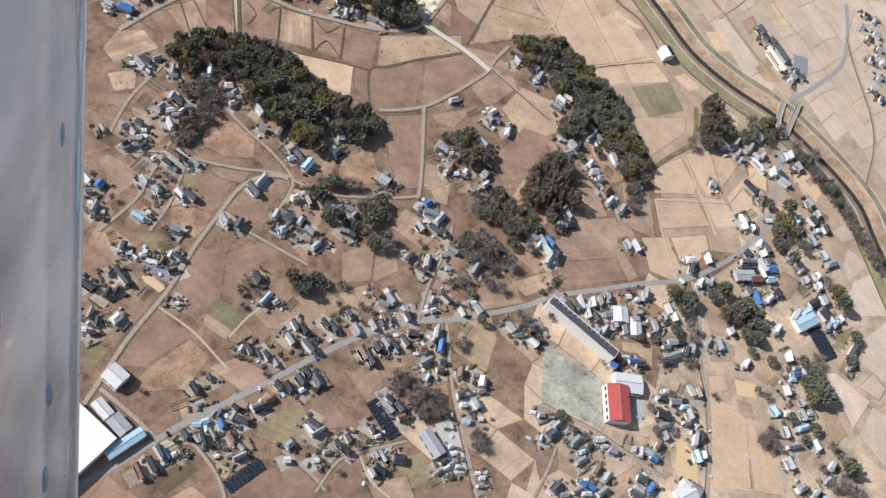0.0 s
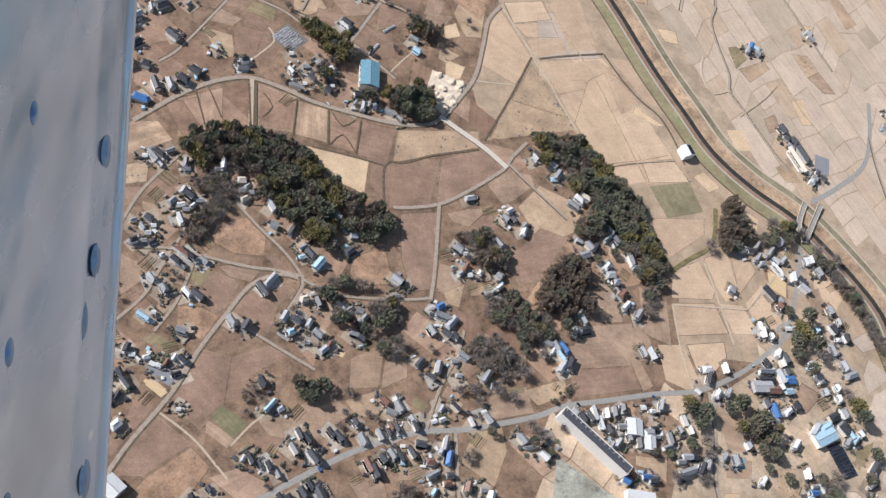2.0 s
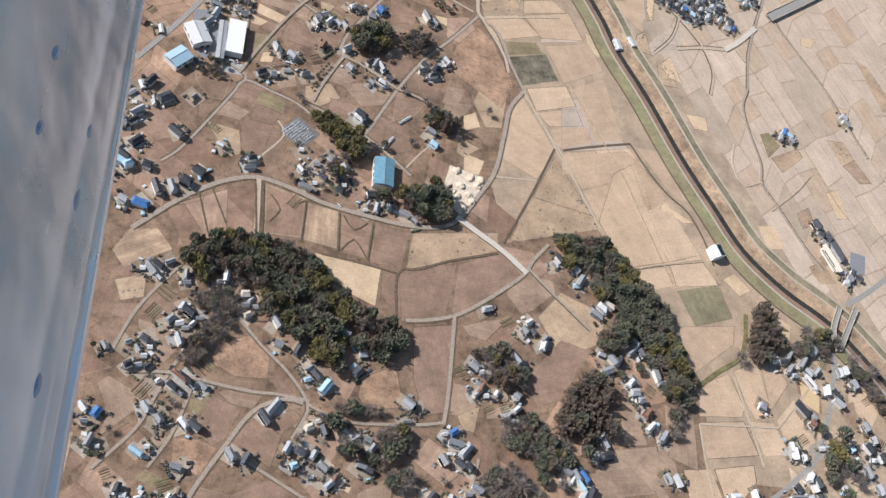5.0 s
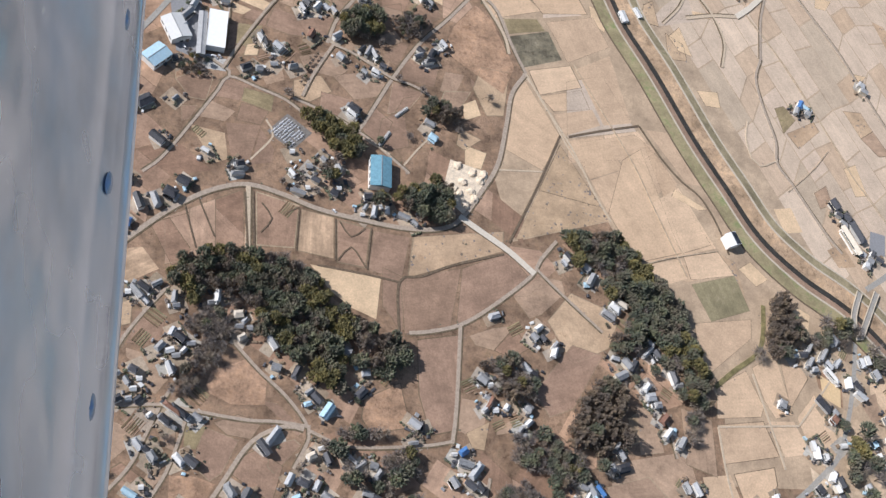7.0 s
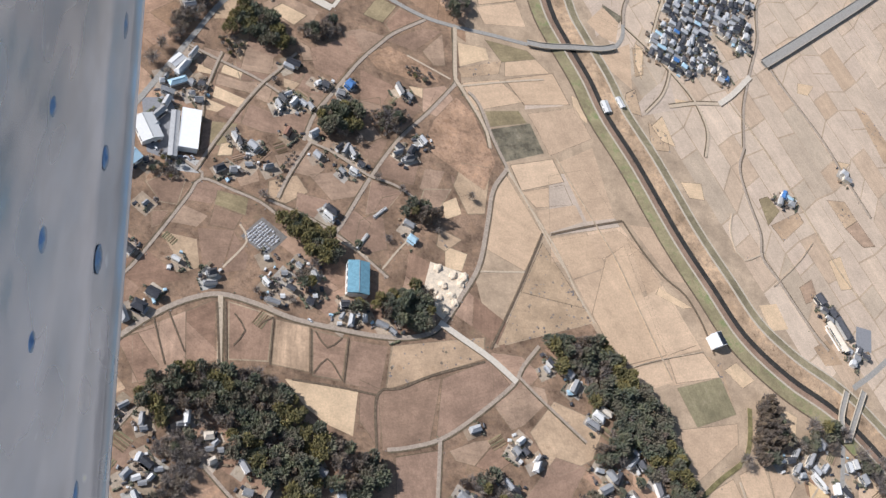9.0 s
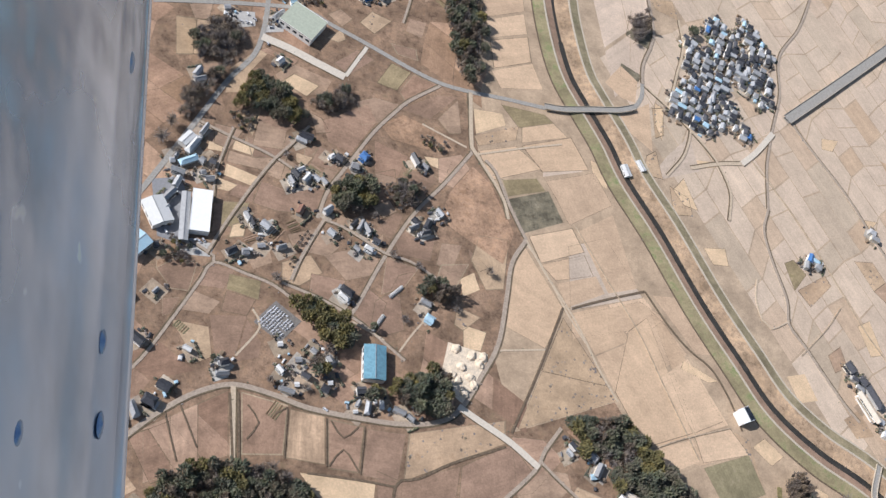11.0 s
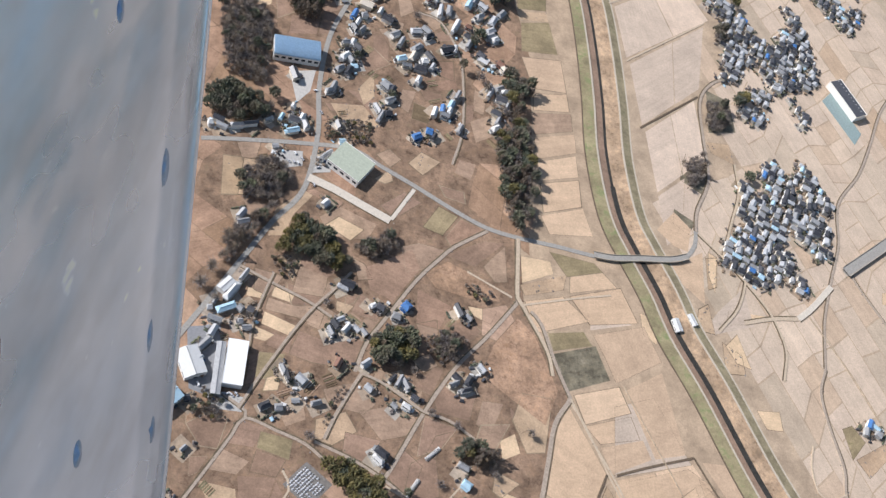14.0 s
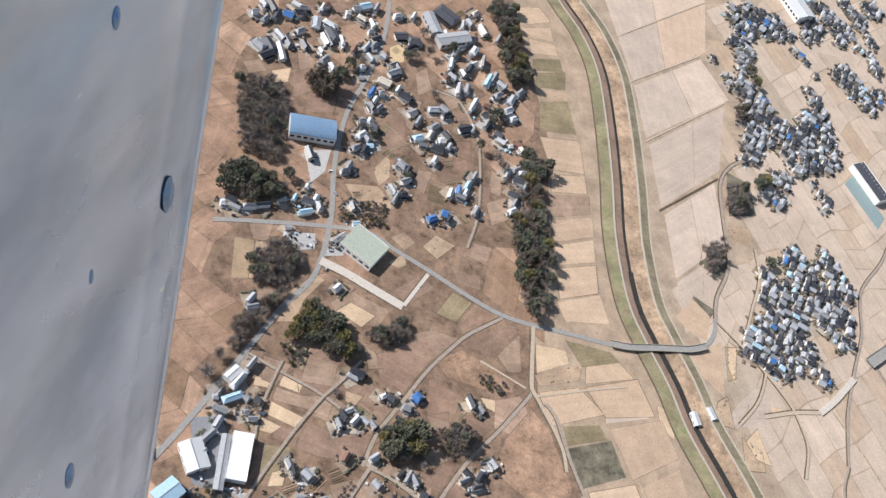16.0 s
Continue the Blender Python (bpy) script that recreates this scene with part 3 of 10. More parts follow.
field("tan", [(178.4, 214.2), (186.2, 217.5), (195.1, 201.8), (185.5, 199.5)])
field("dry", [(269.1, 298.6), (294.2, 305.1), (297.1, 285.5), (284.5, 256.1), (257.5, 273.8)])
field("meadow", [(218.2, 239.7), (250.6, 245.5), (253.4, 222.9), (234.5, 213.5), (223.9, 222)])
field("tan", [(81.7, 189.4), (99.3, 184.8), (82.1, 173.5), (74.2, 179.4)])
field("dry", [(76.1, 181.3), (91.5, 183.5), (84.1, 169.7), (78.3, 171.6)])
field("dry", [(315.2, 337.1), (353.2, 350.6), (356.8, 337.6), (326.6, 325)])
field("umber", [(359.7, 359.2), (415.4, 366.7), (426.3, 348.3), (359.1, 335.2)])
field("tan", [(362.7, 381.3), (399.7, 390.4), (418.7, 369.7), (362.6, 361.1)])
field("tan", [(419.2, 372.5), (425.9, 378.7), (438.1, 352), (426.9, 345.6)])
field("paddy", [(448.2, 392.1), (474.9, 394.7), (487.1, 353), (469.4, 351.6), (450.6, 358.5)])
field("paddy", [(478, 394.9), (518.3, 401.7), (518.1, 387), (487.7, 355.9)])
field("meadow", [(413.6, 339.2), (417.8, 331.5), (413.2, 320.5), (409, 328.2)])
field("tan", [(497.7, 334.4), (517.4, 330.2), (518.7, 297.7), (501.1, 302.1)])
field("dry", [(410.6, 289.2), (440.3, 288.3), (436.4, 267.7), (424.7, 277.2), (409.3, 281.5)])
field("tan", [(499.9, 296.7), (523.1, 291.6), (519.5, 276.6), (495.2, 275.5)])
field("paddy", [(489.5, 262.4), (504.9, 263), (507.7, 250.4), (486.7, 244.6)])
field("paddy", [(486.7, 244.6), (509.8, 235.4), (518.2, 223.2), (509.1, 163.3), (469.5, 166.8)])
field("tan", [(511.6, 243), (527.6, 238.4), (529.6, 223.5), (515.9, 225.6)])
field("green", [(510, 219.5), (516.4, 220.7), (510.7, 165.6), (505.1, 165.1)])
field("paddy", [(525.9, 219.9), (528.5, 196.5), (544, 191), (541, 158.7), (511.8, 163.3), (517.3, 219.7)])
field("dry", [(545.2, 285.8), (566.3, 286.9), (563.2, 252.5), (545.4, 251.8)])
field("tan", [(573.5, 214.6), (579.6, 194.9), (565.9, 187.4), (557, 197)])
field("olive", [(637.8, 309.9), (659.5, 318), (642.3, 293.4), (632.2, 295.7)])
field("umber", [(318.1, 193.2), (338, 198), (338, 180.2), (320.2, 171.3)])
field("tan", [(339.5, 191.3), (355.6, 184.8), (351.3, 171.5), (335.6, 180.1)])
field("dry", [(360.5, 184.8), (374.3, 194.1), (368.3, 171.6), (356.4, 173.7)])
field("dry", [(386, 173.9), (408.2, 185.4), (399.1, 162.9), (383.3, 157.6), (378.6, 165)])
field("tan", [(428.9, 199.6), (438.5, 195.1), (437.4, 176.6), (428.7, 172)])
field("dry", [(407.2, 208.5), (422.3, 206.5), (415.8, 199.4), (404.5, 199.1)])
field("plain", [(610.3, 270.1), (626, 270.8), (655.3, 244.1), (628.5, 218.4), (619.6, 249.3)])
field("plain", [(633, 213.4), (657.1, 240), (669.1, 232.4), (652.7, 183.4)])
field("plain", [(647.2, 258.2), (667.7, 272.6), (677.2, 256.7), (665.2, 245.5)])
field("plain", [(668.7, 306), (700, 325), (679, 262.2), (657.4, 280.4)])
field("dry", [(598.8, 230.4), (612.5, 236), (620.8, 213.1), (602.6, 202.7)])
field("plain", [(678.7, 401.4), (700.7, 384.8), (667.2, 364), (666.1, 381.9)])
field("plain", [(674, 364.5), (705.7, 379.1), (702, 331), (669.5, 328.9), (661.6, 345.9)])
field("plain", [(663.7, 418.7), (692.3, 434.2), (696.8, 415.6), (673.7, 407.2)])
field("tan", [(-18.5, 415.5), (-11.3, 420.9), (14.3, 408.5), (9.8, 396.9), (-12.5, 375), (-8.9, 390.3), (-12.7, 402.9)])
field("umber", [(5.3, 416.3), (17.8, 429.4), (25.6, 432.7), (19.5, 415.9), (10, 411.1)])
field("tan", [(28, 412.5), (40.4, 411.8), (40.1, 396.1), (31.6, 399.5)])
field("meadow", [(61.3, 454.2), (86.6, 465.2), (100.9, 450.2), (100.1, 431), (76.4, 430.2), (60.8, 437.5), (58, 444.2)])
field("umber", [(53.1, 388.8), (58.8, 414.1), (82.7, 405.6), (72.2, 382.2), (64.5, 377), (57.8, 382.7)])
field("olive", [(46, 417), (60.9, 414.3), (54.2, 397.8), (45.9, 399)])
field("tan", [(64.8, 417.1), (81.2, 423.8), (98.7, 419.1), (91.1, 406.6), (73.9, 409.1)])
field("umber", [(79.6, 391.8), (95.8, 400.4), (113.7, 388.9), (106.8, 364), (93.8, 371.4), (78.3, 382.8)])
field("upland", [(-0.1, 382.8), (7.1, 387.9), (20.1, 378.6), (12.9, 373.5)])
field("umber", [(4.9, 374.8), (10.4, 377.5), (19, 372.1), (9.6, 368.9)])
field("tan", [(23.7, 381.1), (35.8, 380.3), (25.3, 368.5), (20.6, 374.4)])
field("meadow", [(37.8, 380.5), (56, 380.4), (68.7, 375.2), (58.5, 355), (38.5, 357.2)])
field("dry", [(-41.8, 380.1), (-28.1, 377.5), (-29.5, 350.5), (-41, 353.3)])
field("umber", [(-25, 369.4), (-16, 360), (-25.8, 350.8), (-30.4, 356.5)])
field("umber", [(104.1, 403.6), (121.2, 407.9), (125.7, 403.9), (107.6, 383.8), (103.1, 387.8)])
field("meadow", [(171.5, 440.3), (199.4, 453.8), (206.6, 420.5), (176.6, 414.5), (169.5, 425.5)])
field("umber", [(213.8, 489.1), (250.3, 496.2), (243.6, 420.1), (221.6, 415.1), (213.7, 445.8)])
field("tan", [(247.5, 445.2), (269.6, 443), (261.2, 412.4), (242.1, 419.9)])
field("dry", [(249.3, 418.3), (269.1, 428), (263.4, 405.5), (253.8, 406.8)])
field("tan", [(273.8, 423.6), (289, 430.4), (286, 420.1), (273.6, 417.7)])
field("upland", [(296.5, 578.1), (324, 577.1), (339.6, 562.1), (310.3, 534.1), (296.8, 531.9)])
field("umber", [(201.4, 538.4), (252.8, 552.9), (241.3, 501.2), (204, 492.9)])
field("umber", [(253.8, 553), (296.2, 572.1), (311.3, 551.4), (267.2, 513.3), (246.4, 504.7)])
field("sand", [(130.1, 543.5), (186.4, 538.5), (182, 502.7), (162.5, 510.2), (145.3, 523.3)])
field("umber", [(187.3, 547), (206.4, 539.2), (201.6, 492.5), (194.2, 504.6), (186.7, 514.1)])
field("tan", [(296.8, 531.9), (322.4, 553.3), (341.5, 550.7), (343.3, 539.5), (320.1, 518.8), (309.1, 514.3)])
field("tan", [(256.3, 495.5), (277.1, 504), (295.5, 506.8), (276.4, 485.1), (261.2, 488.2)])
field("upland", [(276.4, 485.1), (295.4, 505.1), (307.6, 489.6), (291.5, 479.3)])
field("dry", [(348.9, 540.4), (392, 524.2), (377.7, 494.2), (343.8, 478.6), (325.1, 514)])
field("umber", [(307.9, 452.9), (345.1, 495), (371.6, 487.8), (340.7, 441.7), (319.5, 434)])
field("tan", [(397.2, 448.5), (410.3, 444.9), (416.6, 409.8), (394.9, 407.5)])
field("dry", [(387.7, 437), (399.3, 443.6), (401.6, 418.2), (387.8, 414.2)])
field("tan", [(367.9, 399.8), (438.6, 412.1), (444.2, 378), (384.4, 363), (365.4, 375.4)])
field("umber", [(-20.9, 502.7), (1.5, 527.2), (18.9, 527.7), (-9.9, 499.6)])
field("dry", [(-17.8, 495.8), (4.3, 504.6), (4.7, 484.6), (-11.4, 479.6)])
field("umber", [(-15.1, 476.5), (5.3, 479.8), (0.7, 466.9), (-15.8, 466.8)])
field("umber", [(7.6, 495), (29.2, 493.6), (25.1, 473.1), (2.4, 469.6), (5.6, 477.4)])
field("tan", [(2.7, 467.2), (30.9, 459.4), (28.4, 444.8), (3.6, 460.2)])
field("umber", [(-24.8, 458.2), (-8.2, 456), (-10.6, 443.9), (-22.7, 444.5)])
field("tan", [(15, 452.3), (36.1, 450.6), (25.4, 435), (16.7, 438.5)])
field("fallow", [(-23.3, 520.1), (-13.2, 540.2), (8.1, 544.3), (21, 528.1), (-13, 506.6)])
field("paddy", [(463.9, 523.6), (522.5, 532.2), (519.1, 514.2), (471.5, 479.4), (461.5, 489.2)])
field("paddy", [(475.6, 468.9), (507.5, 484.1), (519.2, 452.5), (514.6, 443.9), (470.8, 440.5)])
field("paddy", [(514.1, 487.8), (540.6, 499.8), (547.8, 447.7), (529, 442.9), (520.3, 458.1)])
field("paddy", [(544.3, 503.2), (562.7, 502.8), (570.3, 480.9), (546, 452.9)])
field("paddy", [(470, 435.1), (515.6, 440.3), (525.4, 410.9), (470.1, 402.7)])
field("paddy", [(519.8, 440.8), (546.7, 442.2), (558.3, 414.2), (531.1, 410.4)])
field("paddy", [(550.3, 445.3), (573.3, 467.2), (590.2, 422.8), (558.3, 414.2)])
field("paddy", [(640.1, 495.5), (672.1, 470.5), (652.2, 445.7), (633.8, 471.7)])
field("tan", [(619.2, 464.3), (640.4, 472.5), (640.6, 450), (631.8, 440.7)])
field("sand", [(568.8, 551.2), (587.1, 541.8), (578.3, 516.6), (566, 517.8)])
field("umber", [(27.6, 805.2), (35.8, 818.7), (45.4, 812.1), (36.7, 804.3)])
field("tan", [(56, 829.3), (79.7, 825.8), (68.8, 805.6), (57.1, 808.9)])
field("umber", [(51.9, 819.4), (72.9, 819.5), (68.7, 808.5), (52.3, 810.7)])
field("sand", [(52.3, 810.7), (68.7, 808.5), (66.7, 802.2), (51.4, 803)])
field("dry", [(74.2, 842.6), (93, 856.3), (115.5, 840.1), (91.2, 837.5), (87, 821.5)])
field("tan", [(91.2, 837.5), (115.5, 837.1), (113.7, 812.5), (87.3, 812.7)])
field("umber", [(93.1, 853.3), (91.2, 837.5), (115.7, 831), (122.9, 838.8)])
field("tan", [(115.8, 828), (111.3, 812), (123.3, 817.6), (125.6, 824.1)])
field("umber", [(82.3, 820.4), (113.7, 812.5), (116.3, 804.2), (87.8, 801)])
field("sand", [(73.1, 815.4), (89.8, 810.2), (87.7, 802.7), (71.1, 806.1)])
field("tan", [(68.9, 804.5), (87.8, 801), (116.3, 804.2), (112, 785.7), (92.9, 790.4), (67.1, 793.7)])
field("sand", [(67.2, 791.9), (95.5, 782.3), (91.2, 772.9), (65.4, 780.7)])
field("sand", [(61, 778.1), (77.3, 772.9), (70.7, 766), (61.6, 767)])
field("umber", [(74.9, 775.3), (91.2, 771.2), (89.4, 758.5), (70.9, 763.2)])
field("tan", [(116.3, 804.2), (126.1, 799.2), (116.9, 780.9), (100.1, 786.2)])
field("umber", [(95.6, 779.5), (121.8, 773.3), (145.8, 783.9), (155.6, 777.1), (136.5, 753.4), (108.1, 753.7), (89.4, 758.5)])
field("umber", [(130.7, 816.2), (143, 821.9), (138.1, 811.8), (130.8, 807.3)])
field("dry", [(123.4, 811.6), (138.2, 808.9), (131, 798.4), (123.6, 802.8)])
field("umber", [(143, 821.9), (160.5, 813.6), (158, 798.1), (135.8, 802.4)])
field("upland", [(145.3, 847), (186.6, 872.6), (194.2, 855.2), (170.6, 818.8), (150.4, 826.6)])
field("tan", [(135.1, 854), (145.2, 850.1), (152.9, 836.4), (140.4, 833.5)])
field("tan", [(176.1, 873.3), (192, 880.4), (218.7, 877), (202.2, 857), (181.1, 849)])
field("olive", [(66.6, 756.8), (87.1, 758), (79, 734.5), (65.5, 734.7)])
field("umber", [(60.1, 752.8), (71.1, 757.7), (65.7, 732.1), (59.2, 728.2)])
field("sand", [(74.4, 736.4), (85.5, 741.2), (83.8, 727.3), (72.7, 725.3)])
field("umber", [(20.6, 692.8), (34.7, 702.9), (49.9, 700.3), (45, 676.5), (32.3, 677.1)])
field("meadow", [(18.9, 715.7), (29, 722.7), (49.6, 705.4), (34.7, 702.9), (20.6, 692.8)])
field("umber", [(56.3, 701.4), (78.4, 697.2), (70.5, 680.5), (46.8, 681.9)])
field("olive", [(74.2, 693.9), (98.7, 690.1), (97, 674.4), (72.6, 680.9)])
field("umber", [(72.7, 679.8), (94.9, 674.1), (88.8, 660.5), (69.2, 662.7)])
field("tan", [(49.2, 677.2), (68.9, 670.1), (60.9, 659), (39.7, 660.8)])
field("umber", [(60.9, 659), (88.8, 660.5), (81.6, 627.7), (66.9, 625.8)])
field("umber", [(88.9, 658.1), (100.5, 639.9), (98.7, 627.4), (81.8, 622.9)])
field("umber", [(26.6, 668.7), (39, 670.6), (33.7, 657.5), (27.7, 654.2)])
field("tan", [(86.8, 709.1), (104.6, 717.5), (107.2, 707.2), (91.7, 699.4)])
field("dry", [(34, 652.6), (61.4, 649.2), (64.9, 625.5), (52.8, 619.3), (43.4, 637)])
field("umber", [(137.2, 701.5), (165.3, 698), (156, 675.4), (135.2, 680.1)])
field("tan", [(146.3, 719.2), (184.8, 731.2), (194.4, 716.2), (184.5, 703.7), (165.3, 698)])
field("umber", [(170, 674.9), (184.4, 692.9), (198.6, 681.7), (188.6, 654.2), (174.6, 665.1)])
field("dry", [(114, 708.4), (137, 717.6), (146.5, 703), (128.1, 689.5), (114.4, 692.6)])
field("tan", [(118, 733.4), (146.1, 744), (160.6, 727.1), (151.1, 717.3), (122.9, 720.6)])
field("tan", [(184.8, 731.2), (197.4, 744.7), (194.5, 721.8), (187.2, 720.5)])
field("umber", [(207.9, 766.8), (215.5, 765.3), (204.8, 740.3), (190, 746.2)])
field("tan", [(187.8, 768.8), (203.1, 777.6), (210.5, 767.2), (197.7, 759.1)])
field("upland", [(191.3, 835.7), (222.5, 823.8), (211.3, 800), (190.8, 801.9)])
field("tan", [(190.8, 801.9), (208.9, 808.7), (211, 788), (195.7, 790.9)])
field("sand", [(235.8, 826.6), (262.8, 826), (256.7, 812.3), (240.9, 818.3)])
field("umber", [(216.7, 807.2), (240.6, 812.1), (248.3, 804.5), (231.7, 786), (216.2, 789)])
field("umber", [(226.5, 785), (240.1, 799.8), (237.1, 790.1), (223.6, 775.6)])
field("meadow", [(196.8, 852.6), (218.4, 867.2), (255.9, 853.2), (266, 836.2), (238.8, 833.5), (207, 839.1)])
field("tan", [(251.1, 868.3), (271.8, 893), (272.7, 856.9), (261.5, 854.4)])
field("umber", [(215.9, 873.1), (252.3, 895), (272, 896.4), (242.8, 866.4)])
field("upland", [(249.2, 826.3), (271.4, 834.2), (278.8, 820), (261.3, 797.9), (248.1, 801.4)])
field("meadow", [(258.5, 794.3), (281.8, 823.7), (297.4, 808.1), (315.8, 759.7), (302.5, 728.1), (266.8, 751.1), (246.5, 765.1)])
field("umber", [(204.9, 743.2), (241.2, 761.2), (243.1, 747), (237, 723.2), (209.5, 727)])
field("tan", [(248.1, 742.1), (266.3, 742.3), (254.5, 714.8), (242, 721.2)])
field("sand", [(262, 710.4), (275.4, 718.1), (279.6, 701.9), (263.7, 694)])
field("dry", [(282.9, 753.9), (309.8, 752.7), (300.8, 705.1), (284.8, 702.7), (273.4, 729.2)])
field("umber", [(271.5, 740.3), (288.8, 723.1), (280.7, 718.9), (272, 731.8)])
field("umber", [(199.5, 722.6), (226.7, 715.9), (213.6, 697.4), (194, 689)])
field("tan", [(209, 707.6), (221.5, 712.3), (208.5, 688.5), (201.3, 692.8)])
field("umber", [(189, 682.9), (208.7, 696.6), (212.6, 660), (193.3, 652.2), (183.9, 656.1)])
field("dry", [(258.1, 685), (278, 677), (262, 664), (254.7, 668.4)])
field("sand", [(262.3, 669.4), (282.3, 664.1), (276.1, 647.4), (261.1, 648.1)])
field("sand", [(286.8, 886.5), (315.6, 886.5), (318.1, 873.7), (286.8, 858.7)])
field("dry", [(284.9, 856.4), (331, 875.2), (326.7, 859), (288.8, 846.2)])
field("olive", [(315.2, 896.6), (359.3, 893.2), (367.4, 884.8), (330.8, 873.2)])
field("paddy", [(333.8, 873.9), (367.4, 884.8), (381, 870.9), (332.3, 856.9)])
field("paddy", [(288.5, 841), (326.2, 852.3), (350.4, 831.4), (297.6, 811.2)])
field("paddy", [(332.1, 853.6), (384.1, 871.5), (398.4, 837.9), (350, 828.1)])
field("plain", [(350.4, 831.4), (386.7, 840.8), (392.1, 835.3), (349.5, 822.9)])
field("olive", [(308.9, 813.5), (343.5, 820.4), (351, 807.9), (313.2, 796.9)])
field("marsh", [(313, 794.4), (353.9, 808.5), (365.1, 777.5), (324.2, 761.1)])
field("paddy", [(352.1, 818.9), (404.1, 835.8), (418, 802.8), (370.6, 775.4), (361.6, 798.6)])
field("paddy", [(329.5, 759.1), (373.2, 772.8), (382.1, 750), (338.3, 733.9)])
field("paddy", [(338.2, 732.7), (381.8, 746.9), (388, 727.1), (350.6, 718.4)])
field("paddy", [(350.3, 715.5), (390.9, 727.5), (397.4, 710.9), (359, 693.9)])
field("paddy", [(313.4, 729.9), (323.3, 750.3), (355.9, 690.6), (333.5, 654.6), (298.3, 671.6)])
field("paddy", [(378.8, 770.7), (416.8, 793), (430.2, 718.7), (400.3, 711.3)])
field("tan", [(43.3, 1168.9), (64.9, 1149.8), (62.9, 1141.6), (50.1, 1133.4)])
field("umber", [(44.9, 1131.6), (62.9, 1141.6), (63.3, 1112.3), (48.5, 1100.2)])
field("umber", [(61.1, 1107.9), (89.8, 1121.2), (87.1, 1091.5), (61, 1084.5)])
field("umber", [(91.2, 1118), (108.8, 1127.5), (100.4, 1095.8), (88.2, 1091.8)])
field("umber", [(88.9, 1131.9), (110.4, 1143), (108.5, 1131.1), (92.8, 1118.5)])
field("tan", [(-1.6, 1126.4), (12.1, 1134.9), (19.1, 1122.7), (4.2, 1115.3)])
field("sand", [(24.2, 1124.4), (41.9, 1134.3), (41.4, 1115.8), (31.5, 1108.8)])
field("umber", [(34.9, 1217.4), (79.1, 1238.7), (102.7, 1239.5), (75.6, 1212.6), (50.3, 1207)])
field("umber", [(149.8, 1207.7), (165.5, 1193.2), (164.1, 1161.3), (154.8, 1169.7)])
field("tan", [(163.7, 1168.9), (175.1, 1180.7), (182.2, 1152.1), (168, 1139.8)])
field("umber", [(141.1, 1108.8), (157.8, 1114.2), (157.3, 1071.4), (143.7, 1065.9)])
field("umber", [(126.6, 1075.9), (142.2, 1091.3), (159.8, 1075.6), (133.6, 1054)])
field("tan", [(158.7, 1096.4), (146.2, 1117.8), (168.7, 1125.1), (167.6, 1088.5)])
field("dry", [(129.5, 1036), (144.1, 1060.5), (146, 1030.8), (136.1, 1018.3)])
field("umber", [(119.1, 1033), (140.5, 1032.6), (146.6, 1021.2), (141.7, 1013.4)])
field("dry", [(105, 1012.7), (136.1, 1018.3), (153.3, 997.4), (123, 983)])
field("umber", [(99.9, 1011.3), (122.9, 1017.8), (121.3, 1004.5), (105.8, 1003.4)])
field("tan", [(185.2, 1149.3), (202.7, 1162.8), (215.1, 1143.9), (203.5, 1132.6)])
field("umber", [(188.7, 1053.2), (211.2, 1052.9), (214.4, 1036.9), (194.7, 1041.4)])
field("darkplot", [(183.9, 1035), (203.4, 1030.5), (198.4, 1012.8), (182, 1014.8)])
field("tan", [(172.3, 1048.4), (186.1, 1049), (179, 1020.5), (167.8, 1027.2)])
field("upland", [(205.3, 1064.9), (225.1, 1077.7), (228.1, 1064.6), (208.3, 1055.5)])
field("tan", [(245.4, 1069.6), (257, 1059.1), (254.1, 1037.8), (242.6, 1041.4)])
field("umber", [(234.1, 1045.8), (245.5, 1049), (242.7, 1028.1), (233.2, 1018.9)])
field("tan", [(239.9, 1027.3), (259.8, 1039.4), (262.5, 1013.6), (245.6, 1002.7)])
field("tan", [(150.1, 965.5), (162.5, 974.8), (173.5, 965.4), (163.7, 953.9)])
field("dry", [(149.2, 938.5), (163.8, 950.9), (167, 939.9), (159.6, 935.1)])
field("umber", [(156, 911.3), (177.7, 930.7), (193.5, 922.8), (169.1, 900.2)])
field("upland", [(89.7, 911.6), (96.5, 915.4), (124.1, 906.7), (119.8, 900.2)])
field("tan", [(119.6, 902.9), (154.7, 891.5), (146.1, 873.3), (112.7, 871.4), (104, 888.4)])
field("sand", [(109.4, 881.4), (120.5, 892.1), (143, 883.4), (131.9, 870.2)])
field("tan", [(27.7, 948.8), (48.6, 954.2), (46.1, 936.1), (35, 930.4)])
field("tan", [(40.2, 892.7), (63.7, 890), (60.8, 876), (44.9, 875)])
field("dry", [(66.3, 887.9), (89.6, 912.7), (97.2, 908.9), (82.9, 886.3), (76.2, 863.5), (62.8, 860.6)])
field("tan", [(229.2, 979.5), (245.7, 977.4), (240.3, 957.6), (224.1, 962.8)])
field("paddy", [(271.5, 1309.4), (305.5, 1313.4), (315.2, 1299), (277.8, 1280.4)])
field("sand", [(272.8, 1308.1), (302.1, 1316.7), (310.7, 1306.3), (274.7, 1299.8)])
field("paddy", [(274.4, 1274.8), (314.9, 1289.9), (317.6, 1268.8), (277.6, 1265.5)])
field("paddy", [(287.4, 1263.9), (318.8, 1264.9), (322.2, 1248.9), (290.3, 1241.8)])
field("olive", [(291.4, 1233.7), (323.4, 1245), (326.6, 1226.8), (293, 1217.6)])
field("olive", [(294.8, 1214.1), (329.3, 1227.7), (328.2, 1200.9), (295.6, 1194)])
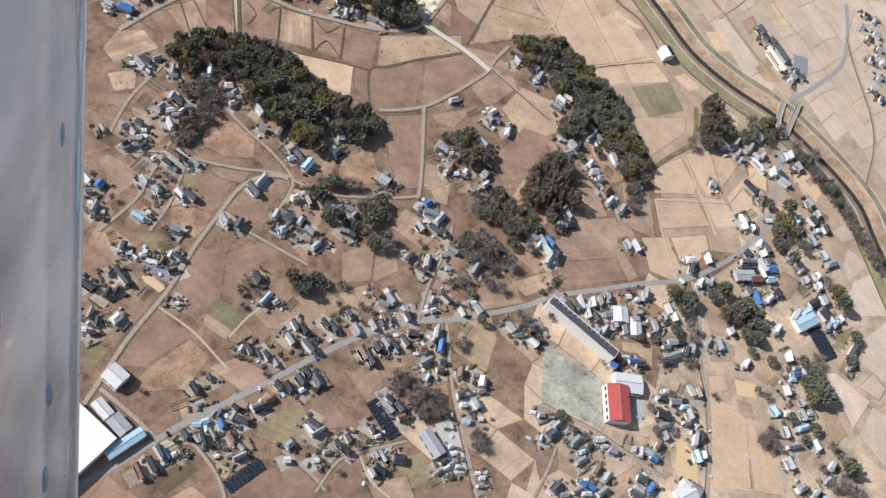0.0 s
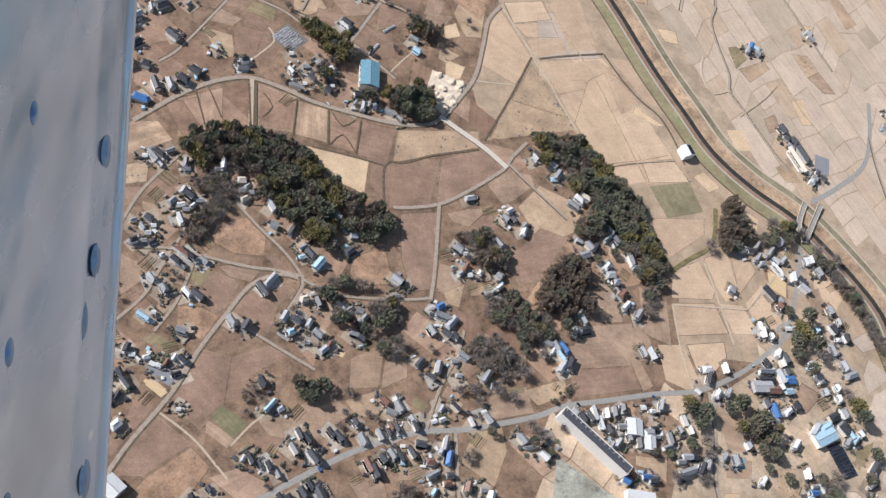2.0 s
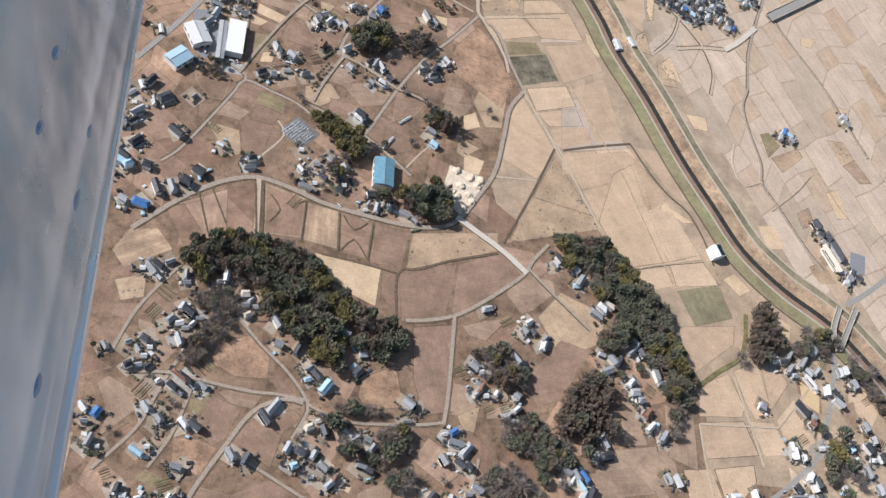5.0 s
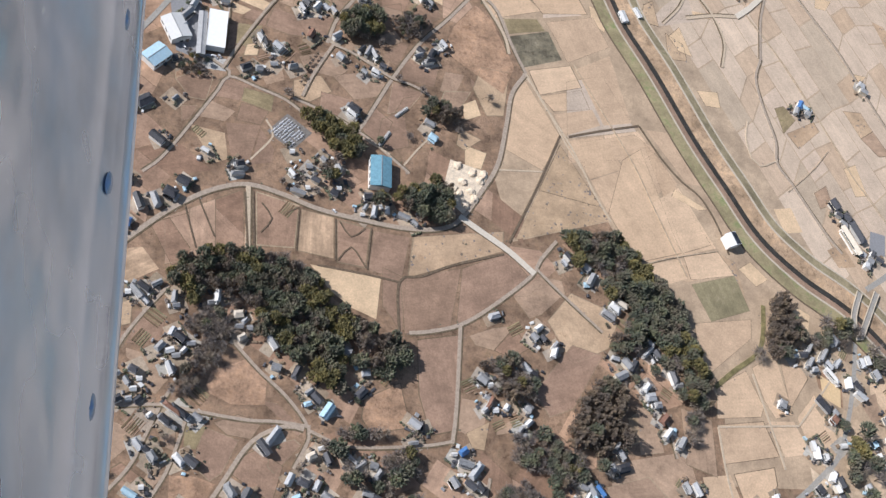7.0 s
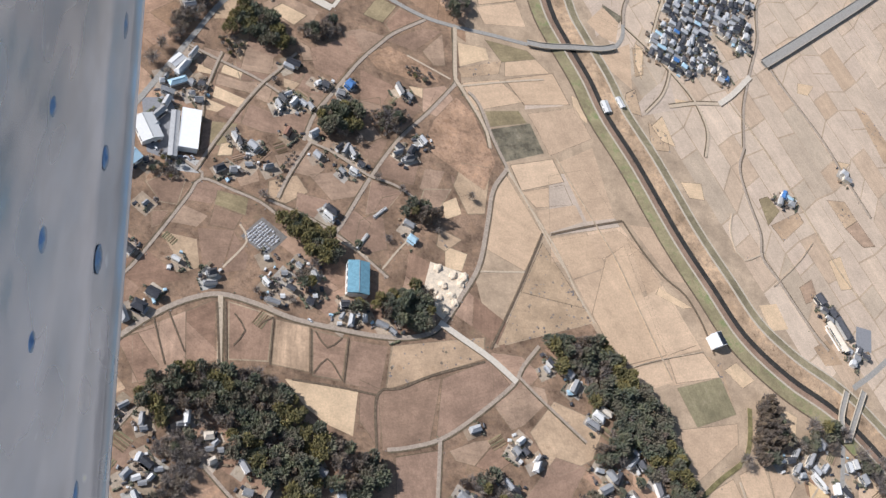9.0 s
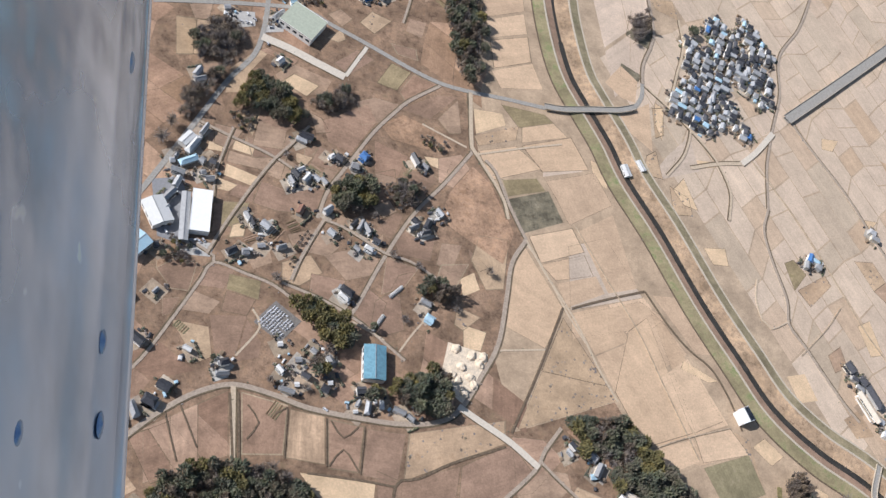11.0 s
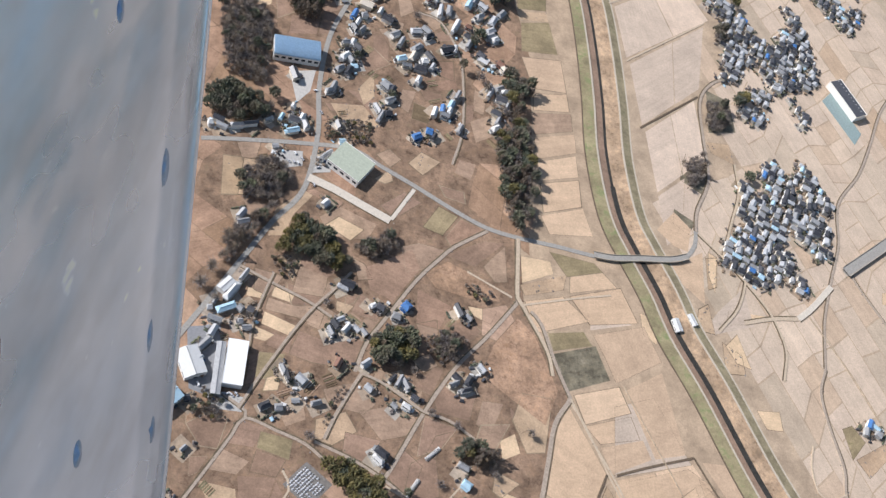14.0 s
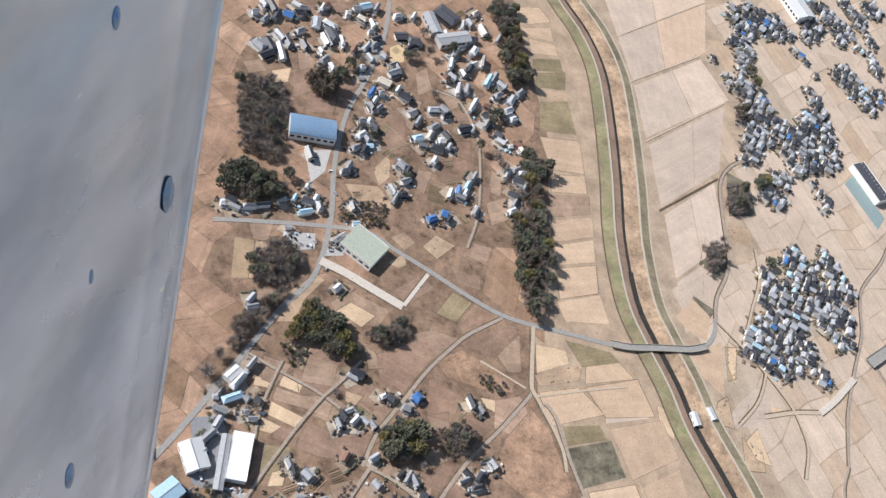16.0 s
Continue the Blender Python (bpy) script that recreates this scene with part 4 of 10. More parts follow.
field("dry", [(296.8, 1190.4), (328.1, 1199.2), (330.7, 1185.6), (298.4, 1179)])
field("olive", [(298.3, 1175), (330.7, 1185.6), (338.3, 1141.1), (297.2, 1134.5)])
field("paddy", [(297, 1126.9), (341.1, 1134.4), (345, 1091.3), (308.1, 1087.8)])
field("paddy", [(307.9, 1080.6), (345, 1089.8), (346.8, 1066.8), (307.1, 1059.3)])
field("tan", [(304, 1055), (347.9, 1065), (348.4, 1043.1), (306.1, 1028.4)])
field("paddy", [(306, 1025.1), (350.1, 1040.1), (351, 1016.9), (308, 999.4)])
field("paddy", [(307.9, 996.1), (349.6, 1013.2), (351, 987.6), (309.9, 974.5)])
field("paddy", [(309.8, 971.3), (350.8, 984.3), (351.7, 953.3), (311.4, 938.1)])
field("paddy", [(308.4, 934.4), (352.8, 952.3), (361, 922.3), (316, 915.5)])
field("plain", [(366.7, 754), (405.9, 767.4), (434.6, 710.7), (361.5, 691.6)])
field("paddy", [(361.1, 686.1), (431, 707.1), (454.6, 692.8), (440.6, 682.9), (359.4, 665.7)])
field("paddy", [(415.1, 677.5), (435.5, 692.1), (461.8, 589.2), (415.1, 575), (393.7, 620.8)])
field("paddy", [(439.6, 699.9), (453.6, 685.7), (494.4, 601.2), (464.9, 589.8)])
field("sand", [(465, 654.2), (497.2, 637.3), (487.4, 635.4), (460.8, 646.7)])
field("paddy", [(414.7, 571.9), (461.1, 584.1), (464.3, 565.1), (433, 554)])
field("paddy", [(463.2, 586.4), (499.8, 595.8), (514.6, 573.3), (467.2, 564.3)])
field("sand", [(533.1, 588.9), (549, 572.8), (534.8, 564.3), (518.9, 580.3)])
field("dry", [(502.5, 593.1), (516.9, 586.2), (521.6, 544), (516.6, 567.5)])
field("sand", [(401.1, 849.3), (420.6, 844.3), (414.6, 819), (402.2, 827.4)])
field("plain", [(468.2, 845.4), (484.9, 866.3), (517.6, 896.6), (522.1, 856.1), (474.2, 839)])
field("dry", [(475.1, 871.8), (477.8, 840), (457.6, 842.5), (463.8, 864.5)])
field("dry", [(483.8, 833.6), (503, 822.8), (503.5, 803.3), (482.8, 801.9)])
field("sand", [(508.6, 770.1), (532.9, 772.1), (533.1, 753.4), (516, 753.1)])
field("olive", [(597.9, 764.6), (609.6, 769.6), (620.8, 754.6), (602.5, 735.6)])
field("dry", [(606.2, 736.4), (642.6, 755.8), (647.5, 745.5), (616.8, 720.3)])
field("sand", [(712.4, 827.2), (727.8, 826.9), (717.2, 816.2), (708.5, 818.1)])
field("dry", [(684.4, 776.7), (707.3, 778), (716.8, 756.8), (698.8, 745.3)])
field("tan", [(698.8, 745.3), (716.8, 756.8), (731.9, 729.6), (716, 726.4)])
field("sand", [(570.7, 647.8), (591.6, 651.8), (599.5, 626.4), (578.7, 622.6)])
field("tan", [(623.3, 671.7), (639.6, 681.9), (641.7, 661.3), (626.3, 654.9)])
field("dry", [(622.7, 610.6), (642.1, 620.6), (653, 596.1), (631.9, 592.6)])
field("sand", [(666.6, 705.2), (682.8, 712.1), (688.1, 677.1), (673.1, 674.2)])
field("dry", [(757, 906.7), (772, 901.8), (797.3, 847.9), (777.3, 834.7)])
field("paddy", [(430, 945.5), (452, 970.7), (468.8, 954), (461.5, 925.8), (446.4, 929.2)])
field("paddy", [(430.3, 900.1), (477.7, 929.1), (471.8, 870.2), (447.3, 890.7)])
field("dry", [(480, 923), (493.1, 925.7), (487.7, 892.1), (477.5, 887)])
field("sand", [(496.3, 868.5), (537.5, 869.5), (542.8, 864.2), (490.4, 851.9)])
field("sand", [(486.8, 830.1), (501.5, 844.7), (510.7, 810.2), (496.1, 813.8)])
field("sand", [(685, 922.9), (706.8, 923.5), (695.2, 907.7), (681.2, 908.5)])

RIDGE = soil("ridge_weeds", [(0.104, 0.078, 0.051), (0.36, 0.27, 0.18), (0.17, 0.125, 0.08), (0.22, 0.16, 0.105), (0.42, 0.33, 0.225)], 0.4, island=True)
field("marsh", [(475.7, 1047.8), (498.9, 1024.2), (491.4, 997.2), (464.1, 1012.1)])
field("marsh", [(514.1, 1144), (541.2, 1135.6), (543.1, 1092.2), (508.1, 1082.8)])
field("dry", [(502.6, 1069.9), (530.8, 1073.4), (533.3, 1047.5), (507.3, 1055.9)])
field("marsh", [(452.5, 974.3), (475.1, 962.2), (464.5, 946.3), (448.8, 956.4)])
field("sand", [(484.3, 930.5), (493.1, 925.7), (484.7, 885.2), (480.1, 903.5)])
tagged(new("field_ridges", mesh_of("field_ridges", ridge_v, ridge_f, [RIDGE])), "weedy ridges and footpaths between upland fields", "ridges", kind="stuff")

# small plots that fill the upland between the larger fields
plot_v, plot_f, plot_uv, plot_m = [], [], [], []
single = 0


def shore(y):
    """How far east the river runs at y."""
    k = min(river_line, key=lambda p: abs(p.y - y))
    return k.x


def corner(i, j):
    r = random.Random(i * 977 + j)
    u, v = i * 34 + r.uniform(-4, 4) + 9 * math.sin(j * 1.7), j * 24 + r.uniform(-3, 3)
    a = radians(-36)
    return 60 + u * math.cos(a) - v * math.sin(a), 700 + u * math.sin(a) + v * math.cos(a)


for i in range(-34, 36):
    for j in range(-40, 44):
        q = [Vector(corner(i, j)), Vector(corner(i + 1, j)), Vector(corner(i + 1, j + 1)), Vector(corner(i, j + 1))]
        mid = sum(q, Vector((0, 0))) / 4
        if not (-330 < mid.x < 640 and -60 < mid.y < 1560) or mid.x > shore(mid.y) - 80:
            continue
        q = [p + (mid - p).normalized() * 0.6 for p in q]
        close = [lot for lot in LOTS if min(x for x, y in lot) - 30 < mid.x < max(x for x, y in lot) + 30 and min(y for x, y in lot) - 30 < mid.y < max(y for x, y in lot) + 30]
        ring = [p[:] for p in q]
        if any(inside(p.x, p.y, lot) for p in (*q, mid) for lot in close) or any(inside(x, y, ring) for lot in close for x, y in lot):
            continue
        z = 0.02 + rnd.uniform(0, 0.02)
        w, h = (q[1] - q[0]).length, (q[3] - q[0]).length
        if -40 < mid.x < 330 and 240 < mid.y < 690 and single < 160:
            single += 1
            bm = bmesh.new()
            f = slab(bm, [(p.x, p.y) for p in q], -0.1, z)
            uv = bm.loops.layers.uv.new("UVMap")
            for loop, t in zip(f.loops, ((0, 0), (w, 0), (w, h), (0, h))):
                loop[uv].uv = t
            link("plot", bm, SOIL["upland"], ground)
            continue
        n = len(plot_v)
        plot_v += [(p.x, p.y, z) for p in q]
        plot_f += [(n, n + 1, n + 2), (n, n + 2, n + 3)]
        plot_uv += [(0, 0, w, 0, w, h), (0, 0, w, h, 0, h)]
        plot_m += [1 if mid.y < 250 + (mid.x - 250) * 0.55 and mid.x > 150 else 0] * 2
east_v, east_f, east_uv = [], [], []


def rice_corner(i, j):
    """Corners of the paddy grid: one way along the farm lanes, the other across them."""
    r = random.Random(i * 613 + j * 7)
    u, v = i * 25 + 8 * math.sin((j // 2) * 2.3) + r.uniform(-0.6, 0.6), j * 27.4 + r.uniform(-0.6, 0.6)
    a, b = radians(-64.5), radians(38.5)
    return 650.7 + u * math.cos(a) + v * math.cos(b), 758.5 + u * math.sin(a) + v * math.sin(b)


WIDE = [lot for lot in LOTS if max(x for x, y in lot) - min(x for x, y in lot) > 62]
for j in range(-38, 39):
    i = -48
    while i < 48:
        long = rnd.choice((1, 1, 1, 2, 2, 3))
        q = [Vector(rice_corner(i, j)), Vector(rice_corner(i + long, j)), Vector(rice_corner(i + long, j + 1)), Vector(rice_corner(i, j + 1))]
        i += long
        mid = sum(q, Vector((0, 0))) / 4
        if not (-100 < mid.x < 1300 and -100 < mid.y < 1700) or min(p.x for p in q) < shore(mid.y) + 34:
            continue
        q = [p + (mid - p).normalized() * 1.0 for p in q]
        close = [lot for lot in WIDE if min(x for x, y in lot) - 40 < mid.x < max(x for x, y in lot) + 40 and min(y for x, y in lot) - 40 < mid.y < max(y for x, y in lot) + 40]
        ring = [p[:] for p in q]
        if any(inside(p.x, p.y, lot) for p in (*q, mid) for lot in close) or any(inside(x, y, ring) for lot in close for x, y in lot):
            continue
        w, h, n = (q[1] - q[0]).length, (q[3] - q[0]).length, len(east_v)
        z = 0.04 + rnd.uniform(0, 0.02)
        east_v += [(p.x, p.y, z) for p in q]
        east_f += [(n, n + 1, n + 2), (n, n + 2, n + 3)]
        east_uv += [(0, 0, 0, w, h, w), (0, 0, h, w, h, 0)]
me = mesh_of("rice_plots", east_v, east_f, [SOIL["riceplot"]])
me.uv_layers.new(name="UVMap").data.foreach_set("uv", np.array(east_uv, np.float32).ravel())
tagged(new("rice_plots", me), "pale dry rice plots beyond the river", "fields", kind="stuff")
me = mesh_of("farm_plots", plot_v, plot_f, [SOIL["parcel"], SOIL["paleplot"]], plot_m)
me.uv_layers.new(name="UVMap").data.foreach_set("uv", np.array(plot_uv, np.float32).ravel())
tagged(new("farm_plots", me), "patchwork of small brown winter plots", "fields", kind="stuff")

# ---- roads ----
ROAD_SAYS = {"bund": "narrow brown bund between paddies", "asphalt": "grey asphalt road", "lane": "narrow worn asphalt lane between fields", "gravel": "pale gravel farm track", "concrete": "pale concrete causeway between fields", "ditch": "dark weedy ditch strip, also drawn for windbreak lines in fields", "grassbank": "grassy bank beside paddies"}
road_level = [0.16]
verges = []


def road(kind, width, line):
    width *= 0.74 if kind in ("lane", "gravel") else 0.86
    road_level[0] += 0.006
    z = road_level[0] - (0.03 if kind in ("ditch", "grassbank") else 0)
    c = smooth(line)
    verges.append((c, width, 0 if kind in ("ditch", "bund") else 3 if kind == "grassbank" else 1))
    bm = ribbon(bmesh.new(), c, -width / 2, width / 2, z, z)
    bmesh.ops.recalc_face_normals(bm, faces=bm.faces)
    # A dark strip on one side paints the lane's edge shadow and ditch together.
    if kind in ("lane", "concrete") or kind == "gravel" and width > 2:
        side = rnd.choice((-1, 1))
        edge = sorted((side * width / 2, side * (width / 2 + rnd.uniform(0.7, 1.3))))
        vb = ribbon(bmesh.new(), c, *edge, z - 0.04, z - 0.04)
        bmesh.ops.recalc_face_normals(vb, faces=vb.faces)
        tagged(link("verge", vb, ROAD["verge"]), "dark strip along a farm lane for its edge shadow and ditch", "verge", kind="structure")
    tagged(link({"ditch": "ditch", "grassbank": "grass_bank", "bund": "bund"}.get(kind, "road"), bm, ROAD[kind]), ROAD_SAYS[kind], kind if kind in ("ditch", "bund") else "road", kind="structure")


road("asphalt", 5.2, [(-38.4, 146.9), (-17.3, 161.4), (8.1, 177.2), (34.7, 195.8), (55, 209.4), (82, 224.5), (110.2, 240.3), (139.6, 258.1), (170.4, 275.3), (202.5, 288.7), (230.8, 296.9), (259.5, 299.9), (294.4, 307.9), (325.6, 316.3), (352.8, 327.3), (391.1, 335.1), (436.7, 344.7), (483.9, 352.4), (529.8, 372.9), (566.4, 397.6), (586.4, 414.5), (604.5, 447.3), (618.6, 480.9), (632.2, 522.6)])
road("asphalt", 6, [(658.3, 573.6), (692.8, 594.6), (740.7, 632.1), (762.9, 674.8), (777, 726)])
road("lane", 3, [(-13.2, 354.1), (11.5, 384.1), (20.7, 406.2), (30.1, 430.1), (35.2, 440.1)])
road("lane", 3, [(22.7, 357.7), (35.7, 381.6), (43.1, 405.4), (46.2, 419.3)])
road("lane", 3, [(-12.6, 438.1), (-1.7, 469.0), (10.3, 490.5), (28.1, 515.8)])
road("gravel", 2.2, [(30.3, 297.2), (48.8, 285.0), (61.3, 274.7), (73.8, 260.9), (82.9, 250.9)])
road("gravel", 2.2, [(83.6, 275.1), (97.8, 292.6), (106.1, 300.0)])
road("lane", 3, [(123.1, 190.9), (141.2, 176.1), (153.2, 162.9)])
road("gravel", 2.2, [(180.0, 187.6), (186.5, 170.3), (200.6, 157.4)])
road("lane", 3, [(338.0, 198.0), (328.4, 180.1), (313.9, 158.4)])
road("lane", 3, [(114.4, 691.0), (146.7, 679.3), (174.6, 664.1), (193.3, 649.7), (211.9, 634.2)])
road("gravel", 2.2, [(207.3, 641.2), (219.8, 658.4), (230.0, 670.3)])
road("gravel", 2.2, [(195.6, 650.0), (169.9, 663.4)])
road("gravel", 2.2, [(92.9, 666.2), (98.7, 652.0), (81.6, 627.7)])
road("gravel", 2.2, [(323.7, 755.1), (338.2, 732.7), (357.5, 689.7), (371.9, 662.2)])
road("gravel", 2.2, [(292.5, 649.4), (333.4, 653.5)])
road("lane", 4, [(-3.1, 232.4), (20.6, 212.7), (36.5, 197)])
road("lane", 4, [(-13.2, 220), (-0.2, 244.9), (13.3, 270.9), (31.4, 298.4), (42.7, 317.4), (56, 346.7), (72.2, 375), (91.4, 405), (114, 416.9), (127.7, 415.2)])
road("lane", 3, [(74.4, 375.2), (96.4, 363.8), (118.5, 351.8), (142.9, 338.9)])
road("lane", 3, [(-0.4, 425.6), (29.3, 428.1), (51.1, 425), (86.7, 420.2), (109.4, 420.1), (132.4, 417.3)])
road("lane", 3, [(76.6, 475.9), (95.3, 456.2), (113.9, 439.4), (127.8, 422.2), (131.4, 409.3), (120.8, 387.3)])
road("lane", 3, [(131.4, 414.6), (160.2, 404.4), (213.2, 407.1), (238.3, 411.3)])
road("lane", 4, [(207.5, 494.2), (223, 496.4), (249.6, 504.3), (277.8, 522.5), (313.6, 551.9), (323.8, 567.9), (340.2, 587.2)])
road("lane", 4, [(249.6, 504.3), (246, 467), (242.2, 432.3), (238.2, 409.7)])
road("lane", 3, [(230.9, 298.3), (242.6, 331.2), (259.7, 363.4), (266.5, 385.3)])
road("lane", 3, [(320, 558.8), (338, 540.9), (374.1, 508)])
road("lane", 5, [(-11.8, 541.2), (19.1, 572.2), (36.5, 586.3), (56.6, 598.6), (80.6, 605.8), (108.3, 600.6), (135.2, 591.7), (171.5, 586.2), (208.8, 583.1), (237.6, 586.6), (255.3, 597.5), (274.4, 625.3), (291.9, 655.2), (302.8, 696.8), (310.8, 730.8), (326.6, 755.1)])
road("gravel", 5, [(81.1, 604.4), (82.8, 551.7)])
road("concrete", 6, [(253.9, 599.9), (272.1, 588.1), (296, 572.7), (317.2, 554.5)])
road("gravel", 2.5, [(326.6, 755.1), (343.1, 721.3), (364.3, 683.2), (381.6, 639.7), (394.8, 612.4)])
road("lane", 4, [(326.6, 755.1), (315, 784.2), (303.6, 820.6), (294.1, 831.7)])
road("lane", 4, [(281.8, 837.6), (283.7, 905.6)])
road("lane", 4, [(281.8, 837.6), (254.3, 801.8), (224.9, 767.1), (199.3, 725.7), (173, 675.2), (164.9, 664.4)])
road("lane", 3, [(2.5, 605.7), (15.9, 620.5), (36.1, 655.3), (53.8, 687.7), (62, 702.2), (86.4, 695.3), (107.7, 688.1), (125, 675.8)])
road("lane", 3, [(43.7, 718.9), (61.7, 707.7), (62, 702.2)])
road("asphalt", 5.2, [(131.2, 1261.3), (129.1, 1210.2), (116.5, 1150.5), (99.5, 1093.2), (93.8, 1030), (96.3, 973.8), (88.5, 913.1), (65.1, 874.5), (44, 833.5), (24.3, 795.3), (-0.2, 749.7), (-29.2, 702.7)])
road("asphalt", 5, [(-1.8, 944.8), (11.8, 948.1), (44.3, 954.3), (82.7, 960.9), (127.7, 965.6), (154.4, 953.6), (186.4, 939.4), (223.8, 921.3), (255.7, 908.9), (287.8, 904.9), (320.4, 903.8), (359, 901.1), (378.7, 901.4)])
road("asphalt", 5, [(440.2, 912), (455.4, 916.5), (469.6, 934.7), (474.3, 957.3)])
road("concrete", 9, [(91.7, 926.5), (114.6, 919.2), (137.8, 909.3), (165.6, 897.6)])
road("concrete", 4, [(166.5, 898.9), (186.6, 935.3)])
road("lane", 4, [(255.7, 906), (225, 883.3), (212.8, 870.2), (191.7, 844.4), (172, 813.4), (161.6, 796.7), (150.3, 777.9), (141.9, 751.5)])
road("gravel", 5, [(285.1, 904.3), (282.1, 843.4), (286.2, 836.4)])
road("gravel", 2.5, [(286.2, 836.4), (334.8, 851.5), (373.3, 862.1)])
road("gravel", 4, [(286.2, 836.4), (307, 797.2), (311.5, 773.6)])
road("gravel", 2.5, [(235.9, 860.2), (276.9, 842.4)])
road("lane", 3, [(44.7, 828.7), (68.3, 819), (101.2, 806.4), (120.5, 795.8)])
road("lane", 3, [(186.3, 1152.7), (210.5, 1145.9), (229.5, 1107.7), (233.5, 1066.4), (232, 1012.3), (222.1, 971.7)])
road("gravel", 2.5, [(404.9, 1238.2), (505.4, 1314.4)])
road("gravel", 2.5, [(402.9, 1312.1), (525, 1413.3)])
road("gravel", 2.5, [(419.2, 1157.8), (526.5, 1246.6)])
road("asphalt", 10, [(643.4, 938), (717.4, 992.9), (821, 1071.6), (859.1, 1116.6)])
road("lane", 4.5, [(464.3, 155.8), (475.8, 193.8), (484.4, 242.6), (484.3, 273), (492.3, 315.6), (492.4, 351.4)])
road("lane", 4, [(330, 231), (371.9, 211), (399.2, 193), (426.6, 174.8)])
road("lane", 4, [(254.5, 297.2), (255, 245.1), (259.3, 213.5), (267.8, 156.5)])
road("gravel", 2.5, [(470.4, 433.5), (471.4, 392.3), (477, 353.1)])
road("gravel", 2.5, [(470.4, 433.5), (551, 438.1)])
road("gravel", 2.5, [(513.5, 481.6), (522.4, 435.8), (528.7, 400.3)])
road("gravel", 2.5, [(551, 438.1), (602, 488.8)])
road("lane", 3, [(762.9, 674.8), (760.7, 635.3), (762.1, 568.1), (751.5, 523.8), (724.3, 472.8)])
road("lane", 3, [(146.4, 161.8), (154.9, 173.9), (163.4, 184.2), (180.5, 190.6), (215.5, 199.6)])
road("lane", 3, [(44.4, 189.2), (59.3, 195.3), (77.3, 173.6), (83.4, 157.3)])
road("lane", 3, [(411, 463.3), (421.8, 440.4), (427.6, 405.7)])
road("ditch", 2.4, [(199.4, 488.8), (200.6, 535.5), (219.3, 542.2), (245.8, 554.7), (290.8, 569.6)])
road("ditch", 2.0, [(135.8, 543.3), (171.2, 539.8), (200.6, 535.5)])
road("ditch", 2.4, [(354.3, 693.4), (327.3, 637.9), (296.6, 580.5)])
road("ditch", 2.4, [(362.7, 693.5), (395, 704.6), (437.5, 717.5)])
road("ditch", 2.0, [(437.5, 717.5), (456.4, 685.2), (473.8, 663.8), (492.1, 648.6), (505, 621.2), (511.7, 593.6)])
road("grassbank", 5, [(473.8, 467.4), (496.2, 483.6), (522.4, 500.6), (532.1, 519.6), (537.8, 546.7)])
road("ditch", 2, [(82.8, 551.7), (78.8, 599.2)])
road("ditch", 2, [(87.5, 552.2), (84.8, 600)])
# The next four are no ditches: diagonal windbreak lines drawn as ditch strips.
road("ditch", 1.3, [(92, 591.1), (100.2, 578.5), (92, 565.9)])
road("ditch", 1.3, [(112.2, 585.8), (120.9, 590.8)])
road("ditch", 1.3, [(153.3, 582.5), (162.3, 570.2), (173.8, 579)])
road("ditch", 1.3, [(151.6, 548.7), (162.3, 561.4), (173.9, 545.3)])
road("ditch", 1.3, [(121, 589.9), (119.1, 553.3)])
road("ditch", 1.3, [(149.7, 584.5), (149.8, 548.5)])
road("ditch", 1.3, [(178.9, 579.6), (174.8, 543.5)])
road("ditch", 1.2, [(44.6, 588.8), (58, 558.2)])
road("ditch", 1.2, [(34.6, 582.7), (45.1, 547.5)])
road("lane", 3.5, [(121.4, 693.7), (128.7, 713.2), (138.5, 733.8), (147.4, 750.9)])
road("lane", 3, [(147.4, 750.9), (162.8, 746.1), (181.7, 735.9), (198.3, 726.3), (219.5, 721.3), (241, 708.6)])
road("lane", 3, [(56, 708.8), (66.8, 732.3), (79.3, 756.6), (92.5, 780.9), (106.5, 803.1), (119.2, 818.9), (134.4, 840)])
road("lane", 2.5, [(71.2, 827.3), (65.5, 807.7), (59.5, 781), (58.1, 753.7)])
road("lane", 3.4, [(593.4, 823), (600.4, 857.4), (606, 880), (623.7, 924.8), (643.6, 970.5), (656.4, 1024.5), (694.2, 1071.9), (721.8, 1119.2), (753.5, 1178.6), (791.1, 1224.9)])
road("lane", 3.4, [(593.4, 823), (582.3, 797.4), (584, 763.9), (590.3, 725.5), (586.5, 699.4), (598.2, 679.1), (611.7, 653.3), (627.5, 625), (639.6, 608.6)])
road("bund", 1.5, [(585.4, 881.3), (623.3, 819.1), (650.7, 758.5), (671.7, 705.6), (680.7, 687.5), (703.1, 649.5)])
road("lane", 3.2, [(647.6, 943.2), (660.8, 915), (696.4, 855.2), (718.9, 801.5), (735.7, 762.4)])
road("bund", 1.3, [(592.7, 669.1), (629.4, 699.4), (652.3, 723.5)])
road("gravel", 2.2, [(562, 743.6), (555.9, 723.2), (557.8, 701.4), (565.7, 693.2), (587.2, 702.6)])
road("gravel", 3.4, [(475.8, 950.1), (507.9, 918.8), (539.4, 879.4), (550.2, 853), (552.3, 831.8), (544, 803.5)])
road("gravel", 3.2, [(523.4, 915.3), (517.8, 894.6), (505.9, 870.2), (483.1, 844.6)])
road("gravel", 3.4, [(533.3, 1047.5), (531.6, 1010.3), (516.9, 971.4), (505.3, 941.6), (499.7, 927)])
road("lane", 4, [(473.5, 951.7), (478.5, 976.7), (492.6, 1004.6), (499.5, 1028), (500.3, 1076.9), (504.1, 1125), (522.9, 1154.8), (551.9, 1172.2)])
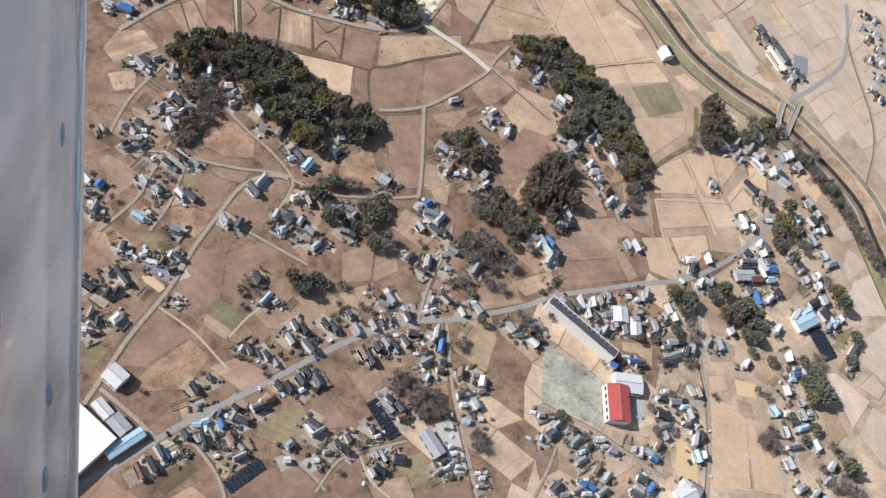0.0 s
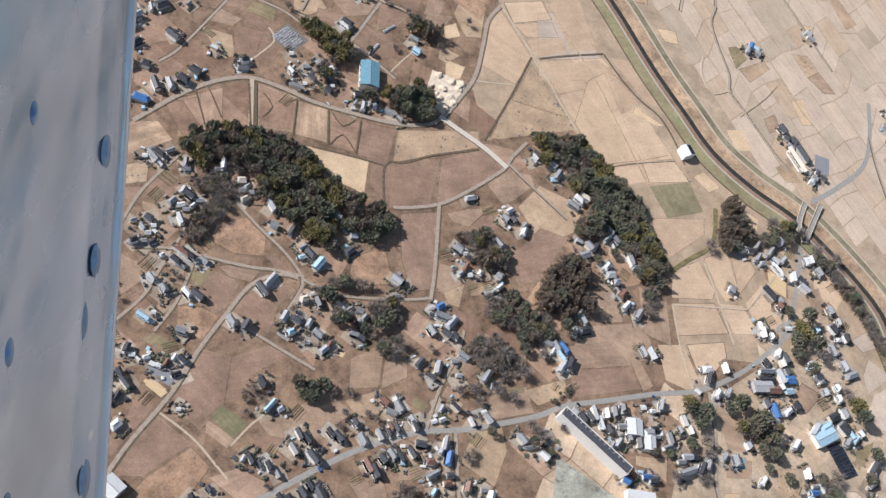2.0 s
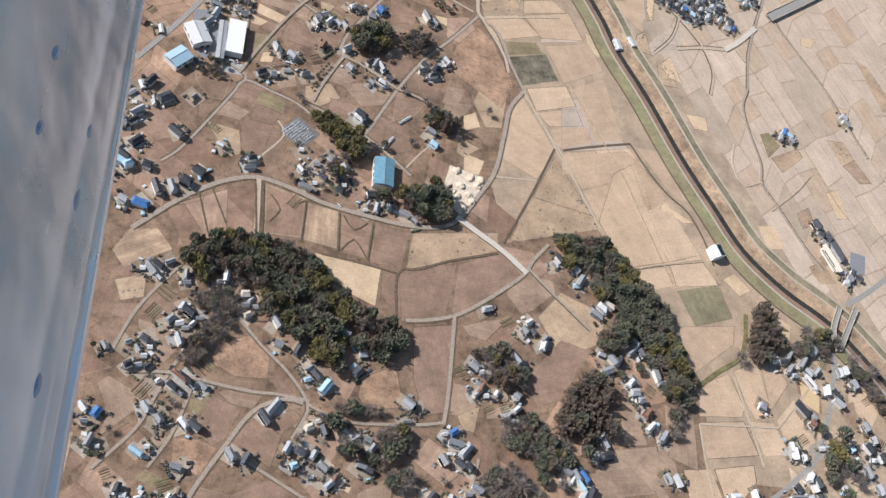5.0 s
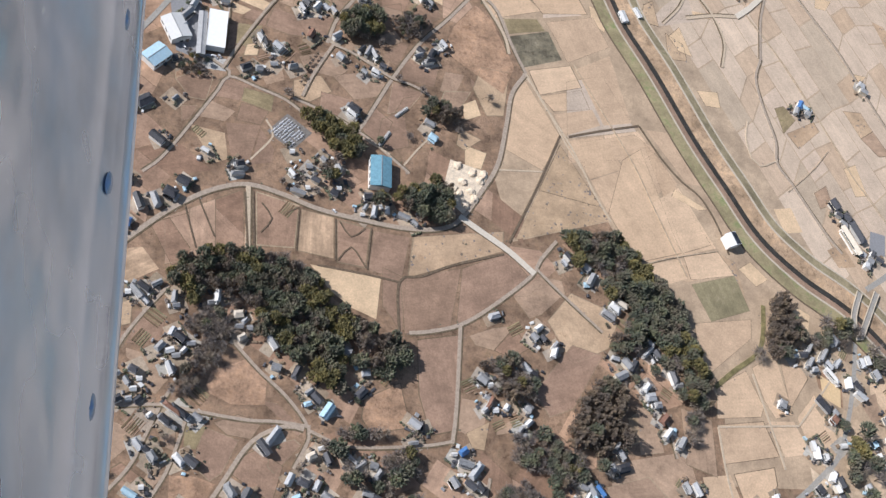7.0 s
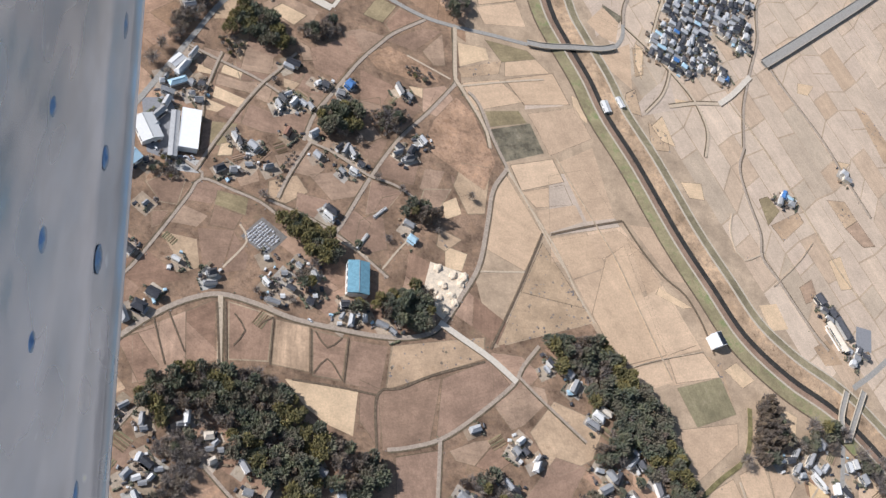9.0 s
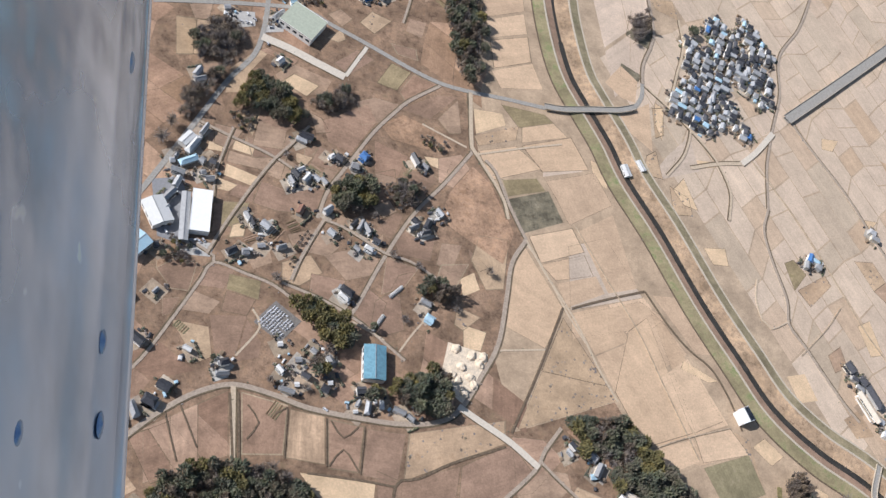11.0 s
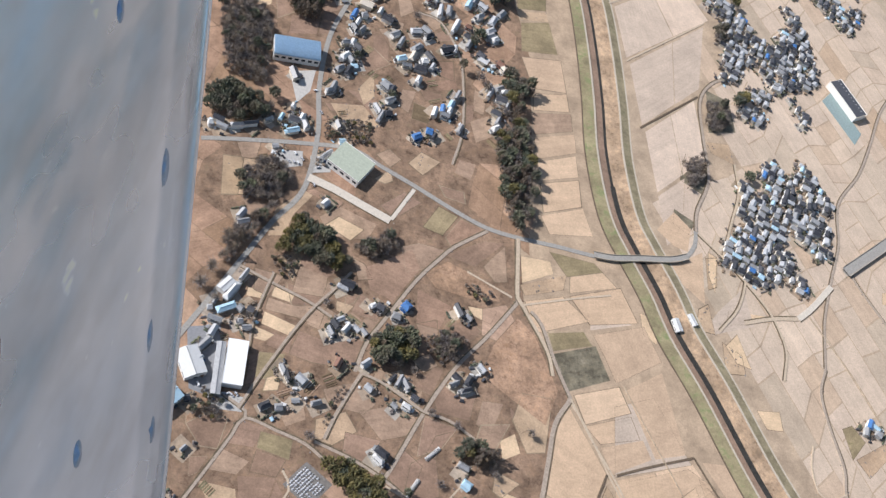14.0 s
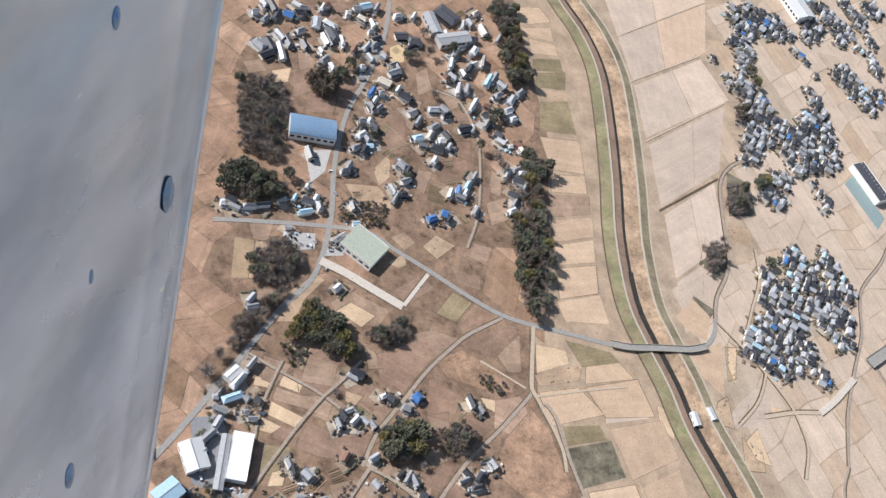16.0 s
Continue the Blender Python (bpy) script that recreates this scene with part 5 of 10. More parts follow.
road("concrete", 7, [(622, 917.7), (593.9, 889.3), (574, 873)])
road("gravel", 5, [(574, 873), (545, 868), (512, 858)])
road("ditch", 2.2, [(425.6, 1068.2), (501.5, 1130.6)])
road("bund", 1.2, [(376.7, 774.8), (398, 731.4), (425.5, 675.4), (441.7, 628.3), (463.3, 567.2)])
road("bund", 1.2, [(419.4, 573.3), (451.8, 583.9), (500.2, 595.9)])

# ---- trees ----
OCT_V = np.array([(1, 0, 0), (0, 1, 0), (-1, 0, 0), (0, -1, 0), (0, 0, 1), (0, 0, -1)], float)
OCT_F = np.array([(0, 1, 4), (1, 2, 4), (2, 3, 4), (3, 0, 4), (1, 0, 5), (2, 1, 5), (3, 2, 5), (0, 3, 5)])
rng = np.random.default_rng(11)


def spin(r):
    q = r.normal(size=4)
    q /= np.linalg.norm(q)
    w, x, y, z = q
    return np.array([[1 - 2 * (y * y + z * z), 2 * (x * y - z * w), 2 * (x * z + y * w)], [2 * (x * y + z * w), 1 - 2 * (x * x + z * z), 2 * (y * z - x * w)], [2 * (x * z - y * w), 2 * (y * z + x * w), 1 - 2 * (x * x + y * y)]])


def crown(kind, r):
    """Clumps of leaves (or twigs) of one tree about a metre-high unit: returns vertices and triangles in metres."""
    vs, fs, n = [], [], 0
    if kind == "bare":
        h, rad = r.uniform(6.5, 9.5), r.uniform(2.4, 3.6)
        for k in range(330):
            d = r.normal(size=3)
            d[2] = abs(d[2]) + 0.25
            d /= np.linalg.norm(d)
            base = np.array([0, 0, h * 0.35]) + d * np.array([rad, rad, h * 0.6]) * r.uniform(0.15, 0.7)
            tip = base + (d + r.normal(size=3) * 0.45) * r.uniform(0.9, 2.1)
            s = np.cross(d, r.normal(size=3))
            s *= r.uniform(0.06, 0.15) / np.linalg.norm(s)
            vs += [base - s, base + s, tip]
            fs.append((n, n + 1, n + 2))
            n += 3
        return np.array(vs), np.array(fs), h
    if kind == "cedar":
        h, rad, count = r.uniform(9.5, 13.5), r.uniform(2.6, 3.6), 200
    else:
        h, rad, count = r.uniform(7.0, 12), r.uniform(2.8, 4.2), 235
    for k in range(count):
        if kind == "cedar":
            t = (k + r.uniform(0, 1)) / count
            a = k * 2.4 + r.uniform(-1.4, 1.4)
            rr = rad * (1 - t) ** 0.65 * r.uniform(0.3, 1.0)
            c = np.array([rr * math.cos(a), rr * math.sin(a), h * (0.2 + 0.8 * t)])
            d, size = np.array([math.cos(a), math.sin(a), 0.5]), np.array([0.34, 0.34, 0.85]) * (1.15 - 0.6 * t) * r.uniform(0.6, 1.2)
        else:
            d = r.normal(size=3)
            d[2] = abs(d[2]) * 1.2 - 0.25
            d /= np.linalg.norm(d)
            c = np.array([0, 0, h * 0.58]) + d * np.array([rad, rad, h * 0.4]) * r.uniform(0.5, 1.0)
            size = np.array([0.38, 0.38, 0.85]) * r.uniform(0.55, 1.3) * rad / 3.4
        z = d + np.array([0, 0, 0.9]) + r.normal(size=3) * 0.35
        z /= np.linalg.norm(z)
        x = np.cross(z, r.normal(size=3))
        x /= np.linalg.norm(x)
        v = OCT_V * (1 + r.uniform(-0.3, 0.3, size=(len(OCT_V), 1))) * size
        vs.append(v @ np.array([x, np.cross(z, x), z]) + c)
        fs.append(OCT_F + n)
        n += len(OCT_V)
    return np.concatenate(vs), np.concatenate(fs), h


def trunk_mesh(h, r):
    bm = bmesh.new()
    rings = []
    for t, rad in ((0, 0.26), (0.12, 0.2), (0.55, 0.13), (0.85, 0.05)):
        rings.append([bm.verts.new((rad * math.cos(k * math.pi / 3) + 0.25 * math.sin(3 * t), rad * math.sin(k * math.pi / 3), h * t)) for k in range(6)])
    for p, q in zip(rings, rings[1:]):
        for k in range(6):
            bm.faces.new((p[k], p[(k + 1) % 6], q[(k + 1) % 6], q[k]))
    for k in range(5):
        a, z = k * 1.257, h * (0.35 + 0.06 * k)
        d = Vector((math.cos(a), math.sin(a), 0.7))
        s = Vector((-d.y, d.x, 0)) * 0.06
        o = Vector((0, 0, z))
        v = [bm.verts.new(c) for c in (o - s, o + s, o + Vector((0, 0, 0.12)), o + d * 1.9)]
        for f in ((0, 1, 3), (1, 2, 3), (2, 0, 3)):
            bm.faces.new([v[i] for i in f])
    me = bpy.data.meshes.new("trunk")
    bm.to_mesh(me)
    bm.free()
    me.materials.append(BARK)
    return me


KINDS = ("evergreen", "golden", "cedar", "bare")
CROWNS = {k: [crown(k, rng) for _ in range(4)] for k in KINDS}
TRUNKS = {k: [trunk_mesh(c[2], rng) for c in CROWNS[k]] for k in KINDS}
TRUNK_DATA = {}
for k in KINDS:
    for i, me in enumerate(TRUNKS[k]):
        me.calc_loop_triangles()
        TRUNK_DATA[k, i] = (np.array([v.co[:] for v in me.vertices]), np.array([t.vertices[:] for t in me.loop_triangles]))
MIX = {"evergreen": (0.66, 0.08, 0.06, 0.20), "golden": (0.25, 0.75, 0, 0), "cedar": (0.1, 0, 0.9, 0), "bare": (0.06, 0.0, 0.04, 0.9), "mixed": (0.38, 0.06, 0.14, 0.42), "scrub": (0.16, 0.04, 0.0, 0.8)}
WOOD_SAYS = {"evergreen": "dark evergreen grove with some yellowed bamboo", "golden": "yellow-green bamboo grove", "cedar": "tall brownish winter cedar grove", "bare": "grove of bare grey-brown winter trees", "scrub": "low thicket of bare brown scrub", "mixed": "mixed grove of evergreens and bare trees"}


def wood(kind, poly):
    """All the trees of one grove, trunks and crowns, as one mass."""
    xs, ys = [p[0] for p in poly], [p[1] for p in poly]
    gap = {"cedar": 5.8, "bare": 5.0, "scrub": 3.6}.get(kind, 7.2)
    spots = []
    for i in range(int((max(xs) - min(xs)) / gap) + 2):
        for j in range(int((max(ys) - min(ys)) / gap) + 2):
            x, y = min(xs) + (i + (j % 2) * 0.5) * gap + rng.uniform(-1.5, 1.5), min(ys) + j * gap * 0.9 + rng.uniform(-1.5, 1.5)
            if inside(x, y, poly) and not any((x - p) ** 2 + (y - q) ** 2 < 56 for p, q, _ in taken) and np.all(np.hypot(ROAD_PTS[:, 0] - x, ROAD_PTS[:, 1] - y) > ROAD_PTS[:, 2] + np.where(ROAD_PTS[:, 2] > 2.4, 7.5, 3.2)):
                spots.append((x, y))
    vs, fs, ix, n = [], [], [], 0
    for x, y in spots:
        bias = noise.noise(Vector((x * 0.03, y * 0.03, 3.0)))
        w = np.array(MIX[kind])
        if kind == "evergreen":
            w = np.array((0.3, 0.65, 0.0, 0.05) if bias > 0.15 else (0.36, 0.02, 0.32, 0.30) if bias < -0.14 else (0.82, 0.02, 0.06, 0.10))
        t = rng.choice(4, p=w / w.sum())
        i = int(rng.integers(4))
        s = rng.uniform(0.35, 0.75) if kind == "scrub" else rng.uniform(1.05, 1.6) if kind == "bare" else rng.uniform(1.25, 1.85)
        a = rng.uniform(0, 6.28)
        rot = np.array([[math.cos(a), -math.sin(a), 0], [math.sin(a), math.cos(a), 0], [0, 0, 1]]) * s
        for (v, f), m in (((CROWNS[KINDS[t]][i][0], CROWNS[KINDS[t]][i][1]), t), (TRUNK_DATA[KINDS[t], i], 4)):
            vs.append(v @ rot.T + (x, y, 0))
            fs.append(f + n)
            ix.append(np.full(len(f), m))
            n += len(v)
    if vs:
        me = mesh_of("grove", np.concatenate(vs), np.concatenate(fs), [LEAF[k] for k in KINDS] + [BARK], np.concatenate(ix))
        tagged(new("grove", me), WOOD_SAYS[kind], "grove", kind="stuff")



# ---- large buildings ----
HALL_SAYS = {"flat": "flat bright white roof", "white": "white metal roof", "cream": "long cream flat roof", "red": "red metal roof", "glassblue": "blue-green ribbed roof", "cyan": "light blue metal roof", "palegreen": "pale green roof", "bluewhite": "pale blue curved roof", "whiteblue": "white and dark blue roof", "grey": "grey metal roof"}


def hall(kind, high, tint, quad):
    """A large building over four corners of its plan, long side first found, with a low pitched roof."""
    q = [Vector(p) for p in quad]
    mid = sum(q, Vector((0, 0))) / 4
    e, g = (q[1] - q[0] + q[2] - q[3]) / 2, (q[2] - q[1] + q[3] - q[0]) / 2
    if e.length < g.length:
        e, g = g, e
    w, d = e.length / 2, g.length / 2
    root = tagged(new(kind), "%s with a %s on open ground" % (kind.replace("_", " "), HALL_SAYS[tint]), "building")
    wall = box(bmesh.new(), -w, w, -d, d, -0.2, high)
    part("wall", wall, WALL[0] if tint != "grey" else WALL[2], root)
    if tint in ("cream", "palegreen", "flat"):
        part("roof", box(bmesh.new(), -w - 0.2, w + 0.2, -d - 0.2, d + 0.2, high, high + 0.4), PAINT[tint], root)
        for s in (-1, 1):
            part("parapet", box(bmesh.new(), -w - 0.2, w + 0.2, s * (d + 0.05) - 0.15, s * (d + 0.05) + 0.15, high + 0.4, high + (0.6 if tint == "flat" else 1.0)), WALL[0], root)
        if tint == "cream":
            part("roof_deck", box(bmesh.new(), -w + 0.4, w - 0.4, -d + 0.5, d - 0.5, high + 0.4, high + 0.55), PAINT["slate"], root, "dark waterproofed flat roof")
            for k in range(int(w / 2.6)):
                x = -w + 2.0 + k * 5.0
                part("roof_unit", box(bmesh.new(), x - 0.7, x + 0.7, d * 0.35, d * 0.35 + 1.2, high + 0.55, high + 1.5), PAINT["silver"], root)
    elif tint == "bluewhite":
        bm = bmesh.new()
        prev = None
        for k in range(13):
            a = math.pi * k / 12
            row = [bm.verts.new((x, -d * 1.04 * math.cos(a), high + 3.2 * math.sin(a))) for x in (-w - 0.3, w + 0.3)]
            if prev:
                bm.faces.new((prev[0], prev[1], row[1], row[0]))
            prev = row
        bmesh.ops.solidify(bm, geom=bm.faces[:], thickness=0.15)
        part("roof", bm, PAINT[tint], root)
    else:
        part("roof", roof_shape(bmesh.new(), -w, w, -d, d, high, min(d * 0.28, 2.6), 0.4), PAINT[tint], root)
        part("ridge", box(bmesh.new(), -w, w, -0.25, 0.25, high + min(d * 0.28, 2.6) + 0.12, high + min(d * 0.28, 2.6) + 0.38), PAINT["silver"], root)
    if tint == "whiteblue":
        r = min(d * 0.28, 2.6)
        bm = bmesh.new()
        v = [bm.verts.new(c) for c in ((-w, d + 0.3, high + 0.24), (-w, 0, high + r + 0.3), (w, 0, high + r + 0.3), (w, d + 0.3, high + 0.24))]
        bm.faces.new(v)
        bmesh.ops.solidify(bm, geom=bm.faces[:], thickness=0.05)
        part("roof_slope", bm, PAINT["navy"], root, "dark blue roof slope")
    n = max(2, int(w / 3)) if tint not in ("cream", "flat", "whiteblue") else 0
    for k in range(n):
        x = -w + (k + 0.5) * 2 * w / n
        for s in (-1, 1):
            part("window", box(bmesh.new(), x - w / n * 0.6, x + w / n * 0.6, s * d - 0.05, s * d + 0.05, high * 0.45, high * 0.75), PANE, root)
    root.matrix_basis = pose(mid.x, mid.y, 0, 0, 0, math.degrees(math.atan2(e.y, e.x)))
    return root


hall("warehouse", 9, "flat", [(-19.6, 225.1), (9.1, 193.4), (-28.7, 154), (-56.3, 184)])
hall("school", 13, "cream", [(340.3, 315.7), (346, 320.7), (399.3, 275.1), (393, 268.4)])
hall("gymnasium", 10, "red", [(385.5, 245), (403.8, 249.5), (401.2, 217), (382.9, 216.6)])
hall("school_annex", 7, "white", [(391.5, 259.3), (416.9, 255.4), (420.9, 242.3), (399, 242.6)])
hall("hall", 8, "glassblue", [(177, 641.3), (194.6, 641.8), (193.1, 614.4), (176.7, 614.2)])
hall("factory", 7, "flat", [(42.2, 761), (57.8, 760.2), (56.2, 724.2), (41.9, 724.3)])
hall("workshop", 7, "cyan", [(-5.8, 708.6), (7.4, 721), (13.8, 709.8), (2.2, 694.1)])
hall("hall", 8, "palegreen", [(104, 945.6), (120.9, 963.6), (148.7, 949.8), (132.9, 923.8)])
hall("warehouse", 9, "bluewhite", [(45.6, 1070.1), (89.4, 1074.6), (90.8, 1051.2), (50.5, 1048.7)])
hall("pump_house", 8, "whiteblue", [(506, 608.8), (516.2, 614.2), (520.4, 603.6), (510, 596.6)])
hall("warehouse", 6, "grey", [(223.8, 204.5), (232.9, 208.1), (244, 189.7), (234.9, 186.2)])
hall("warehouse", 7, "white", [(-2.2, 239.1), (4.9, 248.9), (15.6, 241), (7.3, 229.6)])
hall("workshop", 5, "white", [(-7.7, 219.4), (-1.9, 224.7), (7.3, 214.1), (1.4, 208.8)])
hall("workshop", 5, "grey", [(3, 207.7), (9.9, 214.2), (20.1, 204.1), (12.1, 197.2)])
hall("workshop", 5, "cyan", [(1.9, 187.4), (24.6, 203.3), (29.3, 199.5), (7.7, 181.7)])
hall("workshop", 6, "cyan", [(589.8, 317.6), (611.2, 327.8), (615.6, 316.8), (594.2, 306.8)])
hall("workshop", 6, "grey", [(538.9, 363.8), (558.1, 365.3), (555.7, 355.4), (536.6, 354)])
hall("clinic", 7, "white", [(404.2, 317.6), (417.3, 318.4), (416.2, 305.3), (403, 303.6)])
hall("clinic", 7, "white", [(418.3, 305.4), (427.8, 303.9), (426.4, 293), (417.1, 292.5)])
hall("school", 8, "grey", [(183.2, 1223.4), (215.5, 1240.1), (218.4, 1227.1), (185.7, 1208.8)])
hall("school_annex", 7, "grey", [(165.4, 1250.9), (177.7, 1254.1), (187.5, 1230.2), (178, 1224)])
hall("warehouse", 9, "white", [(636.5, 1465.1), (664.5, 1480), (679.7, 1439.9), (658.5, 1425.3)])
hall("factory", 8, "cream", [(682, 1196.6), (697.2, 1206.3), (720.8, 1161.3), (706.9, 1147.8)])
hall("workshop", 5, "white", [(434.2, 162.4), (449.5, 169.1), (456, 155.6), (439.1, 149)])
hall("workshop", 6, "white", [(29.3, 805.4), (36.4, 814.1), (41.4, 810.4), (33.5, 798.3)])
hall("workshop", 6, "white", [(8, 741.4), (17, 756), (27, 735), (18, 721.5)])
hall("workshop", 6, "grey", [(34.5, 757), (41, 757.6), (41, 716), (34.5, 715.3)])
hall("hut", 3, "white", [(432.5, 846.6), (438.5, 849.3), (441.6, 837.6), (435.7, 834.3)])
hall("hut", 3, "white", [(449.2, 854.2), (454, 856.2), (458.5, 846.2), (453.6, 843.1)])

# ---- paved yards, bridges, solar arrays, graves, cars ----
PATCH = {
    "yard": (soil("sports_ground", [(0.42, 0.415, 0.345)], 0.5, weeds=(0.29, 0.30, 0.235), weedy=0.1), "school sports ground of greenish grit"),
    "gravelyard": (plain("gravel_yard", (0.52, 0.49, 0.45), 0.95, 0.12), "pale gravel yard"),
    "concrete": (plain("concrete_yard", (0.46, 0.44, 0.41), 0.9, 0.15), "grey concrete yard"),
    "asphalt": (plain("asphalt_yard", (0.26, 0.26, 0.27), 0.9, 0.12), "grey asphalt yard"),
    "pale": (plain("quarry_dust", (0.72, 0.60, 0.46), 0.95, 0.2, scale=0.3), "pale dusty material yard"),
    "orange": (plain("straw_yard", (0.66, 0.48, 0.28), 0.95, 0.1), "straw-coloured swept yard"),
    "teal": (plain("hard_court", (0.26, 0.33, 0.32), 0.9, 0.15), "grey-green hard sports court"),
    "turf": (plain("green_turf", (0.06, 0.26, 0.17), 0.9, 0.1), "green pool deck"),
}
patch_level = [0.13]


def patch(kind, pts):
    patch_level[0] += 0.004
    q = [Vector(p) for p in pts]
    if sum(a.cross(b) for a, b in zip(q, q[1:] + q[:1])) < 0:
        q.reverse()
    bm = bmesh.new()
    slab(bm, [(p.x, p.y) for p in q], -0.1, patch_level[0])
    tagged(link("pavement", bm, PATCH[kind][0]), PATCH[kind][1], "yard", kind="structure")


def frame_of(quad):
    q = [Vector(p) for p in quad[:4]]
    mid = sum(q, Vector((0, 0))) / len(q)
    e, g = (q[1] - q[0] + q[2] - q[3]) / 2, (q[2] - q[1] + q[3] - q[0]) / 2
    return mid, e, g


def solar_array(quad):
    """Rows of tilted dark panels on thin legs."""
    mid, e, g = frame_of(quad)
    if e.length < g.length:
        e, g = g, e
    w, d = e.length / 2, g.length / 2
    root = tagged(new("solar_array"), "rows of dark blue solar panels on a field", "solar panels")
    rows = max(4, int(2 * w / 3.2))
    for r in range(rows):
        x = -w + (r + 0.5) * 2 * w / rows
        for k in range(2):
            y0, y1 = -d + k * d + 0.1, -d + (k + 1) * d - 0.1
            bm = bmesh.new()
            t = w / rows * 0.78
            v = [bm.verts.new(c) for c in ((x - t, y0, 0.8), (x + t, y0, 1.5), (x + t, y1, 1.5), (x - t, y1, 0.8))]
            bm.faces.new(v)
            bmesh.ops.solidify(bm, geom=bm.faces[:], thickness=0.08)
            part("panel", bm, PAINT["navy"], root)
            for y in (y0 + 0.6, y1 - 0.6):
                part("post", box(bmesh.new(), x - 0.06, x + 0.06, y - 0.06, y + 0.06, -0.1, 1.1), PAINT["silver"], root)
    root.matrix_basis = pose(mid.x, mid.y, 0, 0, 0, math.degrees(math.atan2(e.y, e.x)))


def graveyard(quad):
    """A stone-paved plot with rows of stepped gravestones, gathered in one mass."""
    mid, e, g = frame_of(quad)
    bm = bmesh.new()
    w, d = e.length / 2, g.length / 2
    ex, gy = e.normalized(), g.normalized()
    for i in range(int(2 * w / 2.0)):
        for j in range(int(2 * d / 2.4)):
            if rnd.random() < 0.14:
                continue
            c = mid + ex * (-w + 1 + i * 2.0 + rnd.uniform(-0.3, 0.3)) + gy * (-d + 1.2 + j * 2.4 + rnd.uniform(-0.3, 0.3))
            s = rnd.uniform(0.8, 1.25)
            box(bm, c.x - 0.75 * s, c.x + 0.75 * s, c.y - 0.6 * s, c.y + 0.6 * s, -0.1, 0.4)
            box(bm, c.x - 0.35 * s, c.x + 0.35 * s, c.y - 0.3 * s, c.y + 0.3 * s, 0.4, 1.6 * s)
    tagged(link("gravestones", bm, plain("grave_stone", (0.58, 0.58, 0.60), 0.5, 0.3)), "rows of grey gravestones in a walled plot", "graves", kind="stuff")
    bm = bmesh.new()
    q = [mid + ex * a * (w + 1.5) + gy * b * (d + 1.5) for a, b in ((-1, -1), (1, -1), (1, 1), (-1, 1))]
    if (q[1] - q[0]).cross(q[3] - q[0]) < 0:
        q.reverse()
    slab(bm, [(p.x, p.y) for p in q], -0.1, 0.14)
    tagged(link("pavement", bm, plain("grave_gravel", (0.20, 0.185, 0.17), 0.95, 0.25)), "dark gravel of the graveyard", "yard", kind="structure")


def bridge(width, line):
    """A road bridge: deck, two parapets and piers."""
    c = smooth(line, 5)
    root = tagged(new("bridge"), "grey concrete road bridge with low parapets", "bridge")

    def strip(name, lo, hi, z0, z1, mat):
        bm = ribbon(bmesh.new(), c, lo, hi, z1, z1, z0)
        bmesh.ops.recalc_face_normals(bm, faces=bm.faces)
        part(name, bm, mat, root)
    h = width / 2
    strip("deck", -h, h, 1.6, 2.7, ROAD["asphalt"])
    for s in (-1, 1):
        strip("parapet", s * (h + 0.15) - 0.15, s * (h + 0.15) + 0.15, 2.0, 3.6, LEVEE)
    for k in range(1, 6):
        p = c[int(k * (len(c) - 1) / 6)]
        part("pier", box(bmesh.new(), p.x - 0.7, p.x + 0.7, p.y - h * 0.5, p.y + h * 0.5, -0.3, 1.7), LEVEE, root)


def greenhouse(tri):
    """A low plastic tunnel between two ends; the third corner gives its width."""
    a, b, c = [Vector(p) for p in tri]
    d, w = (c - b if (c - b).length > (b - a).length else b - a), 1.8
    mid = (a + b + c) / 3
    root = tagged(new("greenhouse"), "white plastic tunnel greenhouse on a field", "greenhouse")
    bm = bmesh.new()
    prev = None
    for k in range(9):
        t = math.pi * k / 8
        row = [bm.verts.new((x, -w * math.cos(t), 2.0 * math.sin(t) - 0.05)) for x in (-d.length / 2, d.length / 2)]
        if prev:
            bm.faces.new((prev[0], prev[1], row[1], row[0]))
        prev = row
    bmesh.ops.solidify(bm, geom=bm.faces[:], thickness=0.05)
    part("cover", bm, PAINT["white"], root)
    for x in (-d.length / 2, d.length / 2):
        part("door", box(bmesh.new(), x - 0.04, x + 0.04, -0.6, 0.6, -0.05, 1.6), PAINT["grey"], root)
    root.matrix_basis = pose(mid.x, mid.y, 0, 0, 0, math.degrees(math.atan2(d.y, d.x)))


def piles(spots):
    for x, y in spots:
        bm = bmesh.new()
        bmesh.ops.create_icosphere(bm, subdivisions=3, radius=1)
        for v in bm.verts:
            k = 1 + 0.35 * noise.noise(v.co * 1.7 + Vector((x, y, 0)))
            v.co = Vector((v.co.x * 4.2 * k, v.co.y * 3.4 * k, max(-0.1, v.co.z) * 2.6 * k))
        ob = tagged(link("sand_mound", bm, PATCH["pale"][0]), "pale heap of sand in a dusty yard", "sand mound", "sand mounds")
        ob.matrix_basis = pose(x, y, 0, 0, 0, rnd.uniform(0, 180))


CAR_PAINT = [("white", plain("car_white", (0.78, 0.78, 0.78), 0.3, 0.03)), ("silver", plain("car_silver", (0.5, 0.5, 0.52), 0.3, 0.03)), ("black", plain("car_black", (0.03, 0.03, 0.035), 0.3, 0.03)), ("blue", plain("car_blue", (0.06, 0.13, 0.32), 0.3, 0.03))]
TYRE = plain("tyre_rubber", (0.03, 0.03, 0.03), 0.9, 0.1)


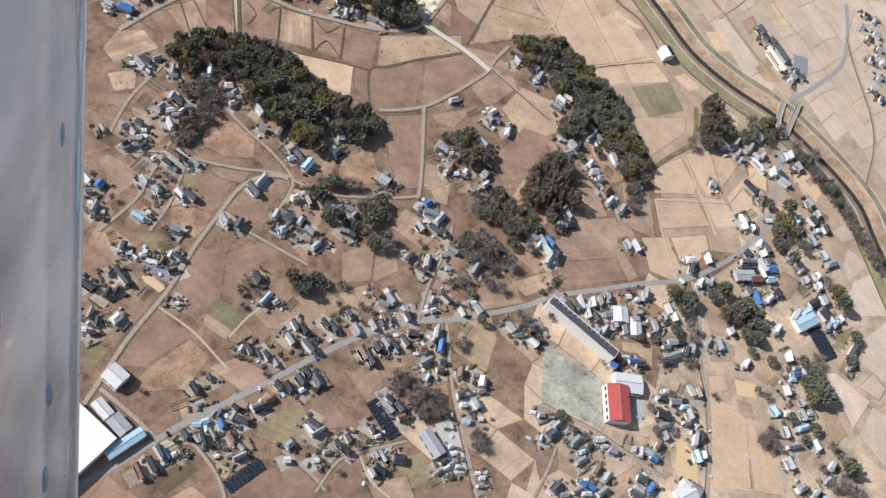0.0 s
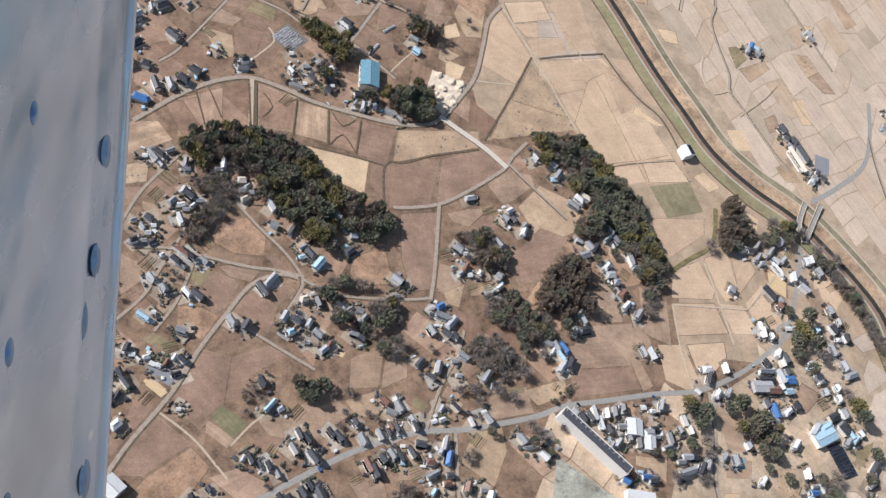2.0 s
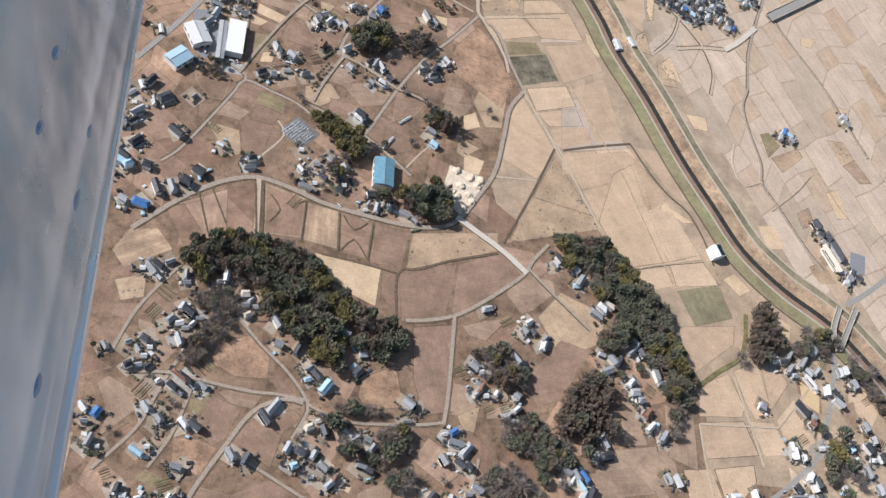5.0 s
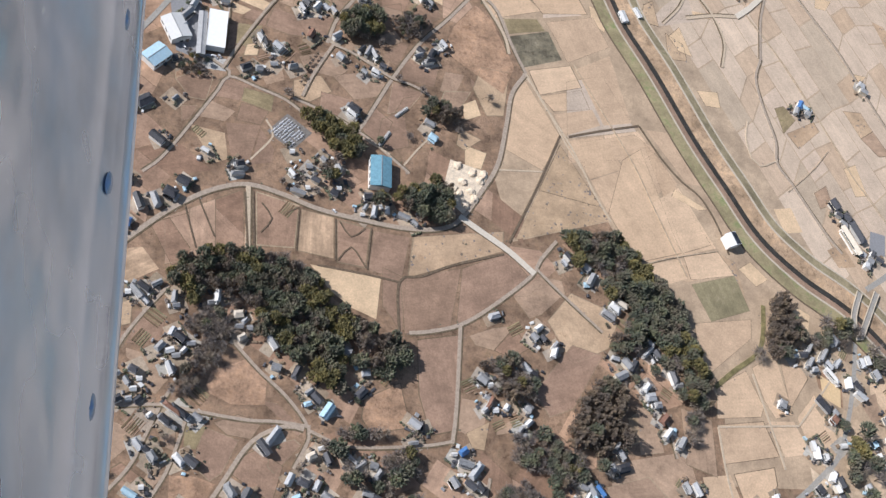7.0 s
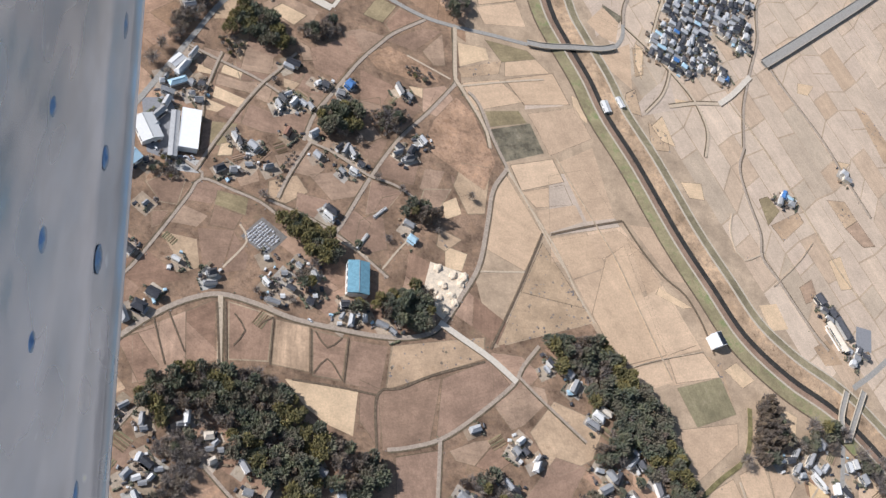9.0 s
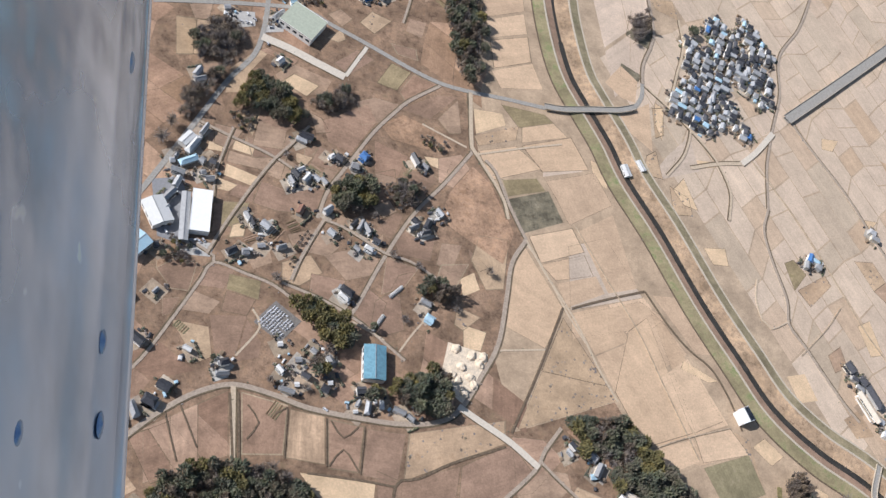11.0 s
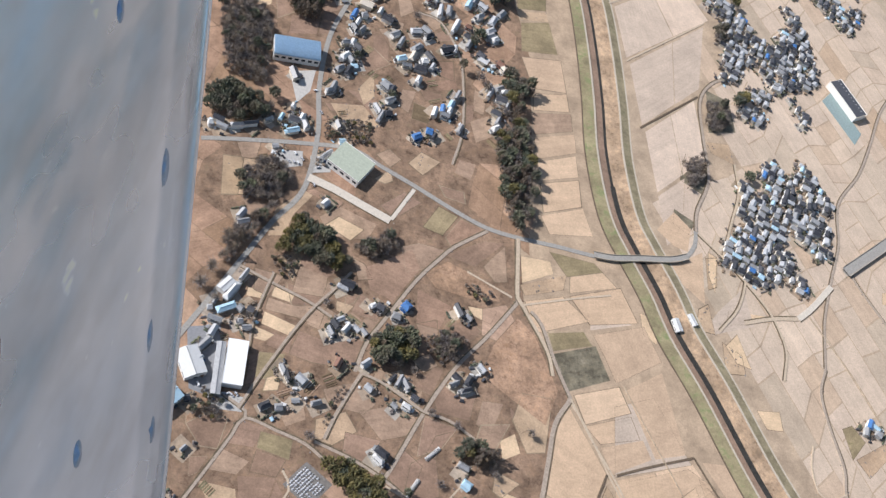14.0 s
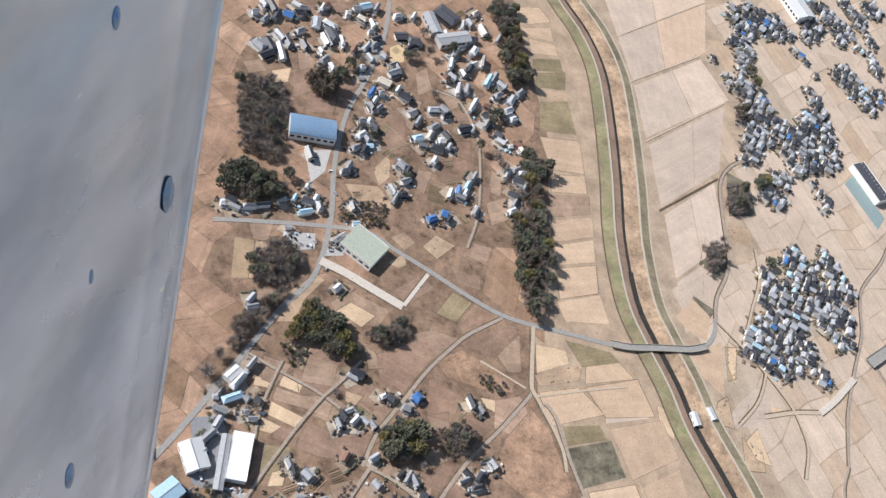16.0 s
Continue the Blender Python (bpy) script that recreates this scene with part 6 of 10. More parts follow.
def car_kind(name, paint):
    root = tagged(new("car"), "%s parked hatchback car on a paved surface" % name, "car", "parked cars")
    bm = box(bmesh.new(), -2.0, 2.0, -0.82, 0.82, 0.3, 0.95)
    bmesh.ops.bevel(bm, geom=bm.edges[:], offset=0.14, segments=2, affect="EDGES")
    part("body", bm, paint, root)
    bm = box(bmesh.new(), -1.75, 0.9, -0.72, 0.72, 0.95, 1.5)
    for v in bm.verts:
        if v.co.z > 1.2:
            v.co.x, v.co.y = v.co.x * 0.78 - 0.1, v.co.y * 0.86
    part("cabin", bm, PANE, root, "dark glazed cabin")
    part("roof", box(bmesh.new(), -1.42, 0.58, -0.6, 0.6, 1.5, 1.55), paint, root)
    for x in (-1.25, 1.25):
        for y in (-0.8, 0.8):
            bm = bmesh.new()
            bmesh.ops.create_cone(bm, cap_ends=True, segments=14, radius1=0.31, radius2=0.31, depth=0.2)
            ob = part("wheel", bm, TYRE, root)
            ob.matrix_basis = pose(x, y, 0.31, 90, 0, 0)
    return root


CARS = [car_kind(n, m) for n, m in CAR_PAINT]
car_used = set()


def cars(spots):
    for x, y in spots:
        k = rnd.choice((0, 0, 1, 1, 2, 3))
        m = pose(x, y, 0.3, 0, 0, rnd.choice((25, 115, -40)) + rnd.uniform(-8, 8))
        if k in car_used:
            copy_thing(CARS[k], m)
        else:
            car_used.add(k)
            CARS[k].matrix_basis = m


# ---- houses ----


def house_kind(roof, wall, h, hip, wing, annex_roof):
    """One house of ten by seven metres over the eaves, ridge along x, to be stretched to its true plan: storeys, roof, ridge cap, a lower roof, a wing, openings."""
    root = tagged(new("house"), "", "house", "village houses")
    w, d = (7.4 if wing else 8.8), 4.6
    x0 = -4.4
    shell = part("wall", box(bmesh.new(), x0, x0 + w, -d / 2 + 0.4, d / 2 + 0.4, -0.2, h), wall, root)
    rise = d * 0.47
    cover = part("roof", roof_shape(bmesh.new(), x0, x0 + w, -d / 2 + 0.4, d / 2 + 0.4, h, rise, 0.6, hip, 0.14), roof, root)
    part("ridge", box(bmesh.new(), x0 - 0.4 + hip, x0 + w + 0.4 - hip, 0.22, 0.58, h + rise + 0.02, h + rise + 0.32), roof, cover)
    bm = bmesh.new()
    y = -d / 2 + 0.39
    v = [bm.verts.new(c) for c in ((x0 + 0.4, y - 1.5, h * 0.46), (x0 + w - 0.2, y - 1.5, h * 0.46), (x0 + w - 0.2, y, h * 0.46 + 0.7), (x0 + 0.4, y, h * 0.46 + 0.7))]
    bm.faces.new(v)
    bmesh.ops.solidify(bm, geom=bm.faces[:], thickness=0.14)
    part("lower_roof", bm, roof, root)
    part("porch", box(bmesh.new(), x0 + 0.8, x0 + w - 0.6, y - 1.1, y - 0.004, -0.2, h * 0.46 + 0.05), wall, root)
    part("window", box(bmesh.new(), x0 + 1.2, x0 + w - 1.6, y - 0.06, y + 0.05, h * 0.7, h * 0.9), PANE, shell)
    if wing:
        x1 = x0 + w + 0.004
        part("wing_wall", box(bmesh.new(), x1, 4.6, -d * 0.42, d * 0.36, -0.2, h * 0.55), wall, root)
        part("wing_roof", roof_shape(bmesh.new(), x1, 4.6, -d * 0.42, d * 0.36, h * 0.55, d * 0.22, 0.35, 0.0, 0.14), annex_roof, root)
    return root


def shed_kind(roof, wall):
    root = tagged(new("shed"), "", "shed", "farm sheds")
    part("wall", box(bmesh.new(), -4.6, 4.6, -3.1, 3.1, -0.2, 2.5), wall, root)
    part("roof", roof_shape(bmesh.new(), -4.6, 4.6, -3.1, 3.1, 2.5, 0.9, 0.4, 0.0, 0.12), roof, root)
    part("door", box(bmesh.new(), -1.8, 1.8, -3.16, -3.05, 0, 2.1), PAINT["grey"], root)
    return root


ROOF_OF = {"d": "dark", "g": "slate", "s": "silver", "w": "paletile", "b": "blue", "c": "cyan", "r": "brown", "y": "cream"}
ROOF_SAYS = {"d": "dark grey tiled roof", "g": "grey slate roof", "s": "pale silver tiled roof", "w": "pale sunlit roof", "b": "bright blue roof", "c": "light blue metal roof", "r": "red-brown tiled roof", "y": "cream flat-tiled roof"}
WALL_SAYS = ("white plaster walls", "cream plaster walls", "grey siding", "brown boarded walls")
PROTO = {}
for code in ROOF_OF:
    m = PAINT[ROOF_OF[code]]
    other = PAINT["silver"] if code in "dgw" else PAINT["slate"]
    white = PAINT["white"] if code == "w" else m
    PROTO[code] = [(house_kind(white, WALL[0], 5.4, 1.9, True, other), 0), (house_kind(m, WALL[0], 5.2, 0.0, False, m), 0), (house_kind(white, WALL[1], 5.0, 0.0, True, m), 1), (house_kind(m, WALL[2], 4.2, 1.6, False, m), 2)]
    PROTO[code.upper()] = [(shed_kind(white, WALL[2]), 2), (shed_kind(white, WALL[3]), 3)]
used = {}
homes = []
far_homes = set()
taken = []


def free(x, y, gap):
    if any((x - p) ** 2 + (y - q) ** 2 < (gap + r) ** 2 for p, q, r in taken):
        return False
    taken.append((x, y, gap))
    return True


ROAD_PTS = np.array([(*p.lerp(q, t), w / 2) for line, w, many in verges if many == 1 for p, q in zip(line, line[1:]) for t in (0, 0.5)])


def on_road(x, y, gap):
    return bool(np.any(np.hypot(ROAD_PTS[:, 0] - x, ROAD_PTS[:, 1] - y) < ROAD_PTS[:, 2] + gap))


MASS = {}
mass_v, mass_f, mass_m, mass_n = [], [], [], [0]
MASS_PAINT = list(PAINT.values()) + WALL + [PANE]


def melt(proto):
    """The vertices, triangles and paints of all of a thing's parts."""
    if proto not in MASS:
        vs, fs, ms, n = [], [], [], 0
        for o in proto.children_recursive:
            o.data.calc_loop_triangles()
            vs.append(np.array([v.co[:] for v in o.data.vertices]))
            fs.append(np.array([t.vertices[:] for t in o.data.loop_triangles]) + n)
            ms += [MASS_PAINT.index(o.data.materials[0])] * len(fs[-1])
            n += len(vs[-1])
        MASS[proto] = np.concatenate(vs), np.concatenate(fs), ms
    return MASS[proto]


def houses(rows):
    """Each row: the middle of the plan, length and depth over the eaves, bearing of the ridge, roof code (a capital for a shed)."""
    for x, y, w, d, turn, code in rows:
        proto, wall = rnd.choice(PROTO[code])
        turn += rnd.choice((0, 180))
        near = np.hypot(ROAD_PTS[:, 0] - x, ROAD_PTS[:, 1] - y) - ROAD_PTS[:, 2]
        k = int(near.argmin())
        short = min(w, d) * 0.5 + 0.7 - near[k]
        if short > 0:
            away = Vector((x - ROAD_PTS[k, 0], y - ROAD_PTS[k, 1])).normalized() * min(short, 3.0)
            x, y = x + away.x, y + away.y
        low = code.islower() and w * d < 36
        m = pose(x, y, 0, 0, 0, turn) @ Matrix.Diagonal((w / 10, d / 7, rnd.uniform(0.62, 0.8) if low else rnd.uniform(0.9, 1.08), 1))
        taken.append((x, y, max(w, d) * 0.42))
        homes.append((x, y))
        if code.islower() and not low and not (x < 352 and y < 760):
            v, f, paints = melt(proto)
            mass_v.append(v @ np.array(m.to_3x3()).T + np.array(m.translation))
            mass_f.append(f + mass_n[0])
            mass_m.extend(paints)
            mass_n[0] += len(v)
            continue
        if proto not in used:
            used[proto] = True
            ob = proto
        else:
            ob = copy_thing(proto, m)
        ob.matrix_basis = m
        if low:
            ob.name, ob["category"], ob["group"] = "outbuilding", "outbuilding", "outbuildings"
        tagged(ob, ("small shed with a %s and %s" if code.isupper() else "low outbuilding with a %s and %s" if low else "two-storey house with a %s and %s") % (ROOF_SAYS[code.lower()], WALL_SAYS[wall]))


far_v, far_f, far_m = [], [], []


def far_houses(turn, spots):
    """Houses of the far villages: walls and pitched roofs, gathered into one mass."""
    for x, y, code in spots:
        if not free(x, y, 2.6):
            continue
        w, d, h = rnd.uniform(2.4, 4.6), rnd.uniform(1.9, 3.0), rnd.choice((3.0, 4.6, 5.2))
        a = radians(turn + rnd.choice((0, 90)) + rnd.uniform(-8, 8))
        pts = [(-w, -d, 0), (w, -d, 0), (w, d, 0), (-w, d, 0), (-w, -d, h), (w, -d, h), (w, d, h), (-w, d, h)]
        e, f = w + 0.5, d + 0.5
        hip = rnd.choice((0, 1.6))
        pts += [(-e, -f, h), (e, -f, h), (e, f, h), (-e, f, h), (-e + hip, 0, h + d * 0.7), (e - hip, 0, h + d * 0.7)]
        n = len(far_v)
        far_v.extend((x + p * math.cos(a) - q * math.sin(a), y + p * math.sin(a) + q * math.cos(a), z) for p, q, z in pts)
        tris = [(0, 1, 5), (0, 5, 4), (1, 2, 6), (1, 6, 5), (2, 3, 7), (2, 7, 6), (3, 0, 4), (3, 4, 7), (8, 9, 13), (8, 13, 12), (9, 10, 13), (10, 11, 12), (10, 12, 13), (11, 8, 12)]
        far_f.extend(tuple(n + i for i in t) for t in tris)
        far_m.extend([rnd.choice((0, 0, 1, 2))] * 8 + [4 + "dgswbcr".index(code.lower())] * 6)
        homes.append((x, y))
        far_homes.add((x, y))


def village(poly):
    """A far, dense quarter: houses in crooked rows over a polygon of the plan."""
    xs, ys, a = [p[0] for p in poly], [p[1] for p in poly], radians(-25)
    mx, my, far = sum(xs) / len(xs), sum(ys) / len(ys), max(max(xs) - min(xs), max(ys) - min(ys))
    k = int(far / 8) + 2
    spots = []
    for i in range(-k, k + 1):
        for j in range(-k, k + 1):
            u, v = i * 9.3 + rnd.uniform(-2.4, 2.4), j * 7.6 + rnd.uniform(-1.8, 1.8)
            x, y = mx + u * math.cos(a) - v * math.sin(a), my + u * math.sin(a) + v * math.cos(a)
            if inside(x, y, poly) and rnd.random() < 0.93:
                spots.append((x, y, rnd.choice("ddggsswwwscdwb" if rnd.random() < 0.6 else "dgswd")))
    far_houses(-25, spots)


houses([(26.5, 173.7, 13.9, 4.7, 297, "r"), (34.6, 179.1, 11.6, 4.7, 301, "d"), (186.6, 175.6, 8.9, 4.3, 299, "s"), (193.4, 176.9, 9.9, 5.9, 330, "d"), (237.3, 176.1, 7.2, 4.1, 37, "s"), (244.2, 179.1, 6.4, 3.7, 28, "w"), (268.9, 165.8, 5.4, 3.4, 0, "s"), (269, 175.5, 4.5, 3, 1, "W"), (272.6, 171.7, 5.4, 3.8, 0, "w"), (332, 165.3, 11.5, 6.8, 44, "g"), (338.3, 159.7, 7.6, 4.3, 0, "s"), (349.2, 162.8, 8.9, 5, 26, "s"), (353.9, 168.4, 8, 5.2, 331, "b"), (357.4, 159.7, 10.6, 3.9, 0, "w")])
houses([(360.7, 165.4, 8, 5.7, 331, "b"), (369.1, 178.7, 9.9, 5.3, 52, "r"), (369.9, 162, 10.1, 5.9, 34, "s"), (375.1, 173, 8.9, 5.3, 51, "w"), (399.4, 158.5, 9.9, 6.8, 331, "g"), (403.4, 164.3, 9.9, 4.9, 331, "w"), (407.6, 171, 10.9, 7, 331, "g"), (412.5, 164.3, 10.1, 6.2, 50, "b"), (446.1, 165.8, 12, 10.2, 331, "w"), (453.3, 163.1, 11.1, 8.2, 331, "s"), (557, 164.9, 12.1, 7.1, 23, "s"), (569.8, 160.2, 10.7, 4.5, 38, "s"), (584.8, 172.2, 9.9, 4, 30, "w"), (608.5, 167.5, 7.2, 6.3, 306, "s")])
houses([(39.2, 188.5, 13.3, 4.8, 301, "g"), (44.1, 188.6, 9.4, 3.3, 301, "b"), (49, 186.3, 4.5, 4.3, 32, "w"), (55.2, 199.8, 7.9, 5.4, 310, "g"), (60.4, 234.3, 10.6, 4.8, 305, "d"), (61.1, 196.4, 6.3, 4.6, 310, "s"), (62.1, 208.4, 6.1, 4.4, 1, "c"), (63.7, 222.8, 3.9, 3.3, 33, "S"), (67.5, 197.7, 10.4, 4.6, 291, "d"), (68.2, 210.2, 6.2, 4.9, 23, "c"), (69.5, 205.4, 5.6, 3.9, 291, "c"), (73.5, 215.7, 5.6, 3.2, 53, "s"), (73.5, 201, 9.6, 3.5, 301, "s"), (76.9, 185.5, 3.8, 2.8, 22, "W")])
houses([(78.2, 216.2, 7.3, 4.7, 63, "g"), (79.6, 207.7, 8.9, 4.7, 300, "b"), (85.3, 186.4, 4.6, 3.2, 21, "S"), (86.8, 197.3, 12, 4.7, 300, "r"), (87.7, 213.6, 6.5, 4.8, 62, "s"), (89.1, 221.1, 5.6, 4.9, 320, "d"), (92.5, 185.4, 10.1, 3.6, 26, "w"), (93.6, 192.6, 5.5, 4, 320, "s"), (93.6, 212.1, 11.1, 5.8, 341, "g"), (105.5, 220.8, 9, 5.8, 27, "g"), (113.1, 226.9, 8.3, 5.4, 27, "r"), (119.6, 238.2, 7.5, 5.1, 310, "d"), (127.5, 237.7, 10, 6, 304, "d"), (128.1, 194.4, 8.2, 6.4, 41, "s")])
houses([(128.5, 185.1, 5.6, 5.7, 1, "w"), (136.6, 235.4, 5.2, 4.2, 32, "w"), (142.1, 205.9, 11.4, 3.8, 310, "w"), (145, 211, 10.6, 6, 325, "g"), (147, 183.7, 4.1, 3.3, 1, "W"), (147.8, 203.9, 11, 3.3, 31, "w"), (155, 189.6, 6.6, 4.1, 11, "s"), (163.4, 194.7, 9, 4.3, 310, "d"), (168.2, 188.9, 8.9, 5.1, 320, "d"), (170.7, 200.2, 7.4, 5.2, 299, "g"), (189.6, 207, 5.8, 5.3, 299, "d"), (191.3, 188.1, 4.9, 4.3, 299, "s"), (192.4, 202, 6.1, 3.3, 21, "w"), (196.4, 186, 6.5, 4.4, 299, "w")])
houses([(202.1, 223.8, 9.3, 5.5, 309, "s"), (203.3, 231.3, 9.3, 5.5, 320, "d"), (208.8, 185.4, 10.2, 8.5, 351, "d"), (210.1, 224.9, 8.4, 6.4, 309, "g"), (212.2, 216.2, 7.2, 5.9, 21, "r"), (242.8, 183.7, 6.4, 3.7, 28, "g"), (248.6, 195.4, 5.5, 3.8, 20, "w"), (248.9, 182.5, 6.4, 4.1, 28, "s"), (251.3, 190.2, 5.5, 3.4, 19, "W"), (251.7, 211.1, 4.3, 2.8, 287, "S"), (254, 180, 4.5, 3.4, 1, "w"), (260.1, 235.5, 7.6, 6.2, 12, "g"), (262.4, 214.5, 6.6, 5.1, 341, "c"), (262.7, 227.9, 6.5, 5, 2, "w")])
houses([(272.6, 230.4, 11.3, 6.8, 297, "s"), (275.7, 217.5, 3.7, 3.6, 2, "W"), (276.8, 239.7, 7.6, 3.7, 2, "s"), (324.1, 203.4, 5.7, 4.5, 63, "w"), (327.4, 221.6, 6.8, 4.6, 2, "s"), (334.2, 206.8, 11.2, 7.8, 36, "g"), (338.1, 214.1, 8.2, 5.2, 36, "w"), (353, 201.7, 12.4, 6.1, 36, "s"), (355.6, 186.1, 11.2, 5.5, 27, "s"), (357.5, 192.8, 7.1, 4.3, 18, "c"), (365.6, 197.4, 7, 3.6, 52, "d"), (373.9, 203.1, 8, 5.5, 1, "w"), (379.1, 197.7, 6, 3.6, 1, "w"), (385, 194.1, 7.5, 6.8, 342, "s")])
houses([(405.5, 195.9, 5.8, 4.4, 70, "s"), (410.2, 193.6, 9.7, 4.4, 69, "w"), (416.9, 193.7, 8.3, 6.2, 331, "w"), (421.1, 188.3, 8.3, 6.1, 331, "b"), (426.6, 198.5, 8.5, 5, 50, "r"), (435.1, 215.1, 12, 5.5, 10, "s"), (436.3, 208.1, 8, 6.7, 294, "s"), (436.9, 224.7, 10.8, 8.3, 342, "d"), (438.1, 239.3, 10.8, 5.8, 2, "g"), (449.9, 236.2, 9.8, 6.8, 2, "s"), (456.9, 218.1, 9.7, 3.8, 1, "s"), (458.1, 231.6, 8.7, 4.9, 2, "c"), (461.8, 190.7, 10.7, 6.7, 281, "c"), (462.2, 225.4, 10.2, 7.4, 281, "s")])
houses([(463, 203.9, 11.2, 5, 68, "s"), (468.6, 192.2, 7.4, 4.9, 269, "s"), (469.5, 208.8, 9, 8.1, 294, "d"), (547.5, 231.4, 10.2, 7.6, 292, "c"), (550.3, 186.2, 10.8, 6.7, 293, "w"), (554.7, 213.1, 11.3, 6.1, 279, "s"), (558.3, 200.9, 13.2, 4.2, 9, "s"), (558.6, 229.7, 9.4, 7.1, 2, "y"), (572.8, 217.5, 13.9, 5.6, 17, "c"), (574.7, 228.6, 10.3, 6.4, 292, "s"), (581.7, 201.3, 11, 8.3, 292, "w"), (584.7, 230.4, 6, 4.6, 2, "w"), (594.3, 184.3, 12, 5.7, 45, "s"), (-17.1, 274.5, 3.4, 3.8, 3, "W")])
houses([(-13.7, 287.1, 9.2, 3.5, 72, "s"), (-11, 272.2, 5.2, 5.1, 15, "g"), (-8.7, 280.9, 7.7, 4.5, 86, "d"), (4.8, 283.5, 9.7, 7.4, 47, "w"), (45.2, 298.6, 3.4, 2.8, 4, "W"), (70.7, 242.3, 6.6, 4.5, 310, "g"), (92.7, 265.3, 5.7, 4.1, 63, "w"), (98, 266, 8.5, 5.1, 300, "d"), (104.6, 262, 7.6, 4.3, 310, "g"), (110.9, 261.4, 9.4, 5.1, 299, "d"), (117.5, 256.4, 6.8, 4.3, 299, "s"), (128.4, 274.8, 9.5, 4.4, 304, "s"), (132.3, 286.4, 8.8, 4.9, 299, "g"), (135.8, 243.2, 10.1, 6.1, 304, "g")])
houses([(137.9, 283.5, 8.6, 5.5, 309, "d"), (141.4, 248.7, 8.5, 5.3, 304, "d"), (142.9, 270.2, 11.1, 6.3, 309, "g"), (148.5, 243.7, 12.7, 7.9, 299, "g"), (148.8, 266.9, 7.7, 5.4, 309, "d"), (155.7, 288.3, 9.6, 4.7, 309, "d"), (161.4, 285.8, 10.4, 6.6, 314, "g"), (174.1, 297.4, 8, 4.8, 303, "g"), (180, 285.5, 10.7, 5.6, 298, "s"), (184.1, 266.4, 11.4, 6.5, 298, "r"), (189.3, 262.1, 10.5, 6.5, 298, "d"), (193.6, 290.1, 9.8, 4.8, 298, "s"), (195, 271.5, 7, 5.7, 309, "g"), (199.9, 289.1, 8.1, 4.3, 298, "d")])
houses([(202.1, 297.7, 8.1, 4.4, 303, "r"), (202.4, 275.2, 9.7, 5.7, 303, "s"), (207.4, 294.3, 9.9, 4.9, 298, "g"), (208.7, 274.6, 9.7, 4.8, 303, "d"), (210.6, 269.6, 3.6, 2.8, 3, "C"), (218.4, 277.9, 8.9, 5.4, 303, "g"), (221.5, 299, 10, 4.9, 297, "d"), (225.3, 284.9, 9.1, 6.8, 353, "g"), (231.4, 272, 8.3, 6.5, 3, "r"), (233.5, 261.9, 10.7, 5.3, 31, "s"), (234.5, 249.1, 6.7, 3.9, 58, "c"), (241.8, 281.1, 6, 4, 58, "w"), (245, 286.5, 11.8, 4.6, 76, "s"), (245.5, 255.5, 7.4, 5.5, 3, "r")])
houses([(247, 275.7, 12.6, 6.4, 76, "b"), (247.9, 262.6, 6.5, 5.6, 3, "g"), (261.2, 253.9, 8.6, 5.9, 75, "r"), (274.7, 252.6, 5.7, 4.7, 2, "s"), (279.9, 247.7, 10.5, 7.4, 75, "w"), (309.1, 295.6, 10.1, 7.6, 308, "s"), (314.9, 289, 9.2, 3.9, 8, "s"), (326.6, 283.3, 10, 7.6, 319, "w"), (332.7, 296, 5.5, 4.4, 307, "g"), (387.2, 294.1, 11.4, 4.3, 54, "s"), (394.1, 297.1, 9.2, 4.3, 54, "w"), (397.1, 267.1, 6.6, 7.7, 331, "b"), (403.2, 272.3, 9.5, 5.6, 331, "r"), (416.2, 270.5, 7.5, 5, 3, "b")])
houses([(422.2, 268.2, 7.6, 6, 3, "g"), (440, 297.2, 8.3, 4.4, 21, "s"), (442.6, 245.8, 6.5, 4.4, 2, "w"), (448.8, 272, 9.9, 7.1, 3, "g"), (451.4, 284.9, 7.8, 5.1, 3, "s"), (455.4, 277.4, 15.4, 6.7, 20, "s"), (458, 290.4, 9, 6.2, 3, "w"), (465.7, 290.3, 9, 7.3, 3, "d"), (468.5, 247.7, 11.1, 5.4, 294, "s"), (469.9, 280.7, 11.6, 6, 59, "d"), (475.2, 245.5, 8.5, 6.4, 281, "r"), (476.1, 283.6, 11.2, 4.2, 68, "s"), (495, 292.4, 8.6, 3.9, 51, "s"), (506, 290.4, 10.9, 8.6, 280, "s")])
houses([(527.9, 273.1, 11.2, 4.9, 49, "w"), (548.7, 298, 13, 7, 20, "g"), (566.2, 251.4, 10.7, 5.7, 278, "s"), (574.8, 261, 7.2, 4.7, 2, "c"), (576.3, 282.3, 9.3, 5.1, 272, "w"), (578, 240.4, 7.5, 5.9, 292, "s"), (578, 266.4, 8.5, 6.3, 2, "b"), (581.9, 271.9, 7.3, 4.2, 3, "s"), (588.8, 271.1, 8.7, 5.4, 291, "W"), (640.9, 275.6, 9.9, 4.4, 32, "s"), (644.7, 283.9, 12.7, 6, 39, "s"), (649.9, 292.5, 18, 7.2, 47, "g"), (-3.5, 303.1, 9.4, 4.8, 68, "d"), (-2.7, 319.3, 6.1, 3.2, 68, "d")])
